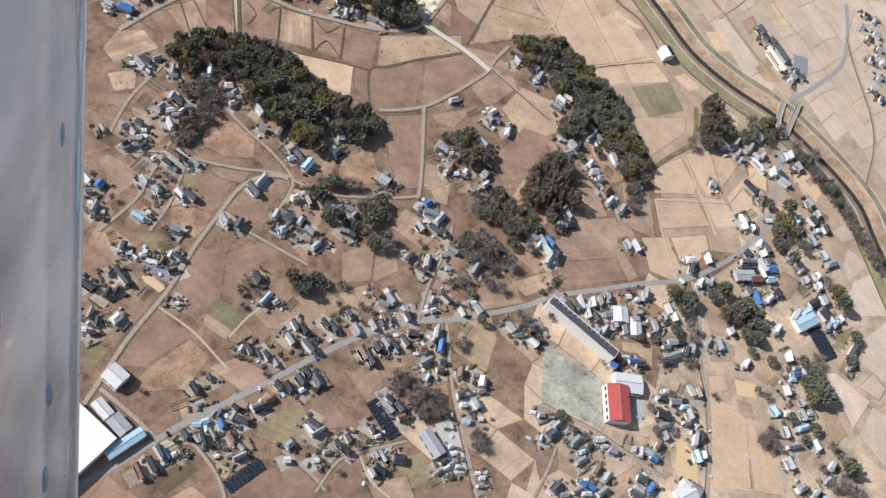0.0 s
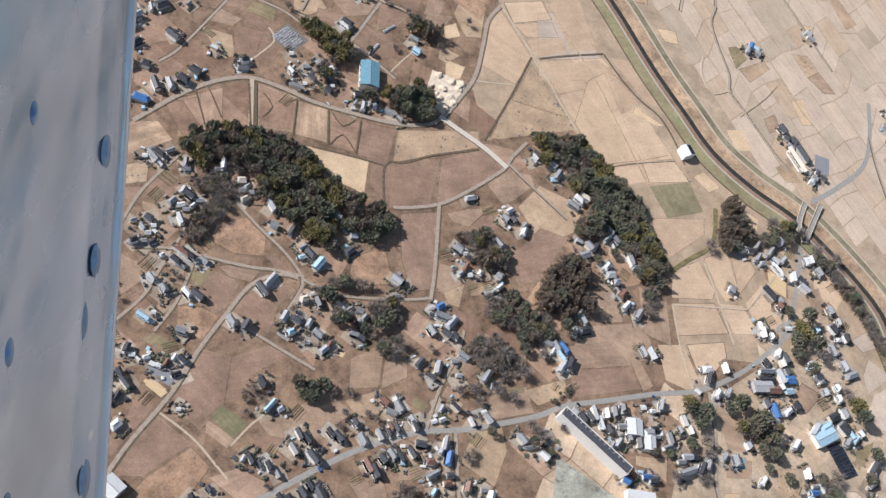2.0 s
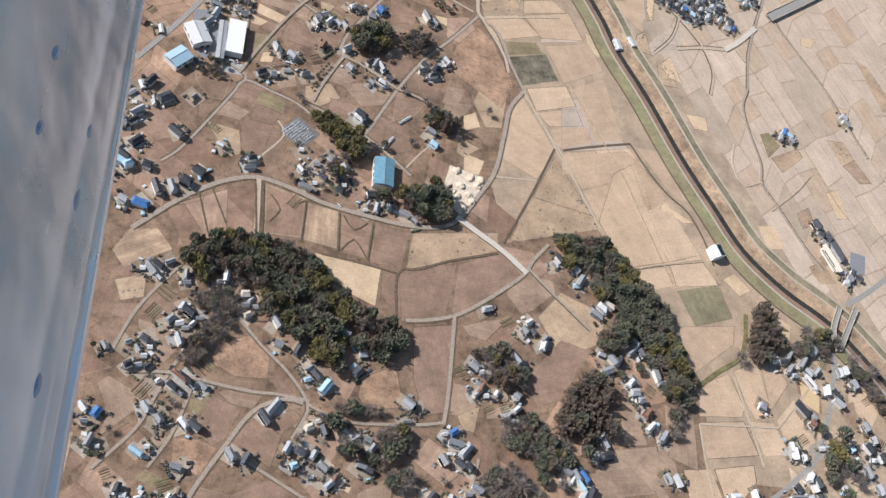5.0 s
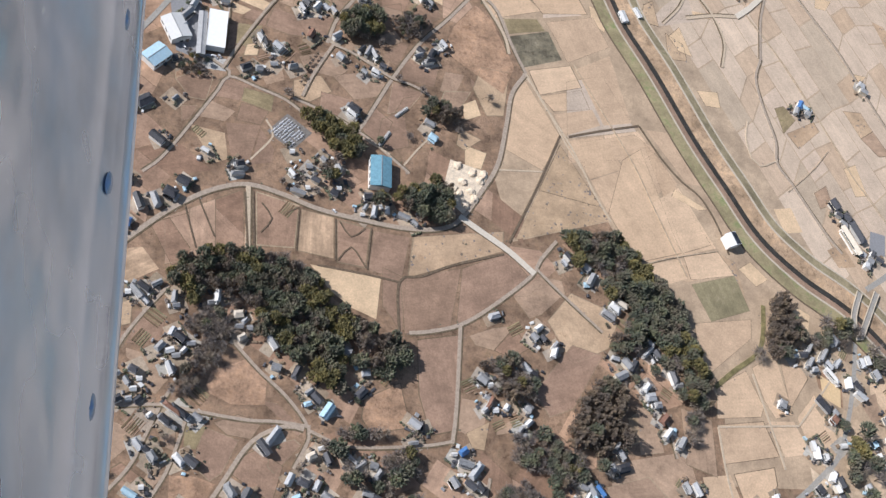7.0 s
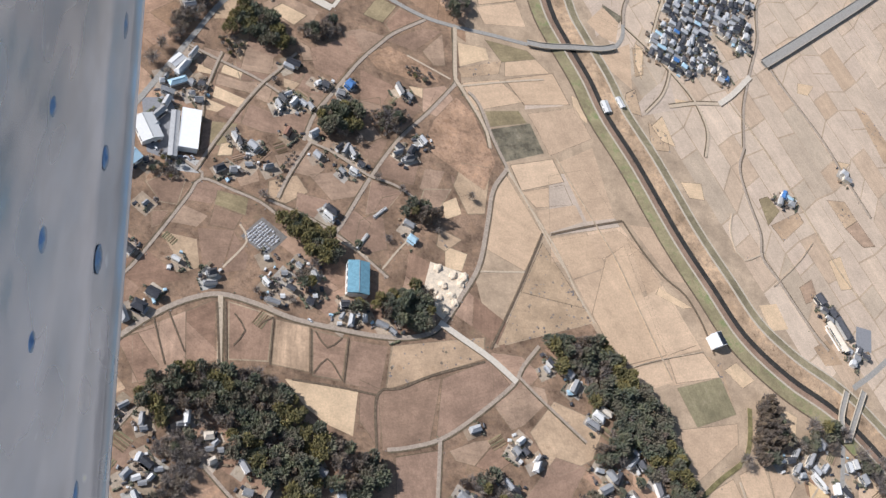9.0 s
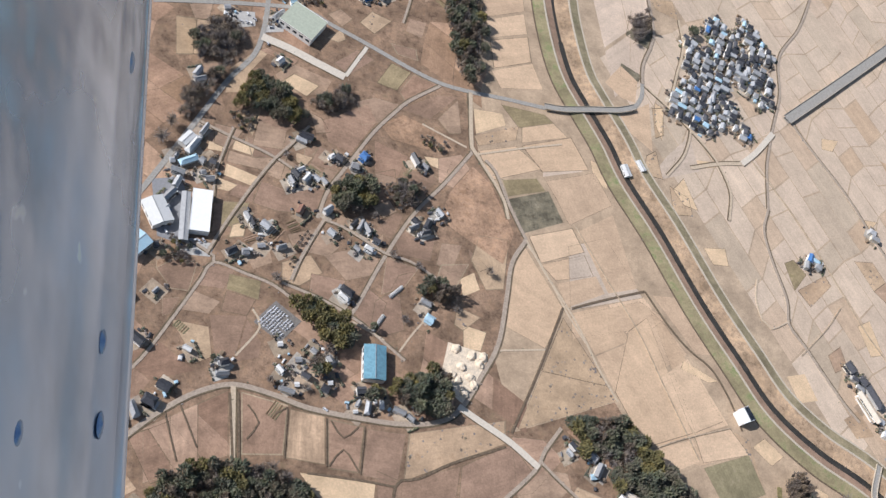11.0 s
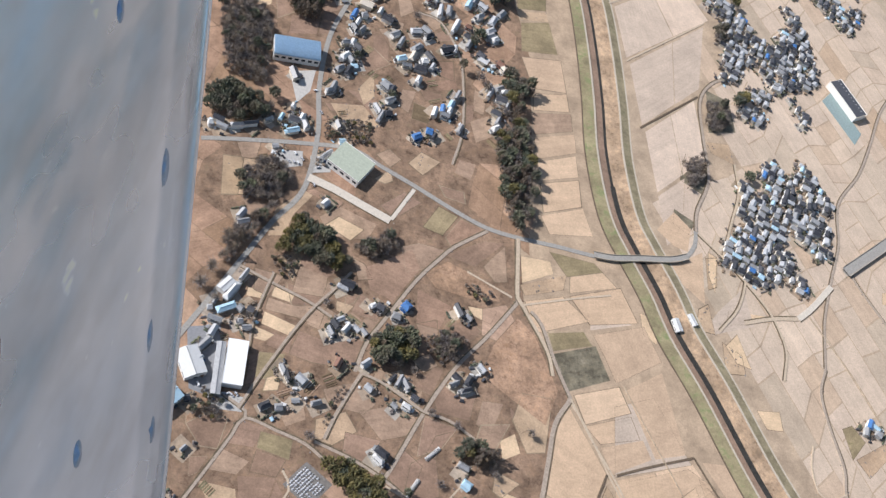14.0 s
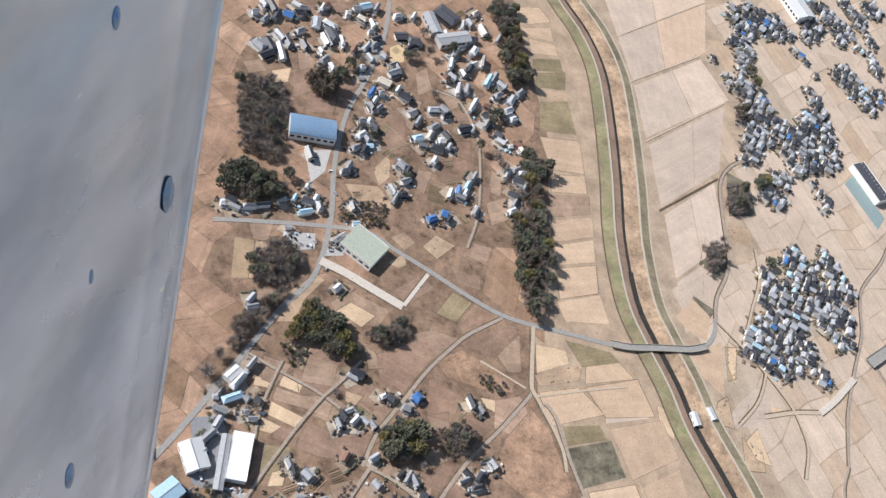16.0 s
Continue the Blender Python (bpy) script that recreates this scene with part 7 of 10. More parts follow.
houses([(2.2, 304.8, 6.9, 4.8, 67, "d"), (2.6, 321.1, 9.6, 4.9, 301, "d"), (4.9, 340.6, 9.2, 5.2, 77, "d"), (7, 315.1, 10.2, 5, 310, "g"), (9.1, 337, 4.8, 3.7, 5, "W"), (19.6, 335.4, 6.1, 4.1, 16, "w"), (23.9, 331.3, 4.9, 3.7, 342, "W"), (28.7, 329.7, 4.9, 4.1, 342, "w"), (33.8, 332.9, 6.4, 4.1, 67, "r"), (39.3, 337.6, 6.5, 4.1, 66, "w"), (41.1, 324.6, 7.5, 4, 27, "d"), (41.9, 358.4, 9.5, 5.8, 345, "s"), (44.6, 336.6, 6.8, 5.4, 320, "d"), (103.6, 324, 8.8, 6.4, 309, "d")])
houses([(109.7, 305.7, 12, 3.9, 52, "c"), (117.4, 304.8, 5.4, 5.3, 35, "w"), (136.2, 359.7, 3.4, 3, 6, "W"), (148.8, 354.8, 8.8, 5.8, 44, "w"), (153.8, 359.6, 8, 4.2, 63, "r"), (197.5, 316.7, 8, 7.1, 320, "r"), (202.2, 308.8, 8.9, 5, 342, "s"), (205.9, 319.7, 5.4, 4.5, 308, "w"), (208.4, 313.1, 10.9, 6, 303, "s"), (218.5, 303.6, 7.2, 5, 308, "w"), (226.5, 351.4, 10.7, 5.5, 52, "g"), (235, 340.9, 9.2, 4.8, 331, "g"), (236.3, 304.4, 5, 3.7, 23, "W"), (241.8, 349.1, 12.7, 6.6, 77, "s")])
houses([(242.8, 315, 7.3, 4.1, 59, "w"), (243.5, 305.7, 6, 4.2, 23, "w"), (254.9, 317.3, 10, 4.2, 314, "d"), (255.3, 354.5, 6, 3.6, 5, "S"), (259, 344.4, 5.4, 4.6, 5, "w"), (268.4, 305.4, 8.3, 3.6, 297, "w"), (278.6, 315.1, 5.2, 3.3, 23, "W"), (281.3, 307.7, 9.2, 5.9, 308, "s"), (281.8, 344.7, 12.2, 5.6, 58, "s"), (290.2, 338.7, 8.1, 5.1, 4, "d"), (351.2, 359.5, 13, 6.8, 56, "w"), (358.2, 321.5, 6.6, 6.9, 319, "w"), (365.3, 315.8, 11.4, 6.9, 301, "d"), (371.8, 317.8, 10.4, 5.2, 301, "g")])
houses([(376.7, 321.8, 12.8, 4.5, 283, "s"), (380.7, 313.2, 11.8, 4.5, 283, "w"), (387.3, 322, 8.2, 5.5, 271, "w"), (388.1, 309.6, 8.6, 7, 294, "d"), (396.3, 324.7, 10.3, 6.1, 271, "d"), (399.2, 312.3, 7.6, 6.2, 4, "s"), (403.3, 327.8, 9.4, 6.1, 271, "d"), (405.7, 302.9, 7.8, 5.7, 282, "g"), (411.2, 316.2, 13.2, 11.5, 4, "w"), (415, 300.9, 13.2, 7.8, 271, "d"), (423.2, 330.9, 5.6, 4.3, 4, "W"), (425.3, 306.7, 13.3, 10.4, 4, "s"), (430.7, 312.3, 7.8, 4.7, 4, "d"), (430.8, 328.1, 6.7, 4.3, 4, "w")])
houses([(432.3, 306.1, 5.6, 4.2, 3, "w"), (440, 333.1, 12.7, 4.7, 70, "s"), (445.9, 305.3, 11.9, 5.9, 281, "d"), (455.9, 313.9, 6.8, 4.9, 293, "s"), (461.5, 322.2, 10.9, 5.5, 287, "s"), (465.6, 314.5, 8.9, 4.9, 287, "w"), (482.6, 351.7, 6, 4.6, 319, "W"), (496.7, 348.2, 11.7, 6.1, 52, "w"), (509.5, 350.3, 10.5, 5.1, 52, "s"), (520.8, 304.5, 7.8, 6.5, 292, "s"), (543.8, 358.6, 7.5, 5.7, 4, "w"), (550.2, 344.9, 8.2, 8.2, 291, "g"), (550.3, 328.1, 12.3, 7.7, 4, "s"), (555.5, 336.9, 15.8, 9.2, 278, "b")])
houses([(558.6, 356.9, 12.5, 9.1, 4, "r"), (567.9, 337.7, 12.6, 6, 35, "w"), (569.1, 307.3, 11.9, 6.1, 49, "w"), (574.4, 358.1, 8.9, 6.9, 4, "c"), (579.4, 344.2, 8.1, 9.9, 305, "d"), (594.7, 322.7, 13.7, 7.2, 49, "w"), (605, 326.1, 18.4, 7.6, 27, "c"), (618.7, 336.7, 13, 9.2, 27, "d"), (626.5, 313.4, 11.1, 6.2, 48, "s"), (627.5, 327.6, 13.1, 13.1, 305, "d"), (629, 354.8, 8.8, 6.3, 277, "w"), (631.8, 342.2, 11.4, 8.7, 290, "s"), (632.3, 322.2, 9.1, 6.5, 304, "c"), (637, 316.9, 10.1, 5.1, 40, "c")])
houses([(644, 323, 7.1, 6.6, 304, "w"), (-24.5, 394.8, 9.2, 4.3, 310, "w"), (-22.6, 385.2, 5.3, 3.4, 7, "s"), (-17.2, 371.9, 9.6, 4.7, 71, "s"), (-16, 392.4, 8.1, 7.3, 61, "b"), (-11.7, 368.8, 3.4, 2.9, 6, "W"), (14.2, 366.9, 12, 4.8, 329, "c"), (16.8, 396.3, 9.3, 4.9, 310, "w"), (20.8, 371.5, 3.5, 3.4, 6, "W"), (22.4, 396.1, 7.4, 5, 324, "d"), (23.6, 419.4, 5, 3.9, 40, "w"), (26.2, 390.9, 9.3, 5.7, 305, "s"), (32.4, 417, 11, 6.1, 324, "d"), (36.6, 413, 9.1, 3.5, 335, "s")])
houses([(42.4, 389.7, 10.9, 5.8, 314, "w"), (51.3, 389.4, 10, 6.8, 324, "g"), (53.6, 419.7, 7.6, 4.4, 324, "s"), (77.4, 372.7, 12.6, 5.8, 304, "s"), (85.9, 369.3, 9.4, 6.6, 66, "g"), (99.4, 400.3, 12.9, 6.2, 308, "g"), (104.7, 410.1, 16.4, 5.6, 55, "w"), (117.8, 378.7, 8.9, 5.9, 65, "w"), (122.4, 366.1, 6.9, 5.9, 26, "c"), (126.8, 377.9, 10.1, 6.2, 335, "g"), (133.2, 395.6, 8, 6.1, 27, "y"), (136.8, 375.4, 8.1, 5.1, 64, "w"), (139.8, 401.9, 4.5, 3.1, 17, "W"), (144, 367.4, 9.2, 6.2, 324, "s")])
houses([(144.2, 394.1, 9.7, 6.3, 292, "g"), (162.2, 395.2, 10.4, 3.3, 318, "w"), (167.3, 390.3, 9.3, 3.5, 35, "s"), (173.1, 370.3, 8.6, 5.4, 345, "s"), (177.5, 390.1, 7, 5.6, 345, "s"), (178.9, 367.8, 6.8, 5.5, 335, "g"), (181.2, 384.6, 9.4, 5.2, 53, "s"), (205.5, 407.1, 7.4, 3.7, 7, "s"), (236.8, 380.3, 8.7, 6.8, 301, "s"), (238.1, 401.4, 4.8, 3.7, 6, "w"), (245.7, 403.1, 8.1, 6.2, 34, "b"), (246.5, 394.3, 11.8, 5.8, 346, "s"), (249.8, 379.4, 9.6, 6.9, 324, "g"), (254.8, 389.1, 15.1, 7, 51, "w")])
houses([(257.3, 377.8, 8.7, 6, 312, "d"), (261.4, 362.2, 9.4, 5.6, 331, "s"), (339.9, 380.3, 7.4, 5.2, 335, "s"), (343.3, 373.1, 8.3, 3.6, 56, "w"), (347.2, 378.1, 12.8, 6.6, 301, "s"), (350.5, 370.6, 10.6, 4.8, 305, "c"), (354.7, 377, 11.5, 5.4, 305, "b"), (358.5, 362.8, 14.1, 7.9, 64, "d"), (368.8, 396.2, 6.3, 5.6, 298, "s"), (372.5, 411.3, 8.9, 4.2, 56, "s"), (376, 405.2, 9.1, 5.7, 298, "s"), (377, 395.5, 11.9, 7.5, 15, "d"), (428.7, 414.8, 12.8, 6.7, 54, "s"), (431.3, 381.9, 10.2, 5.1, 293, "s")])
houses([(439.7, 381, 11.3, 5.8, 293, "w"), (491.7, 371.4, 12, 7.9, 5, "w"), (492.8, 363, 12.3, 4.9, 69, "d"), (513.1, 374.4, 9.7, 5.8, 279, "w"), (551.4, 374.8, 7.6, 5.2, 5, "s"), (551.9, 366.7, 18.8, 8, 5, "d"), (555.2, 385.6, 8.3, 7.2, 305, "d"), (558.9, 375.4, 7.6, 5.2, 5, "s"), (562.2, 414.3, 10.5, 6, 272, "w"), (569.2, 362.3, 6.2, 6.3, 291, "w"), (569.5, 410.8, 7.9, 5.5, 278, "s"), (570.5, 372.3, 13.6, 7.8, 291, "w"), (573.1, 394.9, 11.1, 5.5, 58, "w"), (575.2, 385.6, 7.4, 6.4, 291, "w")])
houses([(579.3, 370.1, 12.8, 9.3, 5, "b"), (579.4, 377.7, 7.4, 7.1, 291, "d"), (579.6, 390.7, 9.6, 7.2, 291, "d"), (589.9, 419.6, 6.6, 4.3, 6, "W"), (607.6, 386.1, 8.5, 7.3, 290, "w"), (612.2, 374.6, 12.7, 8.8, 290, "s"), (616.8, 361.4, 7.3, 7.3, 290, "w"), (624.8, 413.1, 6.6, 6.1, 290, "w"), (630.1, 365.4, 8.4, 6.6, 290, "w"), (636.9, 405, 13.1, 6.8, 290, "s"), (645.5, 416.3, 6.9, 4.9, 6, "w"), (645.6, 389.4, 10.8, 8.3, 289, "w"), (650.8, 380.2, 14.9, 7.6, 21, "s"), (655.7, 419.2, 10, 7.8, 289, "d")])
houses([(-17.4, 442.2, 7.1, 4.9, 305, "s"), (-1.9, 447.2, 5.8, 4.5, 31, "s"), (1.5, 427.8, 7.3, 6.2, 30, "d"), (5.7, 442.2, 7.1, 3.8, 304, "s"), (7.5, 428.2, 4.8, 4.1, 8, "w"), (9, 451.2, 7.6, 6.4, 335, "g"), (10, 437.3, 4.9, 4.6, 8, "w"), (12.7, 428.9, 6.7, 5.2, 41, "d"), (13.6, 445, 4.1, 3.7, 8, "W"), (25.2, 468.9, 8.2, 6.2, 51, "s"), (31.8, 466.5, 6.8, 5.2, 20, "w"), (32.9, 479.9, 6.7, 5.2, 70, "w"), (33.4, 452.8, 10.1, 5.1, 294, "w"), (34.6, 426.4, 16.9, 4.4, 326, "r")])
houses([(36.6, 463.1, 5.9, 3.8, 9, "S"), (38.1, 475.8, 8.8, 6.6, 324, "d"), (41.2, 466.5, 5.5, 4.4, 51, "w"), (42.2, 421.9, 16.9, 5.3, 326, "d"), (46.1, 472.6, 6, 4.4, 9, "w"), (81.3, 479, 6.4, 5.7, 30, "y"), (103.8, 477, 11.2, 6.2, 302, "s"), (106.3, 459, 7, 5.9, 346, "s"), (121.2, 456.3, 11.9, 5.3, 66, "g"), (129.1, 433.2, 7.2, 4.2, 18, "c"), (130.9, 442.1, 7.6, 4.5, 38, "s"), (136.1, 437.5, 9.8, 6.7, 313, "g"), (143.7, 427.9, 12.5, 7.9, 56, "c"), (157.9, 475, 7.3, 7.3, 335, "s")])
houses([(169, 443.3, 9.9, 7.2, 46, "g"), (172.4, 458.5, 6.6, 6.9, 8, "w"), (208.8, 422.7, 9.8, 7.1, 324, "w"), (214.8, 421, 7.7, 4.2, 90, "d"), (264.4, 460, 9.3, 8.8, 323, "s"), (265.6, 437, 7.5, 4.1, 43, "w"), (267.4, 446.2, 7.4, 4.3, 335, "s"), (269.2, 441.4, 11.8, 4.2, 60, "r"), (270.8, 455.7, 5.1, 5, 8, "w"), (273.5, 436.5, 5, 4.4, 7, "W"), (283, 439.1, 6.5, 5.1, 60, "w"), (293, 421.5, 6.5, 4.1, 51, "s"), (298.3, 426.6, 7.6, 5.5, 42, "w"), (300, 439.2, 7.4, 7.7, 323, "s")])
houses([(301.4, 471.2, 10.4, 5.2, 311, "w"), (307.3, 466.8, 7.6, 5.7, 335, "d"), (385.3, 470.3, 13.1, 7.9, 25, "s"), (397.2, 478.9, 13.5, 6.9, 57, "d"), (405, 461.2, 11.1, 5.8, 48, "w"), (409.5, 453.8, 9, 8.4, 7, "w"), (414.2, 448.1, 7.8, 6.2, 7, "s"), (421.5, 437, 10.9, 6.6, 47, "r"), (421.9, 424.2, 12, 5.6, 47, "w"), (433.1, 472.8, 15.2, 7.3, 284, "g"), (436.5, 465.2, 8.1, 5.3, 7, "s"), (536.1, 454.7, 8.3, 9, 335, "s"), (560.2, 421, 8.9, 5.8, 281, "w"), (579, 458.2, 17.7, 9.2, 311, "d")])
houses([(586.6, 443.7, 7.8, 8.4, 308, "r"), (589.6, 451.1, 5.9, 6.4, 308, "s"), (611.7, 477.8, 10.2, 6.5, 267, "w"), (616.6, 424.2, 5.8, 6.3, 293, "s"), (617.5, 468.3, 11.2, 6.5, 322, "w"), (617.9, 475.1, 12, 7.4, 307, "d"), (623.2, 423.9, 5.8, 6.3, 293, "c"), (643.3, 427.3, 11.9, 9.5, 304, "d"), (644.3, 446.3, 9.9, 8.7, 292, "s"), (651.1, 434.4, 8.2, 6.3, 278, "s"), (0.7, 507.8, 4.2, 4, 10, "W"), (6.5, 508, 12, 4.6, 313, "s"), (11.6, 512.5, 10.8, 5.8, 324, "d"), (11.9, 502.9, 9.2, 3.7, 313, "w")])
houses([(19.9, 515.5, 8.1, 4.4, 33, "s"), (32.6, 506.4, 10.1, 4.3, 88, "s"), (34.6, 500.1, 6.1, 4.5, 10, "s"), (58.3, 504.1, 5.3, 4.5, 10, "s"), (62.4, 508.4, 11.3, 5.3, 86, "w"), (78.1, 497.2, 7.2, 7.1, 9, "y"), (78.8, 488.1, 6.2, 4.5, 9, "s"), (82.9, 492.9, 5.9, 4.6, 50, "w"), (86.7, 487.6, 4.5, 4, 9, "S"), (277.7, 512.6, 9.8, 6.3, 19, "w"), (310.8, 497.5, 7.7, 7.1, 311, "s"), (315, 505.2, 8.3, 5.9, 36, "w"), (318.1, 497.5, 5.8, 6, 310, "g"), (327.4, 486.5, 11.6, 5.4, 68, "w")])
houses([(328.3, 492, 8.4, 4.3, 51, "s"), (379.9, 522.3, 13, 6.4, 329, "s"), (381.5, 484.9, 7.2, 4.7, 347, "w"), (386.1, 528.4, 12, 7.8, 322, "w"), (391, 481.8, 9.7, 8.7, 310, "s"), (392.4, 533.9, 13.2, 6.5, 329, "y"), (411.6, 491.8, 12.8, 4.4, 41, "w"), (415.5, 500.6, 7.9, 5.8, 309, "s"), (419.7, 490.2, 9, 7.6, 296, "g"), (557.9, 500.6, 6.4, 4.6, 8, "w"), (566.2, 501.7, 9, 6.9, 8, "g"), (572.5, 493.9, 12.7, 5.2, 52, "s"), (574.3, 507.4, 10, 4.2, 52, "s"), (576.9, 488.7, 6.4, 5.7, 7, "w")])
houses([(588, 501.7, 15.8, 5.2, 52, "s"), (593.6, 493.8, 9.1, 5.9, 307, "w"), (596.3, 483.8, 20.1, 4.4, 308, "w"), (603, 496.2, 10.3, 5.1, 44, "w"), (603.3, 518.5, 12.4, 10.6, 307, "s"), (628.4, 498.3, 9.8, 6.4, 278, "w"), (636.7, 500.6, 8.7, 6.5, 278, "s"), (642.8, 487.4, 10.3, 9, 292, "s"), (171.3, 589.3, 3.6, 2.8, 6, "W"), (173.2, 596.1, 5.9, 3.9, 63, "s"), (180.8, 593.1, 10.7, 5.3, 80, "w"), (191.7, 596.3, 6.8, 3.7, 89, "W"), (205, 592.3, 10.6, 5, 339, "s"), (214.9, 586.1, 7.9, 4.5, 322, "s")])
houses([(344.7, 566.7, 7.3, 3.9, 309, "w"), (347.8, 571.9, 8.2, 5, 309, "d"), (363.1, 548.4, 5.8, 4.6, 9, "C"), (364.3, 563.1, 8.2, 7.9, 309, "s"), (367.9, 553.2, 14.4, 7.1, 59, "s"), (46.7, 629.9, 7.4, 4.7, 333, "w"), (72.5, 612.9, 10.8, 4.2, 7, "s"), (72.9, 621, 8.5, 6.5, 18, "d"), (114, 639.1, 4, 3.9, 8, "W"), (114.3, 618, 7.9, 4.7, 311, "w"), (119, 602.9, 12.7, 4.8, 344, "s"), (127, 608.2, 3.9, 3.8, 7, "W"), (127.9, 627.6, 5.3, 4.4, 7, "S"), (133.1, 615.5, 7.7, 5.9, 333, "g")])
houses([(139.5, 635.8, 6.2, 4.5, 322, "s"), (148.7, 606.3, 6.9, 6.9, 153, "d"), (151.6, 629, 8.2, 5.8, 300, "s"), (152.1, 611.1, 4, 3.8, 7, "W"), (175.5, 605.9, 7.3, 6.7, 6, "g"), (18.9, 710.8, 5.1, 6.1, 10, "d"), (21.8, 673.3, 6.5, 3.9, 52, "s"), (74.5, 712.7, 9.5, 6.8, 32, "d"), (85.1, 713, 6.3, 6.8, 10, "s"), (163, 680.8, 11.9, 4.8, 322, "w"), (164.4, 687.8, 13.7, 7.6, 328, "d"), (230.8, 684.5, 10.3, 5.7, 334, "s"), (232.7, 669.8, 8.4, 7.9, 328, "c"), (21, 738.5, 15.2, 4.4, 58, "w")])
houses([(25.5, 754.5, 12.3, 6.4, 53, "s"), (29.9, 766.3, 9.9, 6.1, 70, "w"), (30.1, 776.4, 11.3, 5.6, 346, "s"), (49.1, 778.7, 5.5, 5, 12, "s"), (55.2, 774.3, 7.3, 4.9, 12, "s"), (85.7, 744.3, 9.9, 5, 300, "s"), (89.5, 738.5, 10.2, 4.3, 290, "d"), (97.3, 720.2, 6.4, 4.2, 10, "S"), (99.6, 737, 8.3, 7.6, 322, "w"), (112.9, 720.4, 8.6, 4.6, 21, "s"), (128, 755.1, 10.4, 6.4, 67, "r"), (150, 758.1, 8.8, 5.9, 41, "w"), (153.4, 738.5, 7.5, 6.8, 322, "w"), (171.8, 748, 8, 4.8, 49, "d")])
houses([(174.1, 726.1, 6.6, 5.1, 322, "s"), (177.6, 747.4, 13, 4.7, 65, "s"), (182.5, 744.3, 11.1, 5.5, 298, "s"), (183.8, 726.1, 9.3, 5.2, 334, "w"), (190.2, 733.9, 6.6, 5.3, 334, "g"), (223.1, 751.6, 10.1, 4.7, 30, "s"), (224.4, 758.7, 7.8, 7.3, 322, "d"), (231.7, 747.4, 12, 4.9, 20, "g"), (235.6, 756.1, 12.4, 6.8, 63, "d"), (246.5, 768.6, 8.1, 5.5, 309, "w"), (23.1, 787.2, 4.5, 5.5, 12, "w"), (27.2, 792.7, 6.8, 4, 71, "s"), (37.3, 788.6, 16.3, 7.3, 30, "c"), (40.9, 803.7, 21.3, 6.4, 61, "w")])
houses([(47.7, 818.6, 11.5, 4.2, 63, "w"), (48.5, 789.9, 5.6, 6.6, 322, "s"), (56.2, 789.8, 6.3, 6.8, 334, "g"), (119.9, 780.8, 9.2, 5.3, 299, "s"), (123.1, 788.4, 8.9, 6.7, 310, "d"), (126.9, 793.8, 7.5, 4.7, 33, "w"), (127.8, 823.1, 10.4, 5, 341, "w"), (129.7, 829.6, 12.4, 8.8, 348, "d"), (132.8, 786.3, 10.5, 5.3, 55, "w"), (141, 788, 6.7, 5.3, 322, "w"), (146.9, 785.7, 7.9, 5.2, 310, "s"), (153.1, 810.6, 6.7, 5.3, 33, "w"), (159.6, 809.6, 7.7, 7.5, 334, "g"), (173.1, 803.5, 7.7, 7.5, 347, "s")])
houses([(181.3, 813.6, 8.9, 10, 321, "b"), (227.5, 819.1, 11.9, 6, 297, "d"), (235.7, 813.5, 7, 5.2, 321, "s"), (39.8, 874.5, 10.2, 6.4, 63, "w"), (41.6, 868.1, 10.1, 6, 24, "s"), (60.6, 951.2, 5.8, 4.6, 15, "S"), (102.3, 948, 9.2, 5, 54, "s"), (106.8, 953.3, 7.9, 4.6, 45, "w"), (108.2, 900.9, 8.7, 6.7, 53, "w"), (111, 945.5, 9.5, 3.9, 70, "w"), (4.1, 960.6, 5.6, 6.9, 15, "w"), (10.2, 967, 10.3, 7, 344, "d"), (13.6, 960.2, 10.3, 4.6, 344, "w"), (25, 963.3, 14.3, 4.6, 15, "s")])
houses([(36.4, 968.2, 14.7, 4.6, 21, "g"), (52.4, 976.7, 9.6, 4.3, 37, "s"), (62.5, 982.6, 8.5, 4.4, 73, "c"), (72.3, 997.7, 6.2, 4.9, 73, "w"), (72.8, 970.2, 13.4, 6.8, 26, "c"), (74, 982.7, 9.7, 8.6, 351, "g"), (81.1, 986.4, 11.1, 5.9, 72, "w"), (84.3, 979.3, 11.2, 6.4, 294, "s"), (114, 987.4, 9.1, 6.6, 293, "g"), (116.7, 966.7, 6.1, 5.8, 15, "c"), (148.5, 1015.9, 12.3, 5.4, 302, "s"), (151.7, 1007.1, 15.8, 4.6, 70, "s"), (159.4, 1012.4, 7.7, 7.4, 15, "d"), (187.1, 992.5, 10.8, 7.8, 35, "b")])
houses([(199.1, 1002.1, 7.3, 9.3, 351, "b"), (203.1, 996.8, 9.3, 5.1, 68, "d"), (230.3, 1010.4, 12.4, 5.2, 67, "s"), (69.8, 1035.5, 15.5, 8.8, 293, "g"), (104.1, 1024, 11.1, 5.4, 27, "s"), (106.7, 1030, 11.9, 6.1, 72, "s"), (110.1, 1052.9, 10.8, 5.9, 38, "s"), (114.2, 1069.1, 14.1, 6.8, 48, "w"), (116.2, 1078.1, 6.7, 6, 17, "d"), (119.1, 1053.6, 12.3, 7.2, 71, "d"), (120.8, 1067.7, 7.8, 6.5, 313, "s"), (124.4, 1061, 6.6, 5.9, 17, "C"), (125.6, 1076.1, 7.8, 6, 17, "d"), (156, 1044.3, 11.7, 10.8, 325, "s")])
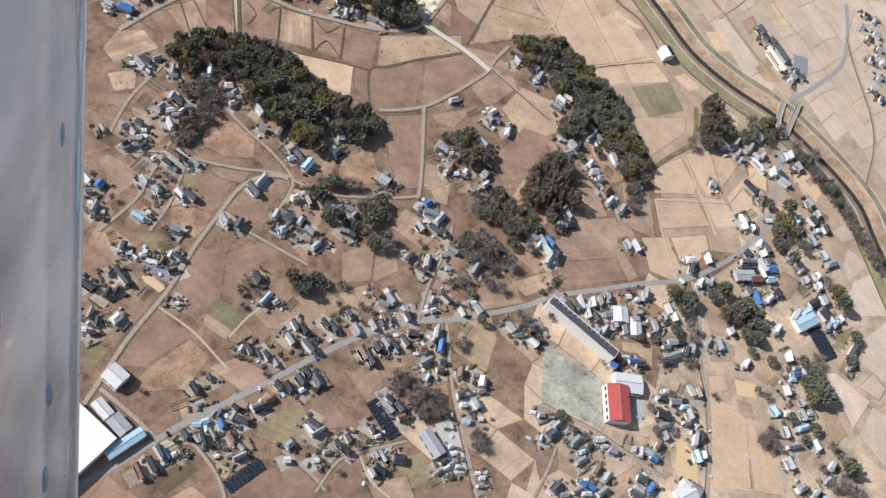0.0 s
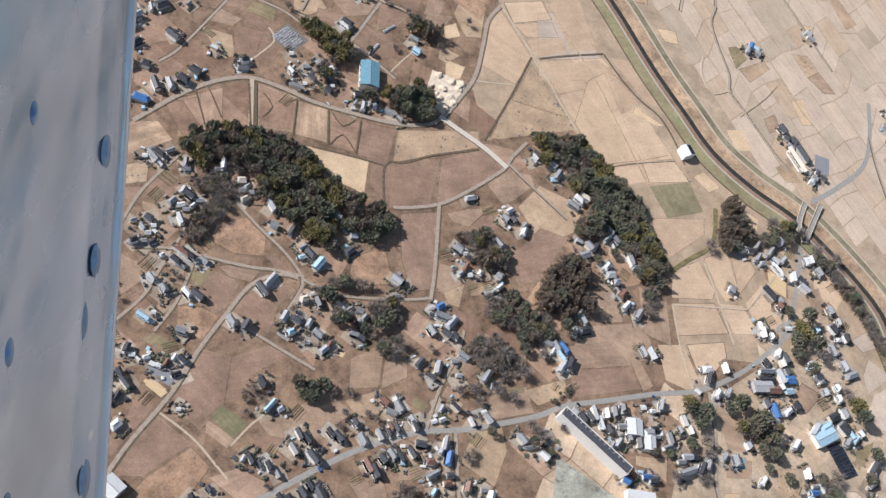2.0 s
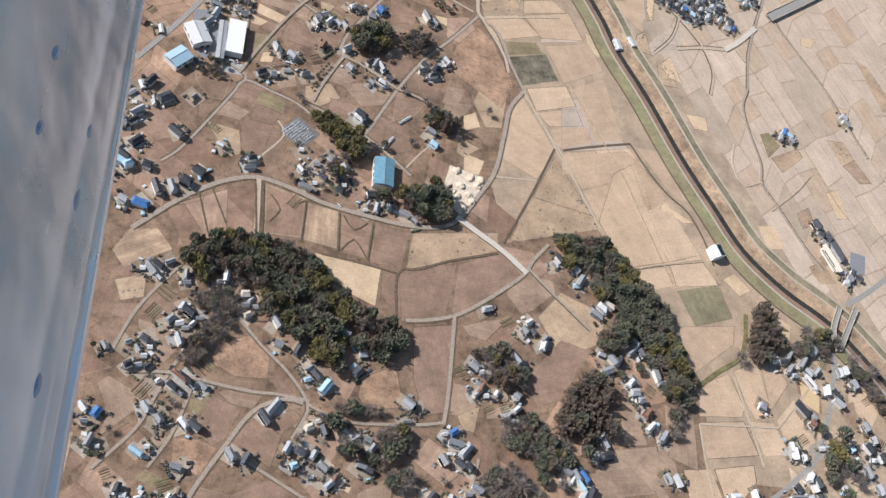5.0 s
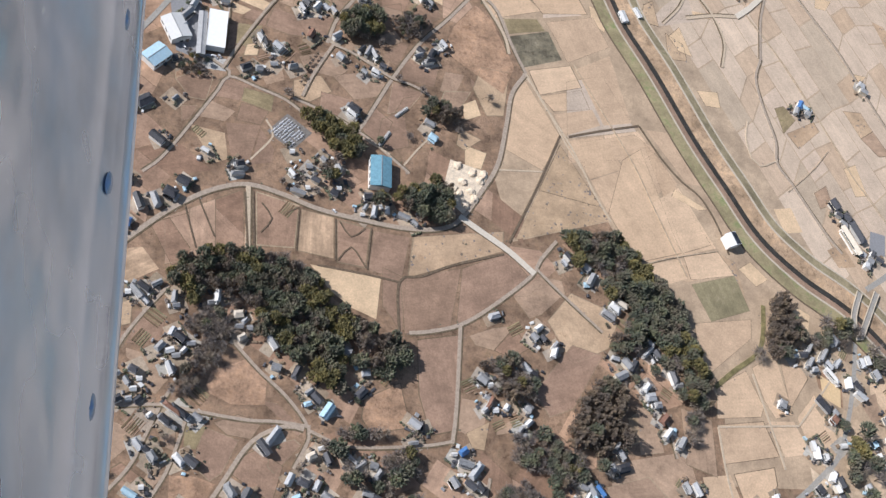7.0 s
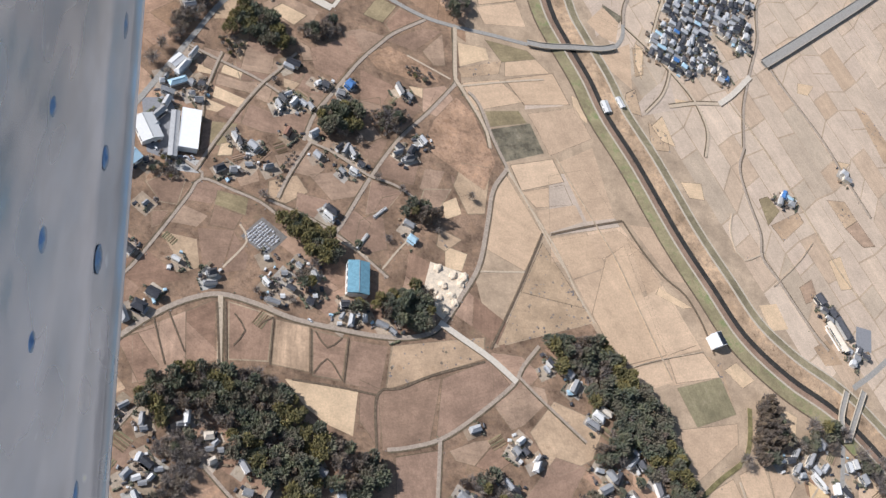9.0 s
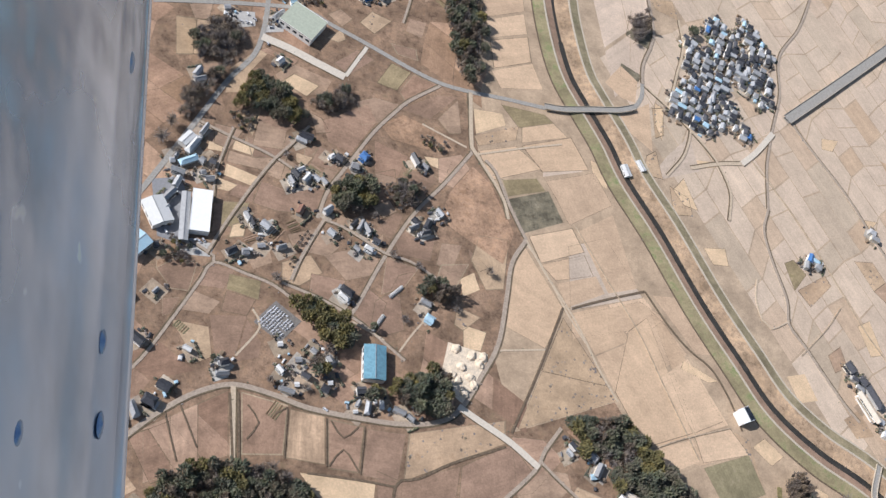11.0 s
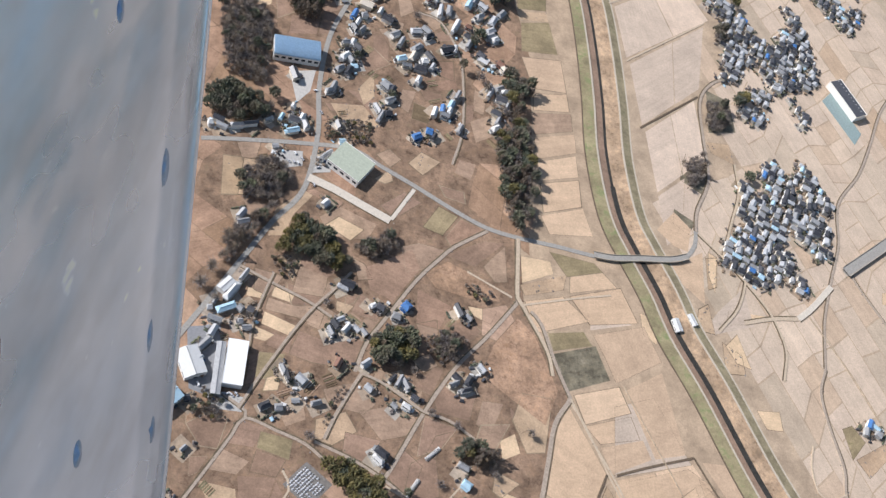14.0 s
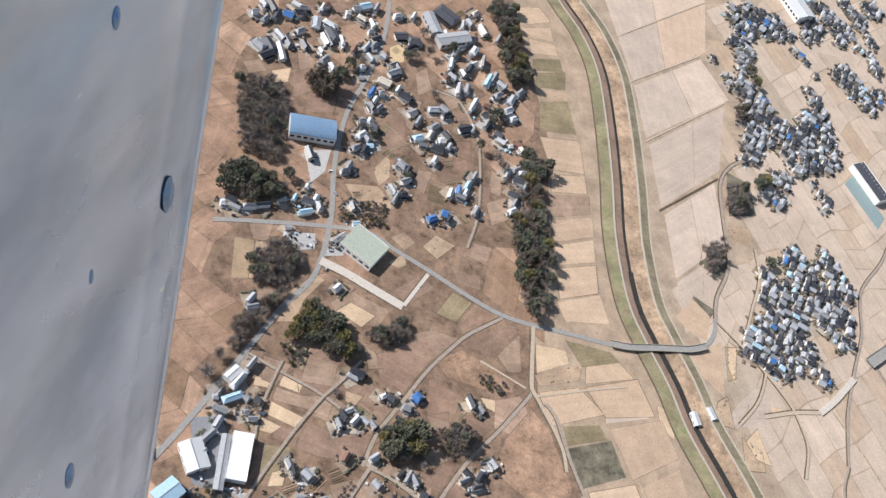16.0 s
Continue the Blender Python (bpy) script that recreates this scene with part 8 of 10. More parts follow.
houses([(160.1, 1028.9, 9.7, 6.9, 37, "s"), (161.7, 1039.3, 12.4, 7.3, 70, "d"), (175.5, 1075.4, 11, 5.6, 5, "s"), (187.3, 1060.3, 11.4, 6.4, 69, "w"), (189.5, 1076.8, 14, 10.1, 352, "d"), (203.9, 1026.1, 13.7, 6.3, 76, "w"), (211.6, 1031.5, 10.9, 6.5, 83, "b"), (213.4, 1024.1, 9.5, 6.2, 351, "s"), (218.8, 1030.9, 9.8, 5.3, 68, "w"), (220.4, 1039.3, 11.3, 6.3, 68, "c"), (225.8, 1051, 13, 5.3, 68, "s"), (258.6, 1070.7, 9, 4.9, 67, "s"), (260.3, 1064.3, 13.4, 5.4, 67, "w"), (264, 1021.4, 11.8, 6.9, 34, "w")])
houses([(265.9, 1041.9, 10.7, 8.7, 338, "g"), (268.1, 1032.4, 11.5, 5.3, 66, "s"), (270.4, 1074.1, 11, 6, 36, "s"), (271.9, 1060.7, 12.2, 10.2, 352, "g"), (276.2, 1070.2, 13.6, 5.4, 16, "w"), (277.6, 1052, 11.9, 4.9, 66, "s"), (113.9, 1086.4, 7.8, 6, 18, "s"), (120.4, 1124.5, 13.5, 6.5, 72, "b"), (121.9, 1089, 10.1, 6.3, 72, "w"), (122.2, 1106.9, 12.2, 7.7, 301, "d"), (123.9, 1114.7, 11.9, 5.4, 72, "w"), (126.2, 1083.3, 7.6, 8.3, 325, "g"), (130, 1108, 9.9, 5, 57, "s"), (130.3, 1127.8, 8.2, 7, 18, "s")])
houses([(146.8, 1137, 10.8, 5.5, 71, "w"), (154.6, 1130.7, 12, 10.7, 338, "d"), (162.4, 1112.6, 9.3, 7.4, 39, "s"), (168.4, 1082.3, 13.4, 7.6, 28, "c"), (168.5, 1103.7, 12, 5.4, 70, "s"), (181.6, 1089.9, 13.3, 6.5, 70, "y"), (183.8, 1123.2, 12, 8.4, 18, "w"), (185.8, 1101.9, 15.4, 7, 47, "s"), (192, 1086, 8.3, 8.1, 17, "w"), (193.6, 1126.3, 10.1, 9.1, 324, "s"), (196.7, 1120, 10.9, 6.2, 38, "d"), (197.5, 1094.8, 11.5, 8.5, 312, "d"), (200.7, 1081.6, 8.9, 5.4, 69, "w"), (216.3, 1107.8, 14.2, 9.2, 28, "d")])
houses([(222.8, 1138, 12.8, 4.5, 69, "w"), (225, 1112, 10.6, 5.1, 83, "w"), (237.9, 1133.1, 9.1, 9.4, 324, "d"), (239.1, 1122.3, 14.2, 5.6, 68, "s"), (251.7, 1111.5, 10.1, 9.3, 324, "g"), (252.8, 1104.6, 11.1, 7, 338, "w"), (264.7, 1101, 6.3, 5.5, 17, "w"), (268.1, 1137.5, 10.2, 6.4, 37, "w"), (272.6, 1104.8, 10.1, 9.4, 324, "r"), (274.9, 1098.2, 7.3, 6.4, 298, "y"), (-0.6, 1191.8, 6.7, 5.9, 21, "w"), (8.3, 1150.3, 16.7, 12.5, 325, "s"), (10, 1186.4, 11.5, 5.7, 62, "s"), (18.6, 1154.1, 19, 11.2, 303, "d")])
houses([(18.6, 1141.3, 18.4, 10, 43, "d"), (19.9, 1195.7, 17.2, 6.5, 76, "g"), (26, 1169, 13.2, 6.8, 313, "s"), (29.7, 1147.5, 21.9, 7.4, 289, "w"), (30.6, 1199.8, 10.8, 11.1, 353, "b"), (34.8, 1164.5, 16.6, 8.9, 302, "g"), (43.9, 1181.1, 13, 6.5, 43, "s"), (51.2, 1165.9, 12.8, 7.7, 302, "d"), (58.9, 1198.6, 17.5, 9.9, 89, "w"), (67.3, 1161, 7.7, 5.8, 302, "w"), (70.6, 1179.2, 14.3, 7.2, 301, "s"), (70.7, 1150, 14.3, 6.8, 59, "s"), (73.1, 1199.9, 16.7, 8, 338, "w"), (75.5, 1174.8, 10.3, 6.6, 301, "d")])
houses([(77, 1189.4, 19.7, 13.3, 301, "g"), (80.1, 1144.3, 11.3, 6.4, 302, "w"), (86.3, 1181, 15.7, 4.9, 287, "w"), (99.9, 1175.8, 11, 5.5, 74, "r"), (108.5, 1154.1, 7.5, 6.8, 31, "w"), (112, 1184, 15.7, 5.7, 66, "w"), (112.6, 1143.2, 5.8, 5, 19, "S"), (117.5, 1171.2, 10.9, 5.8, 312, "w"), (118.6, 1188.8, 10.7, 5.9, 59, "s"), (122.3, 1183.6, 6, 5.9, 20, "S"), (123.8, 1197.1, 12.5, 6.6, 42, "g"), (126.4, 1177.4, 6.9, 6.9, 324, "w"), (132.1, 1143.3, 14.2, 10.8, 345, "y"), (139.1, 1168.7, 11, 5.8, 41, "s")])
houses([(141.5, 1158, 13.6, 9, 40, "s"), (145.2, 1165.4, 10.3, 6.2, 300, "d"), (155.2, 1198.1, 12.1, 6.2, 50, "d"), (196.4, 1169.1, 9, 5.5, 48, "r"), (199.5, 1189.8, 16.4, 5.9, 84, "w"), (202.3, 1175, 10.5, 7.2, 324, "w"), (208.7, 1157.7, 15.8, 5.8, 84, "w"), (213, 1182.6, 9.2, 6.6, 299, "s"), (218.3, 1162.5, 14.4, 7, 83, "s"), (219, 1188.7, 15.2, 6.9, 70, "d"), (225, 1198.8, 9, 6, 40, "w"), (225.8, 1144.3, 17.7, 6.7, 69, "w"), (239, 1144.8, 9, 6.5, 338, "r"), (240.6, 1180.2, 18.6, 8.1, 69, "c")])
houses([(246.8, 1186.3, 15.4, 6.9, 69, "s"), (249.9, 1163.7, 11.8, 6.5, 38, "s"), (254.3, 1179.3, 10.6, 8.3, 324, "w"), (262, 1140.8, 13.1, 7.6, 38, "s"), (262.1, 1148.5, 11.7, 7.7, 38, "w"), (265.3, 1162.6, 15.1, 8, 68, "w"), (274.8, 1175.9, 13.3, 7.2, 54, "s"), (6.5, 1204.2, 11.1, 8.3, 313, "s"), (14.4, 1204, 13.2, 9.1, 302, "d"), (37.1, 1216.1, 11.1, 7.2, 338, "w"), (40, 1205.8, 9.3, 10.5, 21, "d"), (43.2, 1212.7, 8.2, 6.8, 21, "s"), (62.5, 1220.2, 13.1, 5, 75, "w"), (66.5, 1225.9, 7.2, 7.7, 21, "r")])
houses([(89.6, 1222.4, 6.1, 6.9, 21, "w"), (97.5, 1233.8, 8.6, 7.8, 21, "s"), (104.5, 1219.9, 12.5, 7.5, 338, "y"), (104.8, 1239.1, 14.7, 10.2, 33, "c"), (115.1, 1205.1, 8.5, 6.8, 20, "s"), (115.3, 1218.2, 9.4, 6.3, 300, "s"), (117.2, 1241.4, 12, 5.7, 74, "s"), (141, 1237.9, 12.3, 6.6, 32, "w"), (146.7, 1211.1, 16.3, 12.2, 20, "g"), (157.7, 1244.3, 12.2, 5.2, 72, "w"), (160.7, 1208.1, 15.4, 12.9, 7, "g"), (192.6, 1259.3, 26.7, 22.9, 326, "g"), (193.4, 1230.8, 13.2, 4.9, 288, "w"), (203.3, 1207.3, 10.3, 4.6, 70, "w")])
houses([(209.2, 1217.6, 10.5, 6.1, 40, "s"), (210.8, 1230.6, 34.4, 9.4, 20, "g"), (211.7, 1252, 14.1, 4.9, 84, "w"), (219.2, 1259.1, 10.4, 8.4, 310, "s"), (223.6, 1217, 15.7, 8.2, 70, "w"), (233.9, 1251.8, 14, 7.8, 298, "s"), (234.3, 1204.4, 16.8, 4.2, 83, "s"), (251.9, 1245.6, 16.4, 6, 69, "s"), (224.1, 1274, 11.2, 6.3, 41, "y")])
houses([(11.3, 634.6, 13.0, 8.3, 323, "d"), (-18.2, 618.7, 12.6, 7.5, 48, "d"), (-7.8, 598.4, 9.1, 8.2, 348, "d"), (32.5, 600.6, 10.4, 9.4, 335, "d"), (2.3, 579.0, 13.0, 6.9, 293, "d"), (13.9, 582.2, 13.1, 6.4, 293, "s"), (24.4, 588.0, 12.2, 9.8, 335, "d"), (-8.0, 562.9, 13.4, 8.9, 347, "b"), (-21.5, 563.3, 7.3, 6.6, 335, "w"), (-26.6, 598.7, 12.0, 9.1, 335, "c"), (-1.4, 666.8, 13.8, 10.6, 39, "d"), (-9.8, 660.7, 8.5, 4.0, 285, "w"), (-20.9, 647.0, 12.6, 6.8, 44, "w"), (-23.5, 637.6, 8.3, 5.6, 44, "d"), (-31.8, 633.6, 7.4, 7.2, 14, "w"), (-15.4, 679.3, 13.0, 7.5, 59, "d"), (-21.1, 675.7, 8.3, 4.2, 293, "W"), (-28.0, 666.1, 8.8, 4.5, 49, "S"), (-17.3, 308.2, 9.4, 6.7, 324, "d"), (-40.3, 632.6, 13.1, 9.5, 48, "c"), (-31.0, 637.2, 7.7, 6.7, 323, "s"), (-43.8, 616.0, 10.9, 8.8, 48, "w"), (-36.7, 613.0, 8.3, 5.9, 303, "d"), (-26.3, 602.8, 11.4, 7.5, 323, "d"), (-22.6, 595.1, 9.4, 7.4, 36, "c"), (-32.1, 587.8, 6.3, 5.4, 335, "R"), (-46.9, 641.0, 12.2, 7.4, 48, "d"), (-53.7, 629.3, 6.0, 5.6, 335, "w"), (-52.2, 707.9, 29.4, 10.1, 50, "Y"), (-56.7, 729.4, 23.3, 11.5, 51, "R"), (-33.4, 744.8, 15.8, 7.2, 335, "R"), (-63.8, 745.3, 17.5, 10.7, 46, "D"), (-42.6, 671.2, 9.4, 8.3, 335, "b"), (-56.2, 673.9, 6.4, 7.2, 15, "B"), (-11.2, 735.7, 8.9, 4.1, 284, "W")])
houses([(641.9, 659.1, 12.9, 11, 299, "g"), (653.4, 647.1, 9.6, 10, 306, "g"), (662.1, 632.3, 23.5, 10.2, 294, "g"), (650, 621.9, 31.8, 8.5, 295, "y")])
village([(545, 1406), (562, 1387), (546, 1357), (553, 1331), (577, 1335), (587, 1372), (571, 1396), (568, 1425)])
village([(573, 1406), (585, 1381), (625, 1381), (648, 1394), (633, 1424), (602, 1433), (586, 1437)])
village([(636, 1375), (667, 1347), (669, 1320), (659, 1349), (641, 1382)])
village([(657, 1418), (668, 1392), (691, 1400), (692, 1426), (684, 1449)])
village([(513, 1317), (526, 1298), (549, 1257), (559, 1226), (598, 1234), (583, 1277), (555, 1295), (573, 1310), (573, 1333), (557, 1328), (546, 1283), (533, 1296), (523, 1322)])
village([(544, 1226), (545, 1184), (527, 1163), (553, 1167), (569, 1196), (592, 1203), (599, 1164), (638, 1175), (672, 1193), (668, 1243), (664, 1295), (644, 1316), (649, 1281), (617, 1236), (599, 1243)])
village([(568, 1151), (583, 1136), (597, 1152), (589, 1169)])
village([(549, 1123), (567, 1105), (587, 1122), (569, 1136)])
village([(617, 1161), (631, 1141), (633, 1119), (646, 1126), (636, 1151), (629, 1169)])
village([(699, 1363), (722, 1371), (734, 1337), (751, 1305), (736, 1295), (714, 1321), (694, 1342)])
village([(709, 1485), (740, 1449), (745, 1399), (758, 1414), (775, 1380), (763, 1366), (755, 1403), (735, 1426), (711, 1397), (709, 1427), (696, 1464)])
village([(751, 1496), (772, 1471), (777, 1421), (769, 1423), (750, 1452)])
village([(747, 1336), (757, 1311), (765, 1319), (765, 1342)])
village([(734, 1500), (747, 1478), (756, 1444), (755, 1476), (754, 1508)])
village([(536, 1026), (527, 993), (530, 975), (509, 945), (496, 924), (507, 914), (547, 898), (561, 907), (561, 919), (575, 912), (580, 923), (572, 958), (583, 980), (599, 964), (615, 948), (629, 951), (636, 978), (628, 1003), (642, 1006), (650, 1022), (638, 1047), (630, 1059), (619, 1071), (600, 1031), (592, 1043), (579, 1061), (562, 1042), (569, 1010), (550, 1012)])
village([(573, 918), (578, 898), (593, 907), (589, 918)])
village([(771, 1504), (787, 1477), (805, 1495), (792, 1518)])
village([(676, 1472), (707, 1458), (719, 1473), (696, 1485)])
far_houses(-30, [(627, 771, "b"), (633, 769, "c"), (635, 763, "s"), (622, 764, "s"), (714, 811, "w"), (716, 804, "s"), (639, 654, "s"), (644, 649, "g"), (647, 637, "s"), (654, 626, "w"), (654, 614, "w"), (666, 621, "s"), (668, 603, "s"), (649, 631, "d"), (673, 610, "g"), (663, 597, "w")])
far_houses(-30, [(788, 693, "s"), (791, 677, "g"), (808, 705, "w"), (802, 663, "s"), (784, 645, "d"), (789, 622, "s"), (775, 605, "w"), (780, 591, "g"), (649, 641, "s"), (654, 631, "d"), (658, 620, "s"), (662, 610, "w"), (667, 599, "s"), (677, 612, "c"), (679, 605, "g"), (798, 711, "d"), (805, 684, "s"), (799, 643, "w")])

# ---- groves ----
wood("evergreen", [(24.4, 519.8), (35, 536.4), (54.5, 545.3), (79, 548), (108.4, 546.6), (127.9, 534.7), (147.4, 513.6), (169, 492.9), (190.8, 490.1), (201.5, 477.5), (201.1, 464.2), (190, 454.8), (168.7, 457.7), (156, 461.2), (151.9, 439.7), (141.5, 443.3), (127, 455), (110.6, 462.4), (102, 478.8), (85.8, 481.9), (77.1, 498.5), (66.7, 506.3), (41.4, 499.6), (29.2, 507.2)])
wood("bare", [(41.9, 491.1), (64.9, 501.7), (73.9, 480.9), (63.2, 459.2), (45.7, 433.7), (34.2, 437), (44.1, 457.8)])
wood("evergreen", [(343, 587.8), (357.7, 602.8), (384.9, 606.1), (404.5, 589.5), (422.8, 564.8), (441.8, 545.7), (453.4, 515.9), (459.1, 486.3), (467.5, 457.6), (456.8, 442.8), (439.8, 451.3), (435.8, 475), (412.9, 497.8), (385.3, 486), (376.2, 495), (395.2, 521.1), (381.9, 540.1), (373.9, 559.8), (353.3, 562.9)])
wood("cedar", [(334.1, 432.1), (351.3, 455.6), (372.5, 466.2), (385.9, 453), (378.4, 434.2), (385.3, 412.1), (355.2, 406.5), (331.8, 410)])
wood("cedar", [(535.9, 533.1), (553.9, 561.6), (562.4, 546.1), (567.1, 514.5), (545.5, 497.3), (528.5, 498.7)])
wood("evergreen", [(169.9, 610.2), (188.5, 607.6), (217.3, 619.2), (237.3, 632.6), (246.5, 617.9), (250.3, 597.5), (230.2, 579.8), (206.8, 587.1), (192.9, 592.9), (174.5, 600.7)])
wood("golden", [(118.8, 678.6), (142.1, 677.1), (165.6, 662), (177.3, 645.1), (160.8, 634.8), (146.9, 645.8), (128.2, 664.1)])
wood("evergreen", [(220, 698.7), (235.5, 707.1), (255.5, 696.2), (252.2, 681.5), (239.6, 685), (222.2, 690.6)])
wood("evergreen", [(156.3, 783.3), (181.6, 791.9), (189, 775.1), (171.2, 759.4), (153.8, 764.7)])
wood("mixed", [(144.9, 409.4), (168.6, 420), (206.5, 408), (210.3, 387), (185.9, 374.3), (158.1, 376.9), (149.2, 391.5)])
wood("bare", [(263, 370.7), (289.3, 383.7), (312.9, 364.4), (305.4, 342.8), (280.2, 340.9)])
wood("mixed", [(292.5, 417), (319, 419.8), (327.8, 403.8), (304.8, 385.2), (285.7, 399.7)])
wood("mixed", [(311.2, 396.7), (339.2, 410.6), (344.5, 388.8), (314.1, 375.2)])
wood("evergreen", [(514.4, 324.9), (546.4, 335.1), (553.6, 316.3), (531.6, 298.8), (510.6, 308.4)])
wood("evergreen", [(459.7, 337.7), (481.6, 333.7), (479.9, 312.1), (462.1, 321.7)])
wood("evergreen", [(584.6, 274.6), (609.1, 275.6), (604.4, 249), (580.3, 238)])
wood("mixed", [(593.5, 423.7), (615.1, 432), (613.1, 401.1), (591.9, 393.3)])
wood("mixed", [(578.9, 521.3), (623, 537.3), (621, 516.7), (588.3, 505.9)])
wood("mixed", [(260.7, 470.3), (287.8, 479.8), (307.8, 464.6), (308.6, 447.2), (289.4, 439.2), (263.6, 441.9)])
wood("mixed", [(268.5, 1044.5), (292.1, 1072.2), (300, 1013.7), (304.7, 958.2), (292.9, 913.8), (276.7, 904.3), (265.9, 954.4), (265.8, 1004.2)])
wood("evergreen", [(75.1, 857.3), (90.2, 884.7), (110.9, 868.3), (131.6, 849.6), (114.4, 835.6), (95.1, 843.9), (72.1, 846.4)])
wood("bare", [(32.1, 916.5), (54.7, 939.7), (75.4, 928), (69.7, 898.6), (38.4, 890.7)])
wood("evergreen", [(-1.9, 995), (20.4, 1008.2), (52.3, 992.9), (45.2, 972.5), (18.4, 958.7), (-0.3, 971.1)])
wood("bare", [(-5.2, 1107.1), (35.8, 1114.8), (43.7, 1075.3), (44.2, 1015.6), (8.1, 1023.4)])
wood("mixed", [(241.6, 1299.4), (268, 1310.3), (280.9, 1195.8), (265.1, 1182.2), (252.1, 1234.3)])
wood("evergreen", [(153.8, 782.7), (183.2, 788.3), (191.3, 768.7), (171.6, 756), (151.1, 761.4)])
wood("bare", [(211.1, 791.2), (230.1, 794.8), (225.9, 774.9), (216.5, 775.6)])
wood("evergreen", [(554.9, 1321.6), (572.2, 1309.6), (575.2, 1257.3), (554.4, 1267.5)])
wood("mixed", [(535, 1235), (565.9, 1245.5), (591.3, 1220.1), (579.1, 1191.4), (543.8, 1196.4)])
wood("bare", [(130.4, 862.3), (167.3, 884.2), (173.2, 869.5), (150.2, 853.7)])
wood("evergreen", [(274.4, 1080.7), (298.4, 1091.8), (304, 1072.3), (280.2, 1061.6)])
wood("bare", [(29.7, 860.2), (69.4, 894.7), (70.2, 879.4), (41.6, 822.3), (27.5, 830.5)])
wood("bare", [(636.6, 512), (660.1, 498.1), (688.7, 455.3), (701.5, 408.8), (710.8, 378.7), (706.7, 366.3), (692.5, 401.8), (673.6, 450.5), (645, 493)])
wood("bare", [(467.9, 1032.8), (492, 1046.2), (491.6, 1018.9), (470.3, 1000.2)])
wood("bare", [(501.9, 1120.9), (532.8, 1122.5), (531.7, 1092.6), (503.7, 1084.7)])
wood("mixed", [(602.7, 193.2), (615.9, 178.6), (619.7, 153.6), (596.5, 153.7)])
wood("bare", [(527.3, 211.8), (542.7, 217), (543.3, 197.4), (529.2, 197.2)])
wood("bare", [(217.9, 234.7), (245.4, 240.1), (245.9, 217.7), (221.1, 215)])
wood("bare", [(256.1, 204.7), (272.5, 209.4), (268.4, 189.7), (257.1, 189.6)])
wood("mixed", [(463, 297.9), (477.1, 298.7), (475.6, 265.1), (465.5, 269.7)])
wood("mixed", [(133.2, 630.7), (151.5, 638.6), (156.1, 621.1), (140.2, 618.9)])
wood("bare", [(190.3, 367), (209.4, 371.3), (208.6, 355.8), (194.5, 354.6)])
wood("evergreen", [(123.8, 324.6), (134.7, 323), (147.9, 321.5), (145.5, 311.8), (132.4, 308.6)])
wood("evergreen", [(504.8, 339.6), (521.8, 344.7), (523.4, 333.7), (506.7, 329.9)])
wood("cedar", [(58.9, 1123.2), (71.2, 1135.1), (89.5, 1119.6), (87.9, 1108.2), (64.1, 1103.4)])
wood("evergreen", [(542.5, 1140.6), (557.8, 1149.1), (568.6, 1129.3), (572.6, 1111.6), (555.6, 1114.2)])
wood("evergreen", [(627.5, 1146.6), (640.7, 1150.5), (643.3, 1128.1), (626.8, 1118)])
wood("evergreen", [(530.2, 1039.1), (540, 1038.2), (550.8, 1024), (543.4, 1018.7)])
wood("mixed", [(640.6, 1223.5), (659.1, 1221), (657.5, 1195.6), (642.4, 1195)])
wood("bare", [(203, 247.7), (216.7, 252.7), (218.1, 239.2), (206.8, 236.6)])
wood("bare", [(439, 446.6), (452.3, 447.3), (449.1, 414.6), (436.1, 414.1)])
wood("scrub", [(98.3, 995.5), (143.5, 999.9), (147.5, 975), (101.6, 964.5)])
wood("scrub", [(210.8, 798.4), (235, 791.9), (227, 771.4), (207.1, 776.2)])
wood("scrub", [(236, 848.9), (261.3, 841.2), (248.8, 830.9), (229.7, 842.4)])
wood("scrub", [(67.8, 844.4), (93.2, 845), (83.9, 824.9), (71.9, 821.3)])
wood("scrub", [(127, 733.5), (144.3, 741.2), (133.6, 713.4), (118.7, 703.2)])
wood("scrub", [(25.7, 706.8), (50.3, 702.7), (43.8, 696.3), (20.8, 699)])
wood("scrub", [(194.5, 790.4), (223.6, 803.9), (228.6, 786.3), (211.8, 767.8)])
wood("scrub", [(29.1, 722.1), (46, 714.4), (42.5, 697.4), (25.9, 704)])
wood("scrub", [(90, 323.7), (99.5, 331.3), (102.8, 313.2), (88.4, 307.7)])
wood("scrub", [(336.9, 329.5), (359.6, 346.4), (357.6, 330.9), (338.5, 322.1)])
wood("scrub", [(268.2, 339.5), (283.2, 343.1), (281.7, 325.6), (264.8, 326.9)])

solar_array([(81.3, 167.8), (104.4, 185), (112.4, 178.6), (86.4, 160)])
solar_array([(184.1, 228.5), (194.4, 231.9), (210.6, 204.7), (201.5, 199.4)])
patch("yard", [(339.4, 284.3), (386.3, 254.3), (379.8, 213.5), (329.5, 234.3)])
patch("gravelyard", [(65.5, 1039.5), (89.3, 1047.1), (85.9, 1021), (74.9, 1004.9)])
patch("asphalt", [(680.6, 637.4), (697.5, 634.5), (690.8, 611.3), (671.9, 611)])
patch("concrete", [(57.4, 947.9), (84.7, 952.5), (85.6, 936.9), (67, 930.2)])
patch("concrete", [(31.6, 717.5), (62.4, 718.5), (58.9, 706.5), (36.4, 706.5)])
patch("pale", [(248.6, 653), (282, 645), (269.9, 613.4), (258, 601.8), (239.1, 618.4)])
patch("asphalt", [(19.8, 329.6), (38, 331), (42.5, 322), (38.6, 318), (21.2, 325.1)])
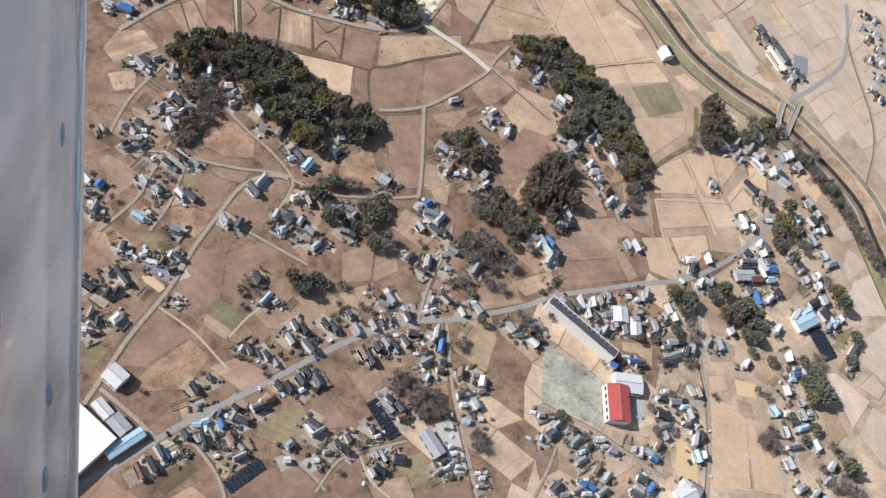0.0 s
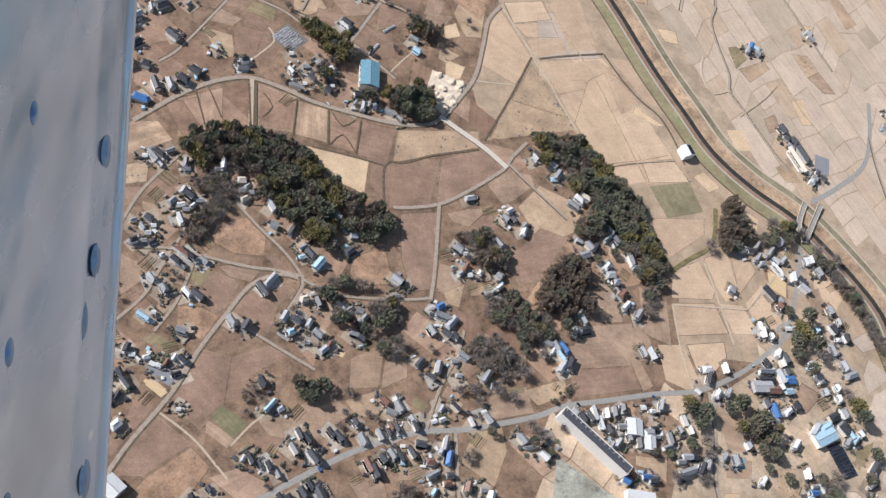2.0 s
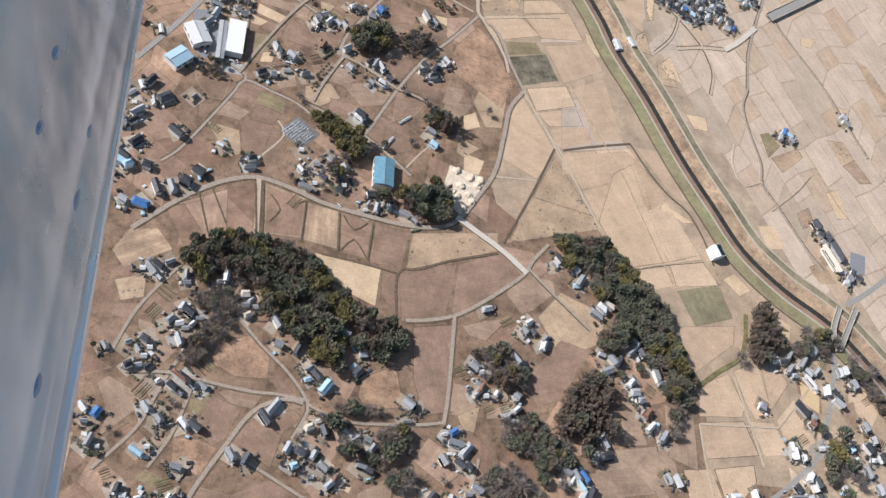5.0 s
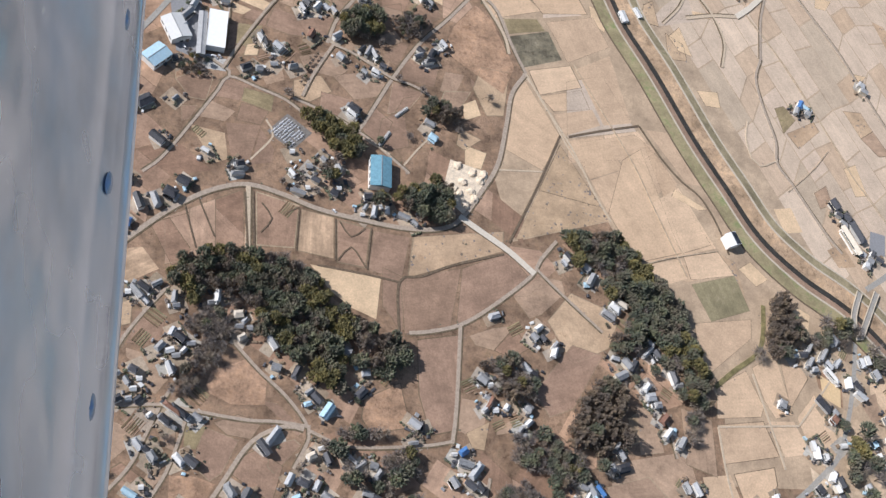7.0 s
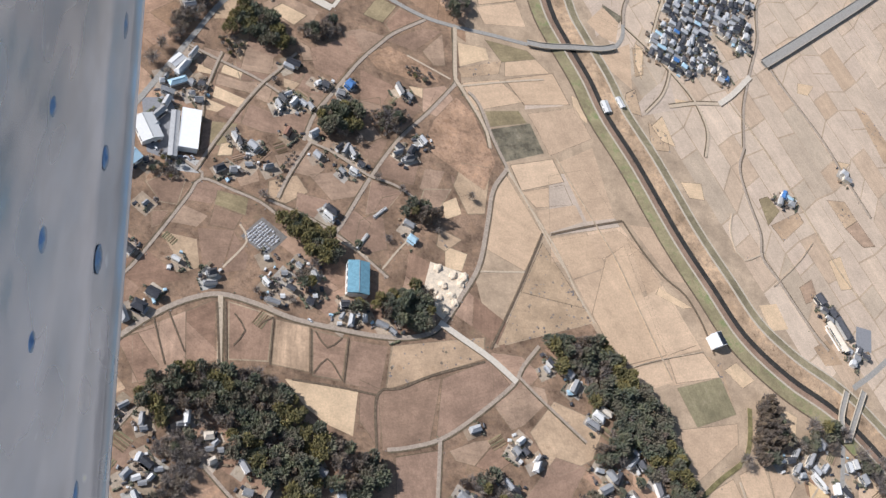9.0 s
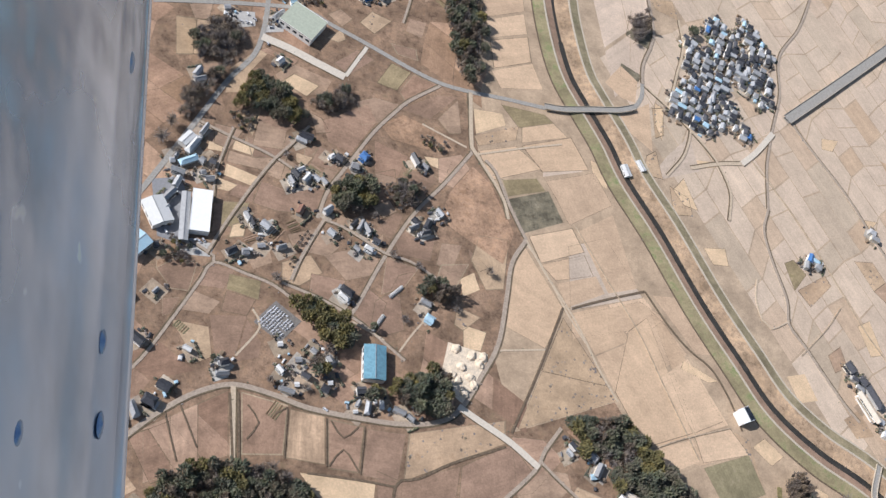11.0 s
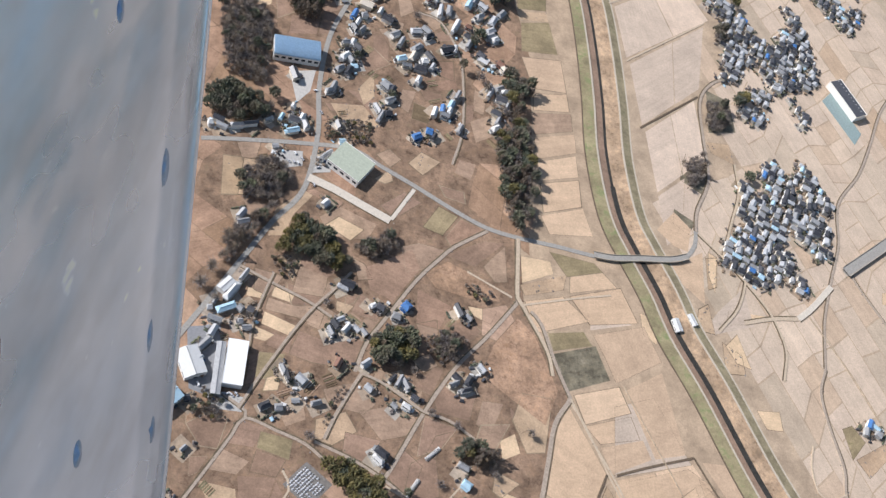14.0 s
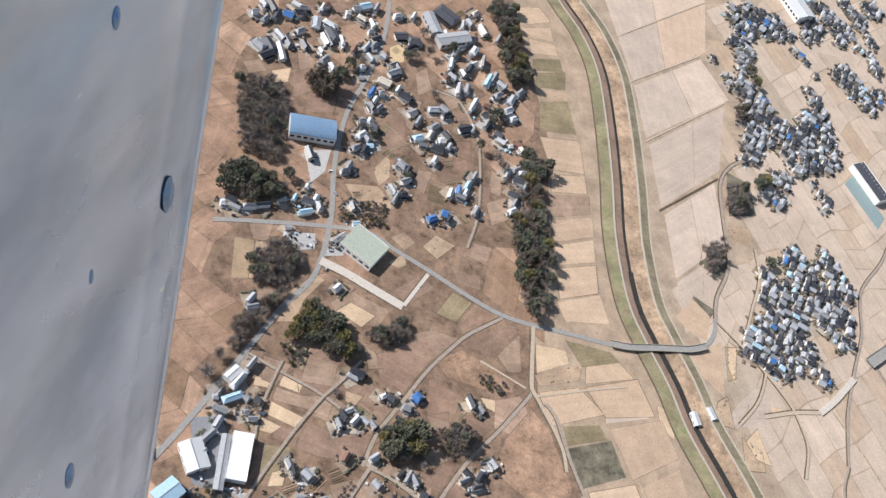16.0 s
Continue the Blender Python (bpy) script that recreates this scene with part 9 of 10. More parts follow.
patch("orange", [(20.3, 320.4), (36.8, 311.4), (33, 307.5), (19.2, 318)])
patch("turf", [(407.8, 257.5), (422.9, 253.1), (420, 245.6), (409, 249.2)])
patch("concrete", [(412.3, 238.1), (424, 238.4), (419.3, 219), (409.9, 218.8)])
patch("concrete", [(242.6, 204.3), (257.8, 195.8), (254.9, 178.5), (242.9, 178.5)])
patch("asphalt", [(11.1, 768.8), (35.7, 774.3), (41.5, 712.9), (19, 719.6)])
patch("concrete", [(91.6, 948.5), (109.6, 953.4), (110.4, 936), (93.6, 931.5)])
patch("asphalt", [(23.2, 331.4), (38.9, 327.1), (41.5, 321.7), (37.4, 315.9), (21.2, 324.7)])
patch("gravelyard", [(239, 212.7), (250.7, 217.5), (259.2, 209.7), (260.9, 177.2), (245, 174.1)])
patch("orange", [(515.6, 259.9), (535, 256.5), (533.5, 243.7), (515.1, 245.6)])
patch("orange", [(449.3, 209.4), (464.1, 190.8), (458.1, 163.1), (445.1, 163), (440.9, 181.2)])
patch("teal", [(505.7, 291.7), (518.1, 295), (515.6, 284.3), (503.3, 281.1)])
patch("orange", [(583.7, 485.4), (602.7, 473.6), (598.5, 456.3), (582.1, 465.5)])
patch("orange", [(135.7, 1194.5), (149.8, 1207.7), (151.3, 1180.2), (137.1, 1171.3)])
graveyard([(96.1, 655.6), (110.2, 673.7), (128.2, 658.9), (113.8, 643.7)])
bridge(5, [(633.8, 520.7), (633.2, 541.9), (647.3, 569.1)])
bridge(5, [(635.6, 522.3), (651.9, 547.2), (667.4, 570.6)])
bridge(6, [(359, 901.1), (378.7, 901.4), (407.6, 906.6), (440.2, 912), (458.7, 919)])
bridge(11, [(643.4, 938), (717.4, 992.9), (821, 1071.6), (891.7, 1129.8)])
cars([(60.2, 944.6), (64.2, 944), (68.3, 942.2), (73.2, 938.8), (78, 939), (81.5, 938.7), (84.8, 943.7), (78.3, 948.4), (104.3, 946.1), (90.9, 1022.6), (97.6, 999)])
cars([(43.7, 718.9), (47, 719.2), (50.3, 718.6), (53.5, 719.9), (36.4, 718.1), (99.4, 938.1), (97, 919.2)])
cars([(43.8, 201.1), (106.1, 235.8), (148.3, 261.6), (211.8, 291), (274.3, 303.2), (363.5, 329.1), (436.2, 341.9), (543.8, 380.9), (596.2, 427.7), (479.5, 213), (471.7, 175), (412.4, 223.6), (417.6, 223.7), (246.4, 195.7), (250.6, 191.4), (247.8, 184.9), (252.1, 182.8), (243.7, 189.1)])
cars([(620.3, 499.7), (600.8, 437.1), (148.7, 590.9), (26.3, 743.4), (25.3, 723.6), (37, 714.8)])
piles([(254.8, 647.9), (267.6, 642.7), (274.1, 636.2), (258.4, 633), (265.2, 624.3), (254.4, 621.5), (268, 617.8), (259.6, 610.7), (277.9, 642), (250.1, 625.7)])
greenhouse([(205.3, 696.9), (212.2, 695.1), (201.2, 684.6)])
greenhouse([(185.8, 653.2), (195.2, 667.7), (191.6, 669.7)])
solar_array([(604.4, 309.7), (620.3, 317.3), (630.4, 287.8), (616.5, 278.4)])
patch("teal", [(670.7, 1172.3), (686.5, 1189.2), (714.8, 1135.2), (701.1, 1116.1)])
patch("pale", [(411.6, 855.7), (420.4, 854.1), (432.6, 830.7), (424.4, 815.6), (417.6, 825.3)])
tagged(new("outlying_houses", mesh_of("outlying_houses", np.concatenate(mass_v), np.concatenate(mass_f), MASS_PAINT, mass_m)), "outlying village houses with grey, white and blue roofs", "houses", kind="stuff")
tagged(new("far_village", mesh_of("far_village", far_v, far_f, WALL + [PAINT[ROOF_OF[c]] for c in "dgswbcr"], far_m)), "dense far village of grey and white roofs", "houses", kind="stuff")
for p in {p for kinds in PROTO.values() for p, _ in kinds}:
    if p not in used:
        for o in (*p.children_recursive, p):
            bpy.data.objects.remove(o)

# ---- garden trees beside the houses ----
TREE_SAYS = {"evergreen": "dark evergreen garden tree beside houses", "golden": "yellowish evergreen garden tree", "cedar": "tall brown-green cedar beside houses", "bare": "bare grey-brown garden tree"}
TREE = {}
for k in KINDS:
    for i in range(4):
        root = tagged(new("tree"), TREE_SAYS[k], "tree", "garden trees")
        o = new("trunk", TRUNKS[k][i])
        o.parent = root
        c = CROWNS[k][i]
        o = new("crown", mesh_of("crown", c[0], c[1], [LEAF[k]]))
        o.parent = root
        TREE[k, i] = root


def plant(k, x, y, s):
    m = pose(x, y, 0, 0, 0, rnd.uniform(0, 360)) @ Matrix.Diagonal((s, s, s * rnd.uniform(0.8, 1.0), 1))
    t = TREE[k, rnd.randrange(4)]
    if t not in used:
        used[t] = True
    else:
        t = copy_thing(t, m)
    t.matrix_basis = m
    taken.append((x, y, s * 1.5))


def garden_trees(kind, spots):
    """Trees at their places; each spot: x, y and the crown's radius."""
    for x, y, r in spots:
        r = r if r < 6 else 6 + (r - 6) * 0.6
        near = np.hypot(ROAD_PTS[:, 0] - x, ROAD_PTS[:, 1] - y) - ROAD_PTS[:, 2]
        k = int(near.argmin())
        if near[k] < r * 0.9:
            away = Vector((x - ROAD_PTS[k, 0], y - ROAD_PTS[k, 1])).normalized() * (r * 0.9 - near[k])
            x, y = x + away.x, y + away.y
        plant(kind, x, y, r / (3.0 if kind == "bare" else 3.6))


garden_trees("evergreen", [(129, 325, 6.2), (149, 325, 5.4), (136, 316, 4.4), (282, 299, 4.5), (317, 292, 5.1), (333, 286, 3.6), (480, 329, 8.8), (474, 319, 7.0), (514, 339, 9.1), (527, 321, 11.5), (542, 326, 7.4), (611, 405, 8.7), (592, 396, 6.6), (601, 379, 7.3), (644, 336, 8.0), (598, 247, 12.9), (586, 244, 8.5), (608, 182, 10.8), (347, 222, 4.5), (542, 297, 6.1), (536, 285, 4.8), (652, 304, 6.6), (640, 281, 5.2), (49, 196, 2.3), (317, 372, 6.4), (147, 236, 2.5), (441, 292, 4.5), (463, 301, 5.1), (425, 291, 3.9), (382, 289, 3.7)])
garden_trees("evergreen", [(555, 277, 4.8), (588, 278, 5.6), (562, 226, 5.3), (583, 216, 6.0), (571, 206, 5.3), (610, 434, 9.6), (596, 435, 5.7), (567, 519, 7.9), (164, 414, 6.4), (154, 399, 5.4), (424, 485, 5.8), (397, 468, 4.5), (415, 476, 5.2), (437, 457, 5.8), (355, 395, 6.3), (157, 778, 4.5), (174, 769, 6.1), (183, 659, 3.8), (72, 1123, 6.8), (81, 1122, 6.2), (67, 1117, 5.6), (97, 1154, 7.0), (90, 1140, 5.8), (153, 1185, 5.6), (200, 1210, 5.2), (243, 1281, 8.4), (256, 1217, 9.5), (265, 1192, 8.1), (281, 1194, 6.8), (54, 1005, 6.1)])
garden_trees("evergreen", [(27, 985, 5.9), (46, 984, 5.0), (15, 1000, 5.9), (10, 983, 4.8), (161, 1035, 4.5), (282, 1077, 8.1), (294, 1074, 8.2), (282, 1092, 7.6), (126, 1072, 3.9), (244, 1127, 5.7), (250, 1137, 5.8), (232, 1094, 4.9)])
garden_trees("bare", [(155, 321, 4.5), (168, 322, 4.6), (97, 319, 4.3), (93, 311, 3.4), (103, 311, 3.4), (93, 300, 3.4), (203, 359, 7.7), (297, 363, 10.4), (313, 351, 8.4), (291, 333, 6.6), (303, 329, 5.6), (318, 307, 5.6), (324, 299, 6.7), (259, 277, 5.8), (267, 282, 3.9), (209, 251, 4.5), (218, 249, 4.6), (204, 246, 3.6), (226, 239, 5.9), (239, 235, 5.5), (269, 204, 6.0), (271, 196, 5.5), (477, 304, 7.5), (478, 293, 6.3), (617, 394, 7.4), (637, 360, 7.4), (601, 279, 9.4), (591, 270, 6.2), (525, 205, 7.4), (537, 214, 5.8)])
garden_trees("bare", [(597, 166, 8.8), (585, 166, 7.0), (426, 212, 5.3), (448, 242, 5.5), (442, 212, 4.8), (425, 231, 5.3), (350, 212, 5.0), (344, 201, 3.9), (362, 206, 4.0), (24, 231, 2.6), (166, 305, 4.1), (184, 306, 4.1), (191, 302, 3.7), (236, 365, 4.0), (279, 369, 7.2), (333, 368, 6.4), (271, 332, 5.5), (275, 323, 5.0), (258, 331, 4.4), (162, 295, 3.6), (110, 247, 2.9), (163, 175, 2.9), (178, 194, 3.8), (217, 234, 4.1), (443, 272, 5.0), (346, 307, 4.2), (487, 243, 3.4), (541, 245, 5.3), (533, 250, 4.7), (596, 201, 6.0)])
garden_trees("bare", [(581, 182, 4.7), (519, 498, 7.5), (640, 509, 8.9), (631, 521, 7.5), (665, 503, 6.9), (595, 532, 9.4), (581, 515, 6.6), (-6, 381, 3.5), (-27, 372, 3.0), (33, 405, 3.6), (58, 462, 3.9), (142, 407, 4.4), (170, 382, 5.4), (187, 393, 5.5), (201, 404, 4.7), (208, 386, 4.2), (188, 371, 4.0), (208, 366, 6.4), (124, 386, 3.9), (131, 361, 3.4), (273, 452, 4.6), (289, 454, 6.2), (296, 460, 6.3), (303, 448, 5.2), (287, 414, 6.0), (335, 395, 6.2), (324, 384, 5.6), (16, 805, 7.2), (22, 821, 6.4), (28, 799, 4.6)])
garden_trees("bare", [(56, 783, 3.7), (115, 807, 3.5), (189, 758, 4.1), (223, 719, 4.1), (208, 724, 4.1), (242, 697, 5.1), (232, 701, 5.1), (109, 692, 4.6), (142, 624, 3.6), (133, 606, 4.0), (107, 610, 3.5), (256, 680, 4.1), (287, 718, 4.3), (212, 668, 3.9), (16, 1100, 7.5), (32, 1095, 7.5), (8, 1087, 7.3), (25, 1110, 6.5), (89, 1124, 5.7), (108, 1161, 5.3), (162, 1188, 5.6), (176, 1197, 7.6), (169, 1223, 6.5), (256, 1268, 9.1), (260, 1292, 8.6), (272, 1248, 8.4), (272, 1215, 9.6), (184, 1142, 4.9), (250, 1082, 6.2), (256, 1070, 5.5)])
garden_trees("bare", [(288, 1086, 6.3)])
garden_trees("golden", [(464, 336, 7.6), (513, 319, 7.2), (604, 416, 10.1), (643, 347, 10.0), (597, 422, 8.2), (607, 531, 8.1), (155, 645, 5.5)])
garden_trees("cedar", [(544, 516, 8.4)])
planted = 0
for x, y in sorted(homes, key=lambda p: rnd.random()):
    a, r = rnd.uniform(0, 6.28), rnd.uniform(5.0, 8.5)
    px, py = x + r * math.cos(a), y + r * math.sin(a)
    if planted < 95 and (x, y) not in far_homes and not on_road(px, py, 2.0) and free(px, py, 1.3):
        plant(rnd.choice(("evergreen", "evergreen", "bare", "bare", "bare", "cedar")), px, py, rnd.uniform(0.4, 0.7))
        planted += 1
yard_v, yard_f = [], []
hedges = []
ROAD_SQ = (ROAD_PTS[:, 2] + 0.8) ** 2
for x, y in homes:
    t, w, d = radians(rnd.choice((27, 30, -36, 54)) + rnd.uniform(-5, 5)), rnd.uniform(5.0, 8.5), rnd.uniform(4.5, 7.5)
    x, y = x + rnd.uniform(-3, 3), y + rnd.uniform(-3, 3)
    box4 = [(x + u * w * math.cos(t) - v * d * math.sin(t), y + u * w * math.sin(t) + v * d * math.cos(t)) for u, v in ((-1, -1), (1, -1), (1, 1), (-1, 1))]
    n = len(yard_v)
    z = 0.118 + rnd.uniform(0, 0.02)
    yard_v += [(p, q, z) for p, q in box4]
    yard_f += [(n, n + 1, n + 2), (n, n + 2, n + 3)]
    for side in rnd.sample(range(4), rnd.choice((0, 0, 1, 1, 2))):
        hedges.append((box4[side], box4[(side + 1) % 4]))
YARD = soil("yard_ground", [(0.48, 0.385, 0.29), (0.36, 0.265, 0.185), (0.54, 0.46, 0.37), (0.31, 0.24, 0.17), (0.44, 0.355, 0.28), (0.45, 0.43, 0.39), (0.40, 0.29, 0.20)], 0.4, weeds=(0.17, 0.14, 0.09), weedy=0.06, island=True)
tagged(new("house_yards", mesh_of("house_yards", yard_v, yard_f, [YARD])), "bare earth and gravel yards round the houses", "yards", kind="stuff")
bed_v, bed_f, bed_m = [], [], []
for x, y in homes:
    if rnd.random() < 0.65 or (x, y) in far_homes:
        continue
    t, a, r = radians(rnd.choice((27, -36, 54)) + rnd.uniform(-5, 5)), rnd.uniform(0, 6.28), rnd.uniform(13, 19)
    x, y, long = x + r * math.cos(a), y + r * math.sin(a), rnd.uniform(3.0, 6.5)
    if any((x - p) ** 2 + (y - q) ** 2 < (g + 5.5) ** 2 for p, q, g in taken) or np.any((ROAD_PTS[:, 0] - x) ** 2 + (ROAD_PTS[:, 1] - y) ** 2 < 60):
        continue
    taken.append((x, y, 2.5))
    for k in range(rnd.choice((3, 4, 5, 6))):
        n, wide, m = len(bed_v), rnd.uniform(0.4, 0.75), rnd.choice((0, 0, 1, 2, 2, 3))
        for z, e in ((0.0, 1.0), (0.38, 0.75)):
            for u, v in ((-long, -wide * e), (long, -wide * e), (long, wide * e), (-long, wide * e)):
                v += (k - 2) * 1.9
                bed_v.append((x + u * math.cos(t) - v * math.sin(t), y + u * math.sin(t) + v * math.cos(t), z))
        for i in range(4):
            j = (i + 1) % 4
            bed_f += [(n + i, n + j, n + 4 + j), (n + i, n + 4 + j, n + 4 + i)]
        bed_f += [(n + 4, n + 5, n + 6), (n + 4, n + 6, n + 7)]
        bed_m += [m] * 10
tagged(new("vegetable_beds", mesh_of("vegetable_beds", bed_v, bed_f, [SOIL["green"], SOIL["tan"], SOIL["darkplot"], SOIL["olive"]], bed_m)), "rows of green and bare vegetable beds beside houses", "garden beds", kind="stuff")
clut_v, clut_f, clut_m = [], [], []
for x, y in homes:
    for _ in range(rnd.choice((2, 3, 4))):
        a, r = rnd.uniform(0, 6.28), rnd.uniform(5.0, 10.0)
        px, py, w, d, h = x + r * math.cos(a), y + r * math.sin(a), rnd.uniform(0.7, 2.2), rnd.uniform(0.6, 1.5), rnd.uniform(0.8, 2.4)
        if any((px - p) ** 2 + (py - q) ** 2 < (g + 1.4) ** 2 for p, q, g in taken) or on_road(px, py, 1.6):
            continue
        taken.append((px, py, 0.8))
        t = rnd.uniform(0, 3.14)
        n = len(clut_v)
        for z, k in ((-0.05, 1.0), (h, 1.0), (h + 0.25, 0.55)):
            for u, v in ((-w, -d), (w, -d), (w, d), (-w, d)):
                u, v = u * (1 if z < h + 0.1 else 0.9), v * k
                clut_v.append((px + u * math.cos(t) - v * math.sin(t), py + u * math.sin(t) + v * math.cos(t), z))
        tris = []
        for lo in (0, 4):
            for i in range(4):
                j = (i + 1) % 4
                tris += [(lo + i, lo + j, lo + 4 + j), (lo + i, lo + 4 + j, lo + 4 + i)]
        tris += [(8, 9, 10), (8, 10, 11)]
        clut_f.extend(tuple(n + i for i in q) for q in tris)
        clut_m.extend([rnd.choice((0, 0, 1, 2, 2, 3, 3, 4, 4, 5) if rnd.random() < 0.6 else (2, 3, 4))] * len(tris))
tagged(new("yard_clutter", mesh_of("yard_clutter", clut_v, clut_f, [PAINT["white"], PAINT["silver"], PAINT["slate"], PAINT["dark"], WALL[3], PAINT["cyan"]], clut_m)), "small sheds, bins and stacked goods in house yards", "yard clutter", kind="stuff")
shrub_v, shrub_f, shrub_m, n = [], [], [], 0
for side, width in ((9.5, 8.0), (14.0, 4.0), (-6.0, 3.0), (-18.0, 5.0), (24.0, 4.0)):
    line = []
    for p, q in zip(river_line, river_line[1:]):
        d = (q - p).normalized()
        line.append(p + Vector((-d.y, d.x)) * side)
    verges.append((line, width, 5))
for line, width, many in verges:
    for p in line:
        for _ in range(many):
            if rnd.random() < 0.5:
                continue
            s = rnd.uniform(0.25, 0.7)
            px, py = p.x + rnd.uniform(-1, 1) * (width / 2 + 2.5), p.y + rnd.uniform(-1, 1) * (width / 2 + 2.5)
            v = OCT_V * (1 + rng.uniform(-0.3, 0.3, size=(len(OCT_V), 1))) * s
            shrub_v.append(v @ spin(rng).T * (1.3, 1.3, 0.7) + (px, py, s * 0.3))
            shrub_f.append(OCT_F + n)
            shrub_m.append(np.full(len(OCT_F), rnd.choice((0, 3, 3))))
            n += len(OCT_V)
for lot in rough_land:
    a, b, c, d = [Vector(p) for p in lot]
    size = ((b - a).length + (c - d).length) * ((d - a).length + (c - b).length) / 4
    for _ in range(min(300, int(size / 40))):
        u, v, s = rnd.random(), rnd.random(), rnd.uniform(0.3, 0.95)
        p = (a.lerp(b, u)).lerp(d.lerp(c, u), v)
        if noise.noise(Vector((p.x * 0.06, p.y * 0.06, 1.0))) < -0.12:
            continue
        w = OCT_V * (1 + rng.uniform(-0.3, 0.3, size=(len(OCT_V), 1))) * s
        shrub_v.append(w @ spin(rng).T * (1.6, 1.6, 0.35) + (p.x, p.y, 0.12))
        shrub_f.append(OCT_F + n)
        shrub_m.append(np.full(len(OCT_F), rnd.choice((2, 3, 3, 3))))
        n += len(OCT_V)
for x, y in homes:
    outer = (x, y) in far_homes
    for _ in range(rnd.choice((2, 3, 4)) if outer else rnd.choice((2, 3, 4, 5))):
        a, r = rnd.uniform(0, 6.28), rnd.uniform(4.0, 9.5)
        px, py, s = x + r * math.cos(a), y + r * math.sin(a), rnd.uniform(1.2, 2.6) if outer else rnd.uniform(0.7, 2.0)
        if not any((px - p) ** 2 + (py - q) ** 2 < (g + 0.6) ** 2 for p, q, g in taken) and not on_road(px, py, s):
            mat = rnd.choice((0, 0, 2, 3, 3))
            for _ in range(9):
                v = OCT_V * (1 + rng.uniform(-0.3, 0.3, size=(len(OCT_V), 1))) * s * rng.uniform(0.3, 0.7)
                shrub_v.append(v @ spin(rng).T + (px + rng.uniform(-s, s) * 0.8, py + rng.uniform(-s, s) * 0.8, s * rng.uniform(0.2, 1.1)))
                shrub_f.append(OCT_F + n)
                shrub_m.append(np.full(len(OCT_F), mat))
                n += len(OCT_V)
for (x0, y0), (x1, y1) in hedges:
    run = math.hypot(x1 - x0, y1 - y0)
    mat, size = rnd.choice((0, 0, 0, 3)), rnd.uniform(0.8, 1.4)
    for k in range(int(run / (size * 1.4))):
        t = k * size * 1.4 / run
        px, py = x0 + (x1 - x0) * t + rnd.uniform(-0.3, 0.3), y0 + (y1 - y0) * t + rnd.uniform(-0.3, 0.3)
        if rnd.random() < 0.12 or any((px - p) ** 2 + (py - q) ** 2 < (g + 0.8) ** 2 for p, q, g in taken) or np.any((ROAD_PTS[:, 0] - px) ** 2 + (ROAD_PTS[:, 1] - py) ** 2 < ROAD_SQ):
            continue
        v = OCT_V * (1 + rng.uniform(-0.25, 0.25, size=(len(OCT_V), 1))) * size * rng.uniform(0.9, 1.3)
        shrub_v.append(v @ spin(rng).T * (1, 1, 1.15) + (px, py, size * 0.7))
        shrub_f.append(OCT_F + n)
        shrub_m.append(np.full(len(OCT_F), mat))
        n += len(OCT_V)
tagged(new("garden_shrubs", mesh_of("garden_shrubs", np.concatenate(shrub_v), np.concatenate(shrub_f), [LEAF[k] for k in KINDS], np.concatenate(shrub_m))), "dark clipped hedges and shrubs round the houses", "shrubs", kind="stuff")

# ---- the aircraft's belly beside the lens ----
# Bare metal of the aircraft that carries the camera fills one side of the view all along the flight. Nothing in the
# place may travel, so it stands drawn out along the flight line, true to size across it.
PATH_C = [(-12.8835, 241.7302, 692.2627), (-8.5980, 242.9707, -0.1371), (-0.2472, -15.4039, 4.9983), (-0.9063, -10.2030, 4.3046), (0.3117, 4.5102, -3.5607), (0.1756, 0.0814, -1.1227), (-0.0887, -0.1792, 2.1726), (0.2921, 0.3750, -4.8533), (0.0376, 0.0566, -1.1543), (-0.1049, -0.2483, 2.5858), (-0.0381, -0.0399, 0.5700), (-0.0493, -0.0195, 1.4268)]
EDGE_C = [(0.011, 1.241, -2.299), (0.075, 0.068, 0.085), (-0.009, 0.051, 0.046), (-0.028, 0.052, 0.039), (0.004, -0.042, -0.026), (0.031, 0.005, 0.003), (-0.032, 0.025, -0.001)]
SKIN, n, p = shader("polished_aluminium", 0.4, 0.85)
stretch = n.nodes.new("ShaderNodeVectorMath")
stretch.operation = "MULTIPLY"
stretch.inputs[1].default_value = (1.0, 0.42, 1.0)
n.links.new(n.nodes.new("ShaderNodeNewGeometry").outputs["Position"], stretch.inputs[0])
along = stretch.outputs[0]
dents = blend(n, noise_of(n, 1.7, 2, along, 0.4), noise_of(n, 6.0, 2, along, 0.5), 0.26)
# Blue tone, soft patches and bright specks paint sky reflections and glints into the colour.
tone = ramp(n, noise_of(n, 0.8, 3, along), [(0.32, (0.44, 0.57, 0.80)), (0.5, (0.56, 0.69, 0.90)), (0.7, (0.70, 0.81, 0.98))])
soft_reflections = ramp(n, noise_of(n, 3.4, 4, along, 0.6), [(0.36, grey(0.84)), (0.5, grey(1.0)), (0.64, grey(1.09))])
glints = ramp(n, noise_of(n, 20.0, 2, along, 0.5), [(0.71, grey(1.0)), (0.76, (1.3, 1.26, 1.2))])
n.links.new(blend(n, blend(n, tone, soft_reflections, 1.0, "MULTIPLY"), glints, 1.0, "MULTIPLY"), p.inputs["Base Color"])
n.links.new(ramp(n, noise_of(n, 2.5, 3, along), [(0.3, grey(0.2)), (0.7, grey(0.38))]), p.inputs["Roughness"])
bump(n, p, blend(n, dents, noise_of(n, 4.2, 1, None, 0.3), 0.3), 0.85, 0.06)
RIVET = plain("rivet_metal", (0.26, 0.38, 0.58), 0.35, 0.1, 0.8, scale=6.0)
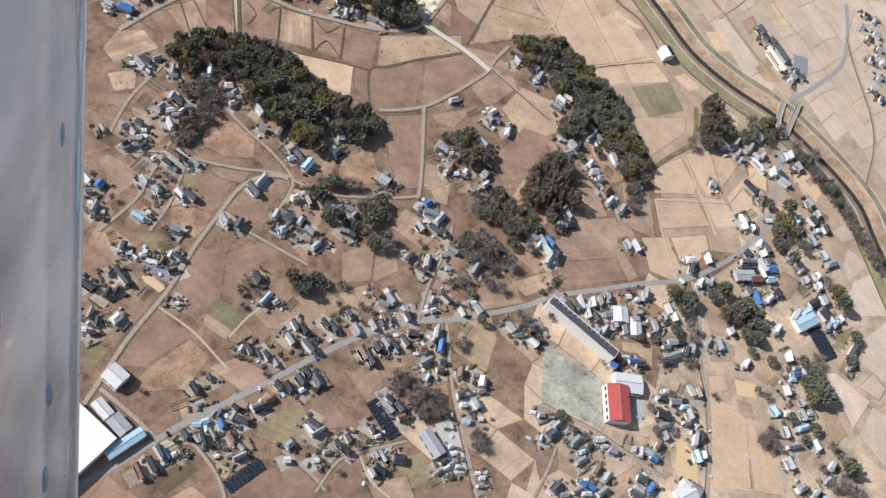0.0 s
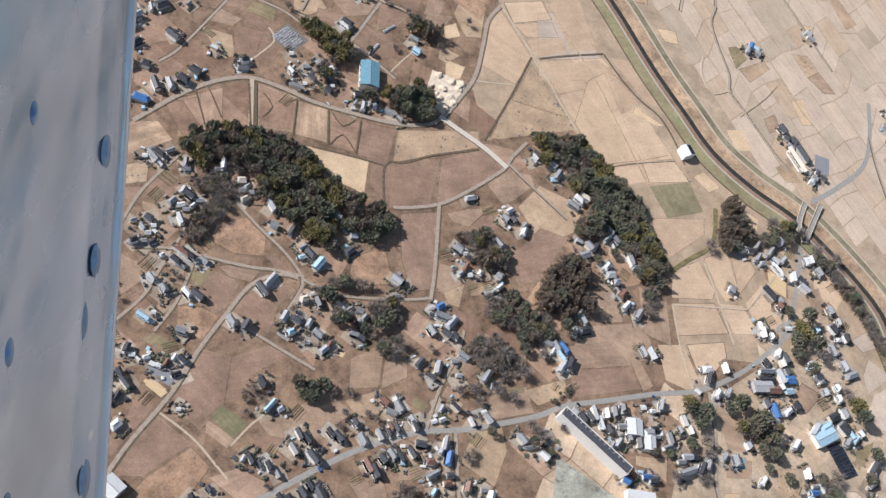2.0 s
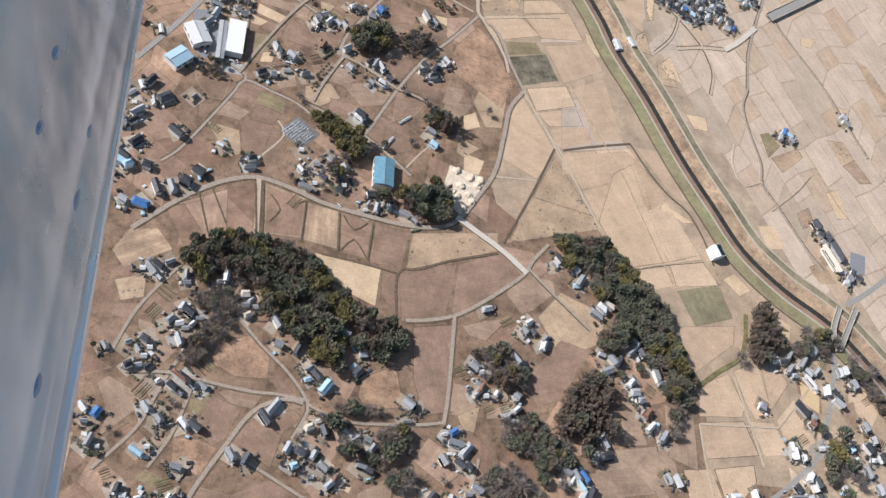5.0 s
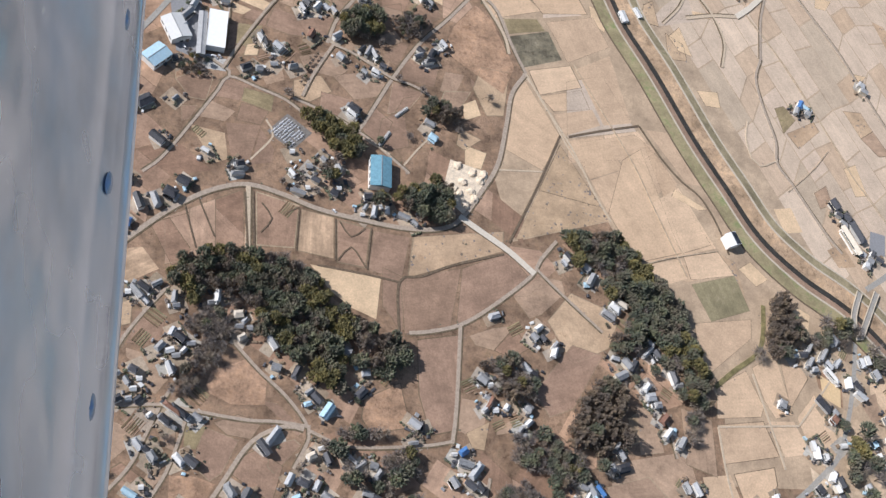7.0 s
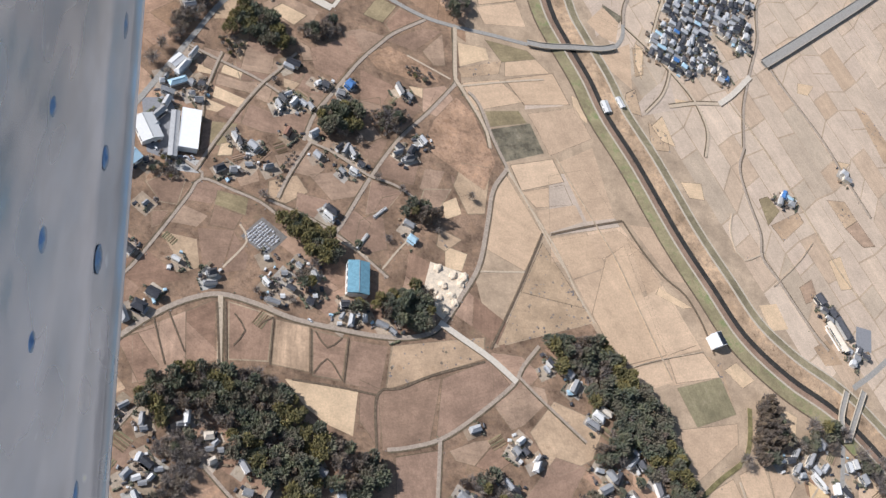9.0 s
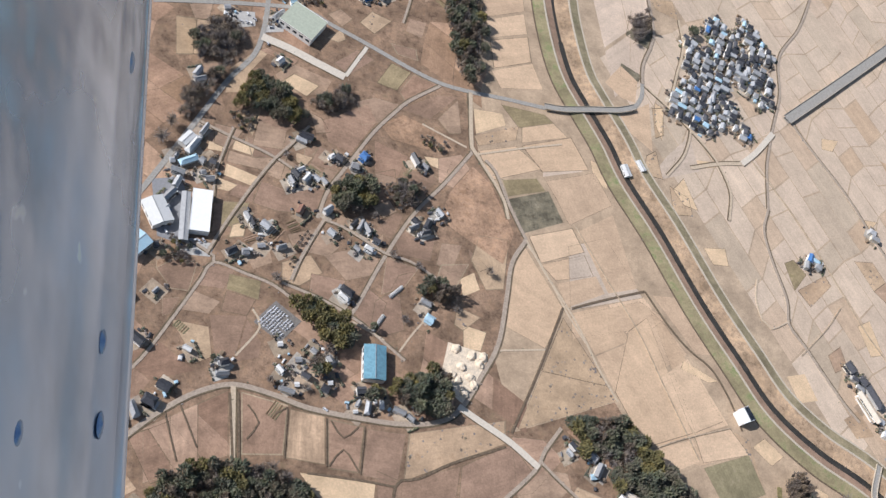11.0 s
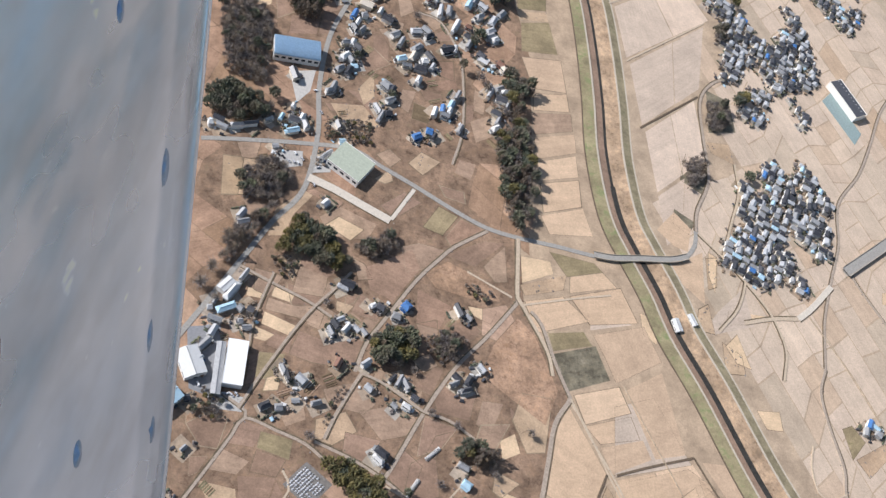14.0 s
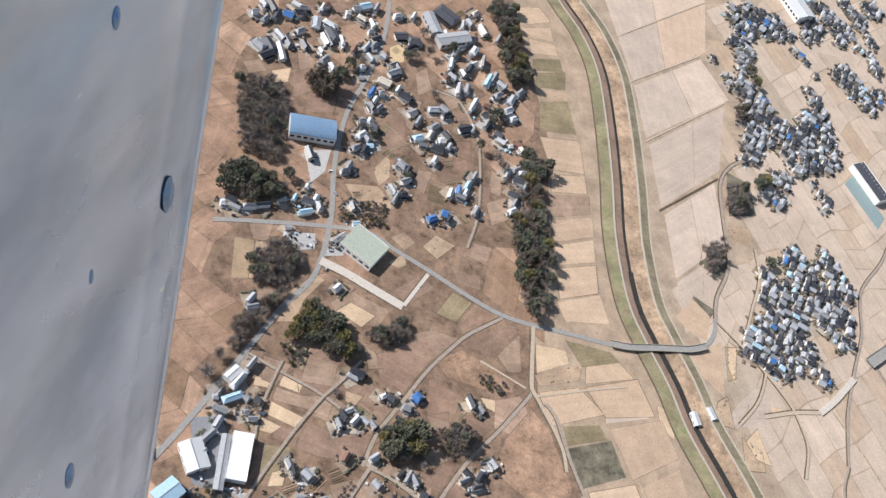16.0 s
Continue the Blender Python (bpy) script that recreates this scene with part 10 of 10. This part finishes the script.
left, up = (Vector((-0.93, 0.02, -0.36))).normalized(), Vector((-0.33, -0.42, 0.85)).normalized()
PROFILE = ((0.0, 0.0), (0.004, 0.022), (0.016, 0.036), (0.010, 0.058), (0.022, 0.078), (0.021, 0.10), (0.035, 0.125), (0.036, 0.16), (0.05, 0.22), (0.125, 0.55), (0.225, 0.95), (0.38, 1.4), (0.8, 2.0), (1.2, 1.8), (1.0, 0.6), (0.5, 0.0), (0.12, -0.10), (0.02, -0.05))
# how far the belly's edge swings out, by the way flown
SWING = [(-40, 0.05), (30, 0.03), (60, 0.02), (98, 0.07), (110, 0.0), (118, -0.04), (170, 0.05), (207, 0.085), (230, 0.01), (264, 0.02), (300, 0.0), (393, -0.01), (420, 0.0), (435, 0.05), (447, 0.02), (460, -0.04)]
flight = [Vector(p) for p in np.polynomial.chebyshev.chebval(np.linspace(-1.02, 1.02, 600), np.array(PATH_C)).T]
edge = [Vector(p) for p in np.polynomial.chebyshev.chebval(np.linspace(-1.02, 1.02, 600), np.array(EDGE_C)).T]
bm = bmesh.new()
prev = None
for p, e in zip(flight, edge):
    e.x += float(np.interp(p.y, [k for k, _ in SWING], [v for _, v in SWING]))
    row = [bm.verts.new(p + e + left * a + up * b) for a, b in PROFILE]
    if prev:
        for k in range(len(row)):
            bm.faces.new((prev[k], prev[(k + 1) % len(row)], row[(k + 1) % len(row)], row[k])).smooth = True
    prev = row
bm.faces.new(prev)
bmesh.ops.recalc_face_normals(bm, faces=bm.faces)
skin = tagged(link("aircraft_belly", bm, SKIN), "bare riveted aluminium belly of the camera aircraft", "aircraft")
rv, rf, n = [], [], 0
for p, q, e in zip(flight, flight[1:], edge):
    run = (q - p).normalized()
    for k in range(int((q - p).length / 0.26)):
        o = p.lerp(q, k * 0.26 / (q - p).length)
        for b, s in ((0.11, 0.9), (0.36, 0.75), (0.74, 0.55)):
            if rng.random() < 0.3:
                continue
            s *= rng.uniform(0.65, 1.1)
            b += rng.uniform(-0.03, 0.03)
            a = float(np.interp(b, [q[1] for q in PROFILE[:12]], [q[0] for q in PROFILE[:12]]))
            c = o + e + left * a + up * b + run * rng.uniform(-0.07, 0.07)
            u, w = run * 0.05 * s, (left * 0.23 + up * 0.97) * 0.024 * s
            nrm = run.cross(w).normalized()
            nrm = nrm if nrm.dot(-e) > 0 else -nrm
            ring = [c + u * math.cos(t) + w * math.sin(t) for t in np.linspace(0, 6.283, 13)[:12]]
            rv += [v[:] for v in ring] + [(c + nrm * 0.006)[:]]
            rf += [(n + i, n + (i + 1) % 12, n + 12) for i in range(12)]
            n += 13
ob = new("rivets", mesh_of("rivets", rv, rf, [RIVET]))
ob.parent = skin
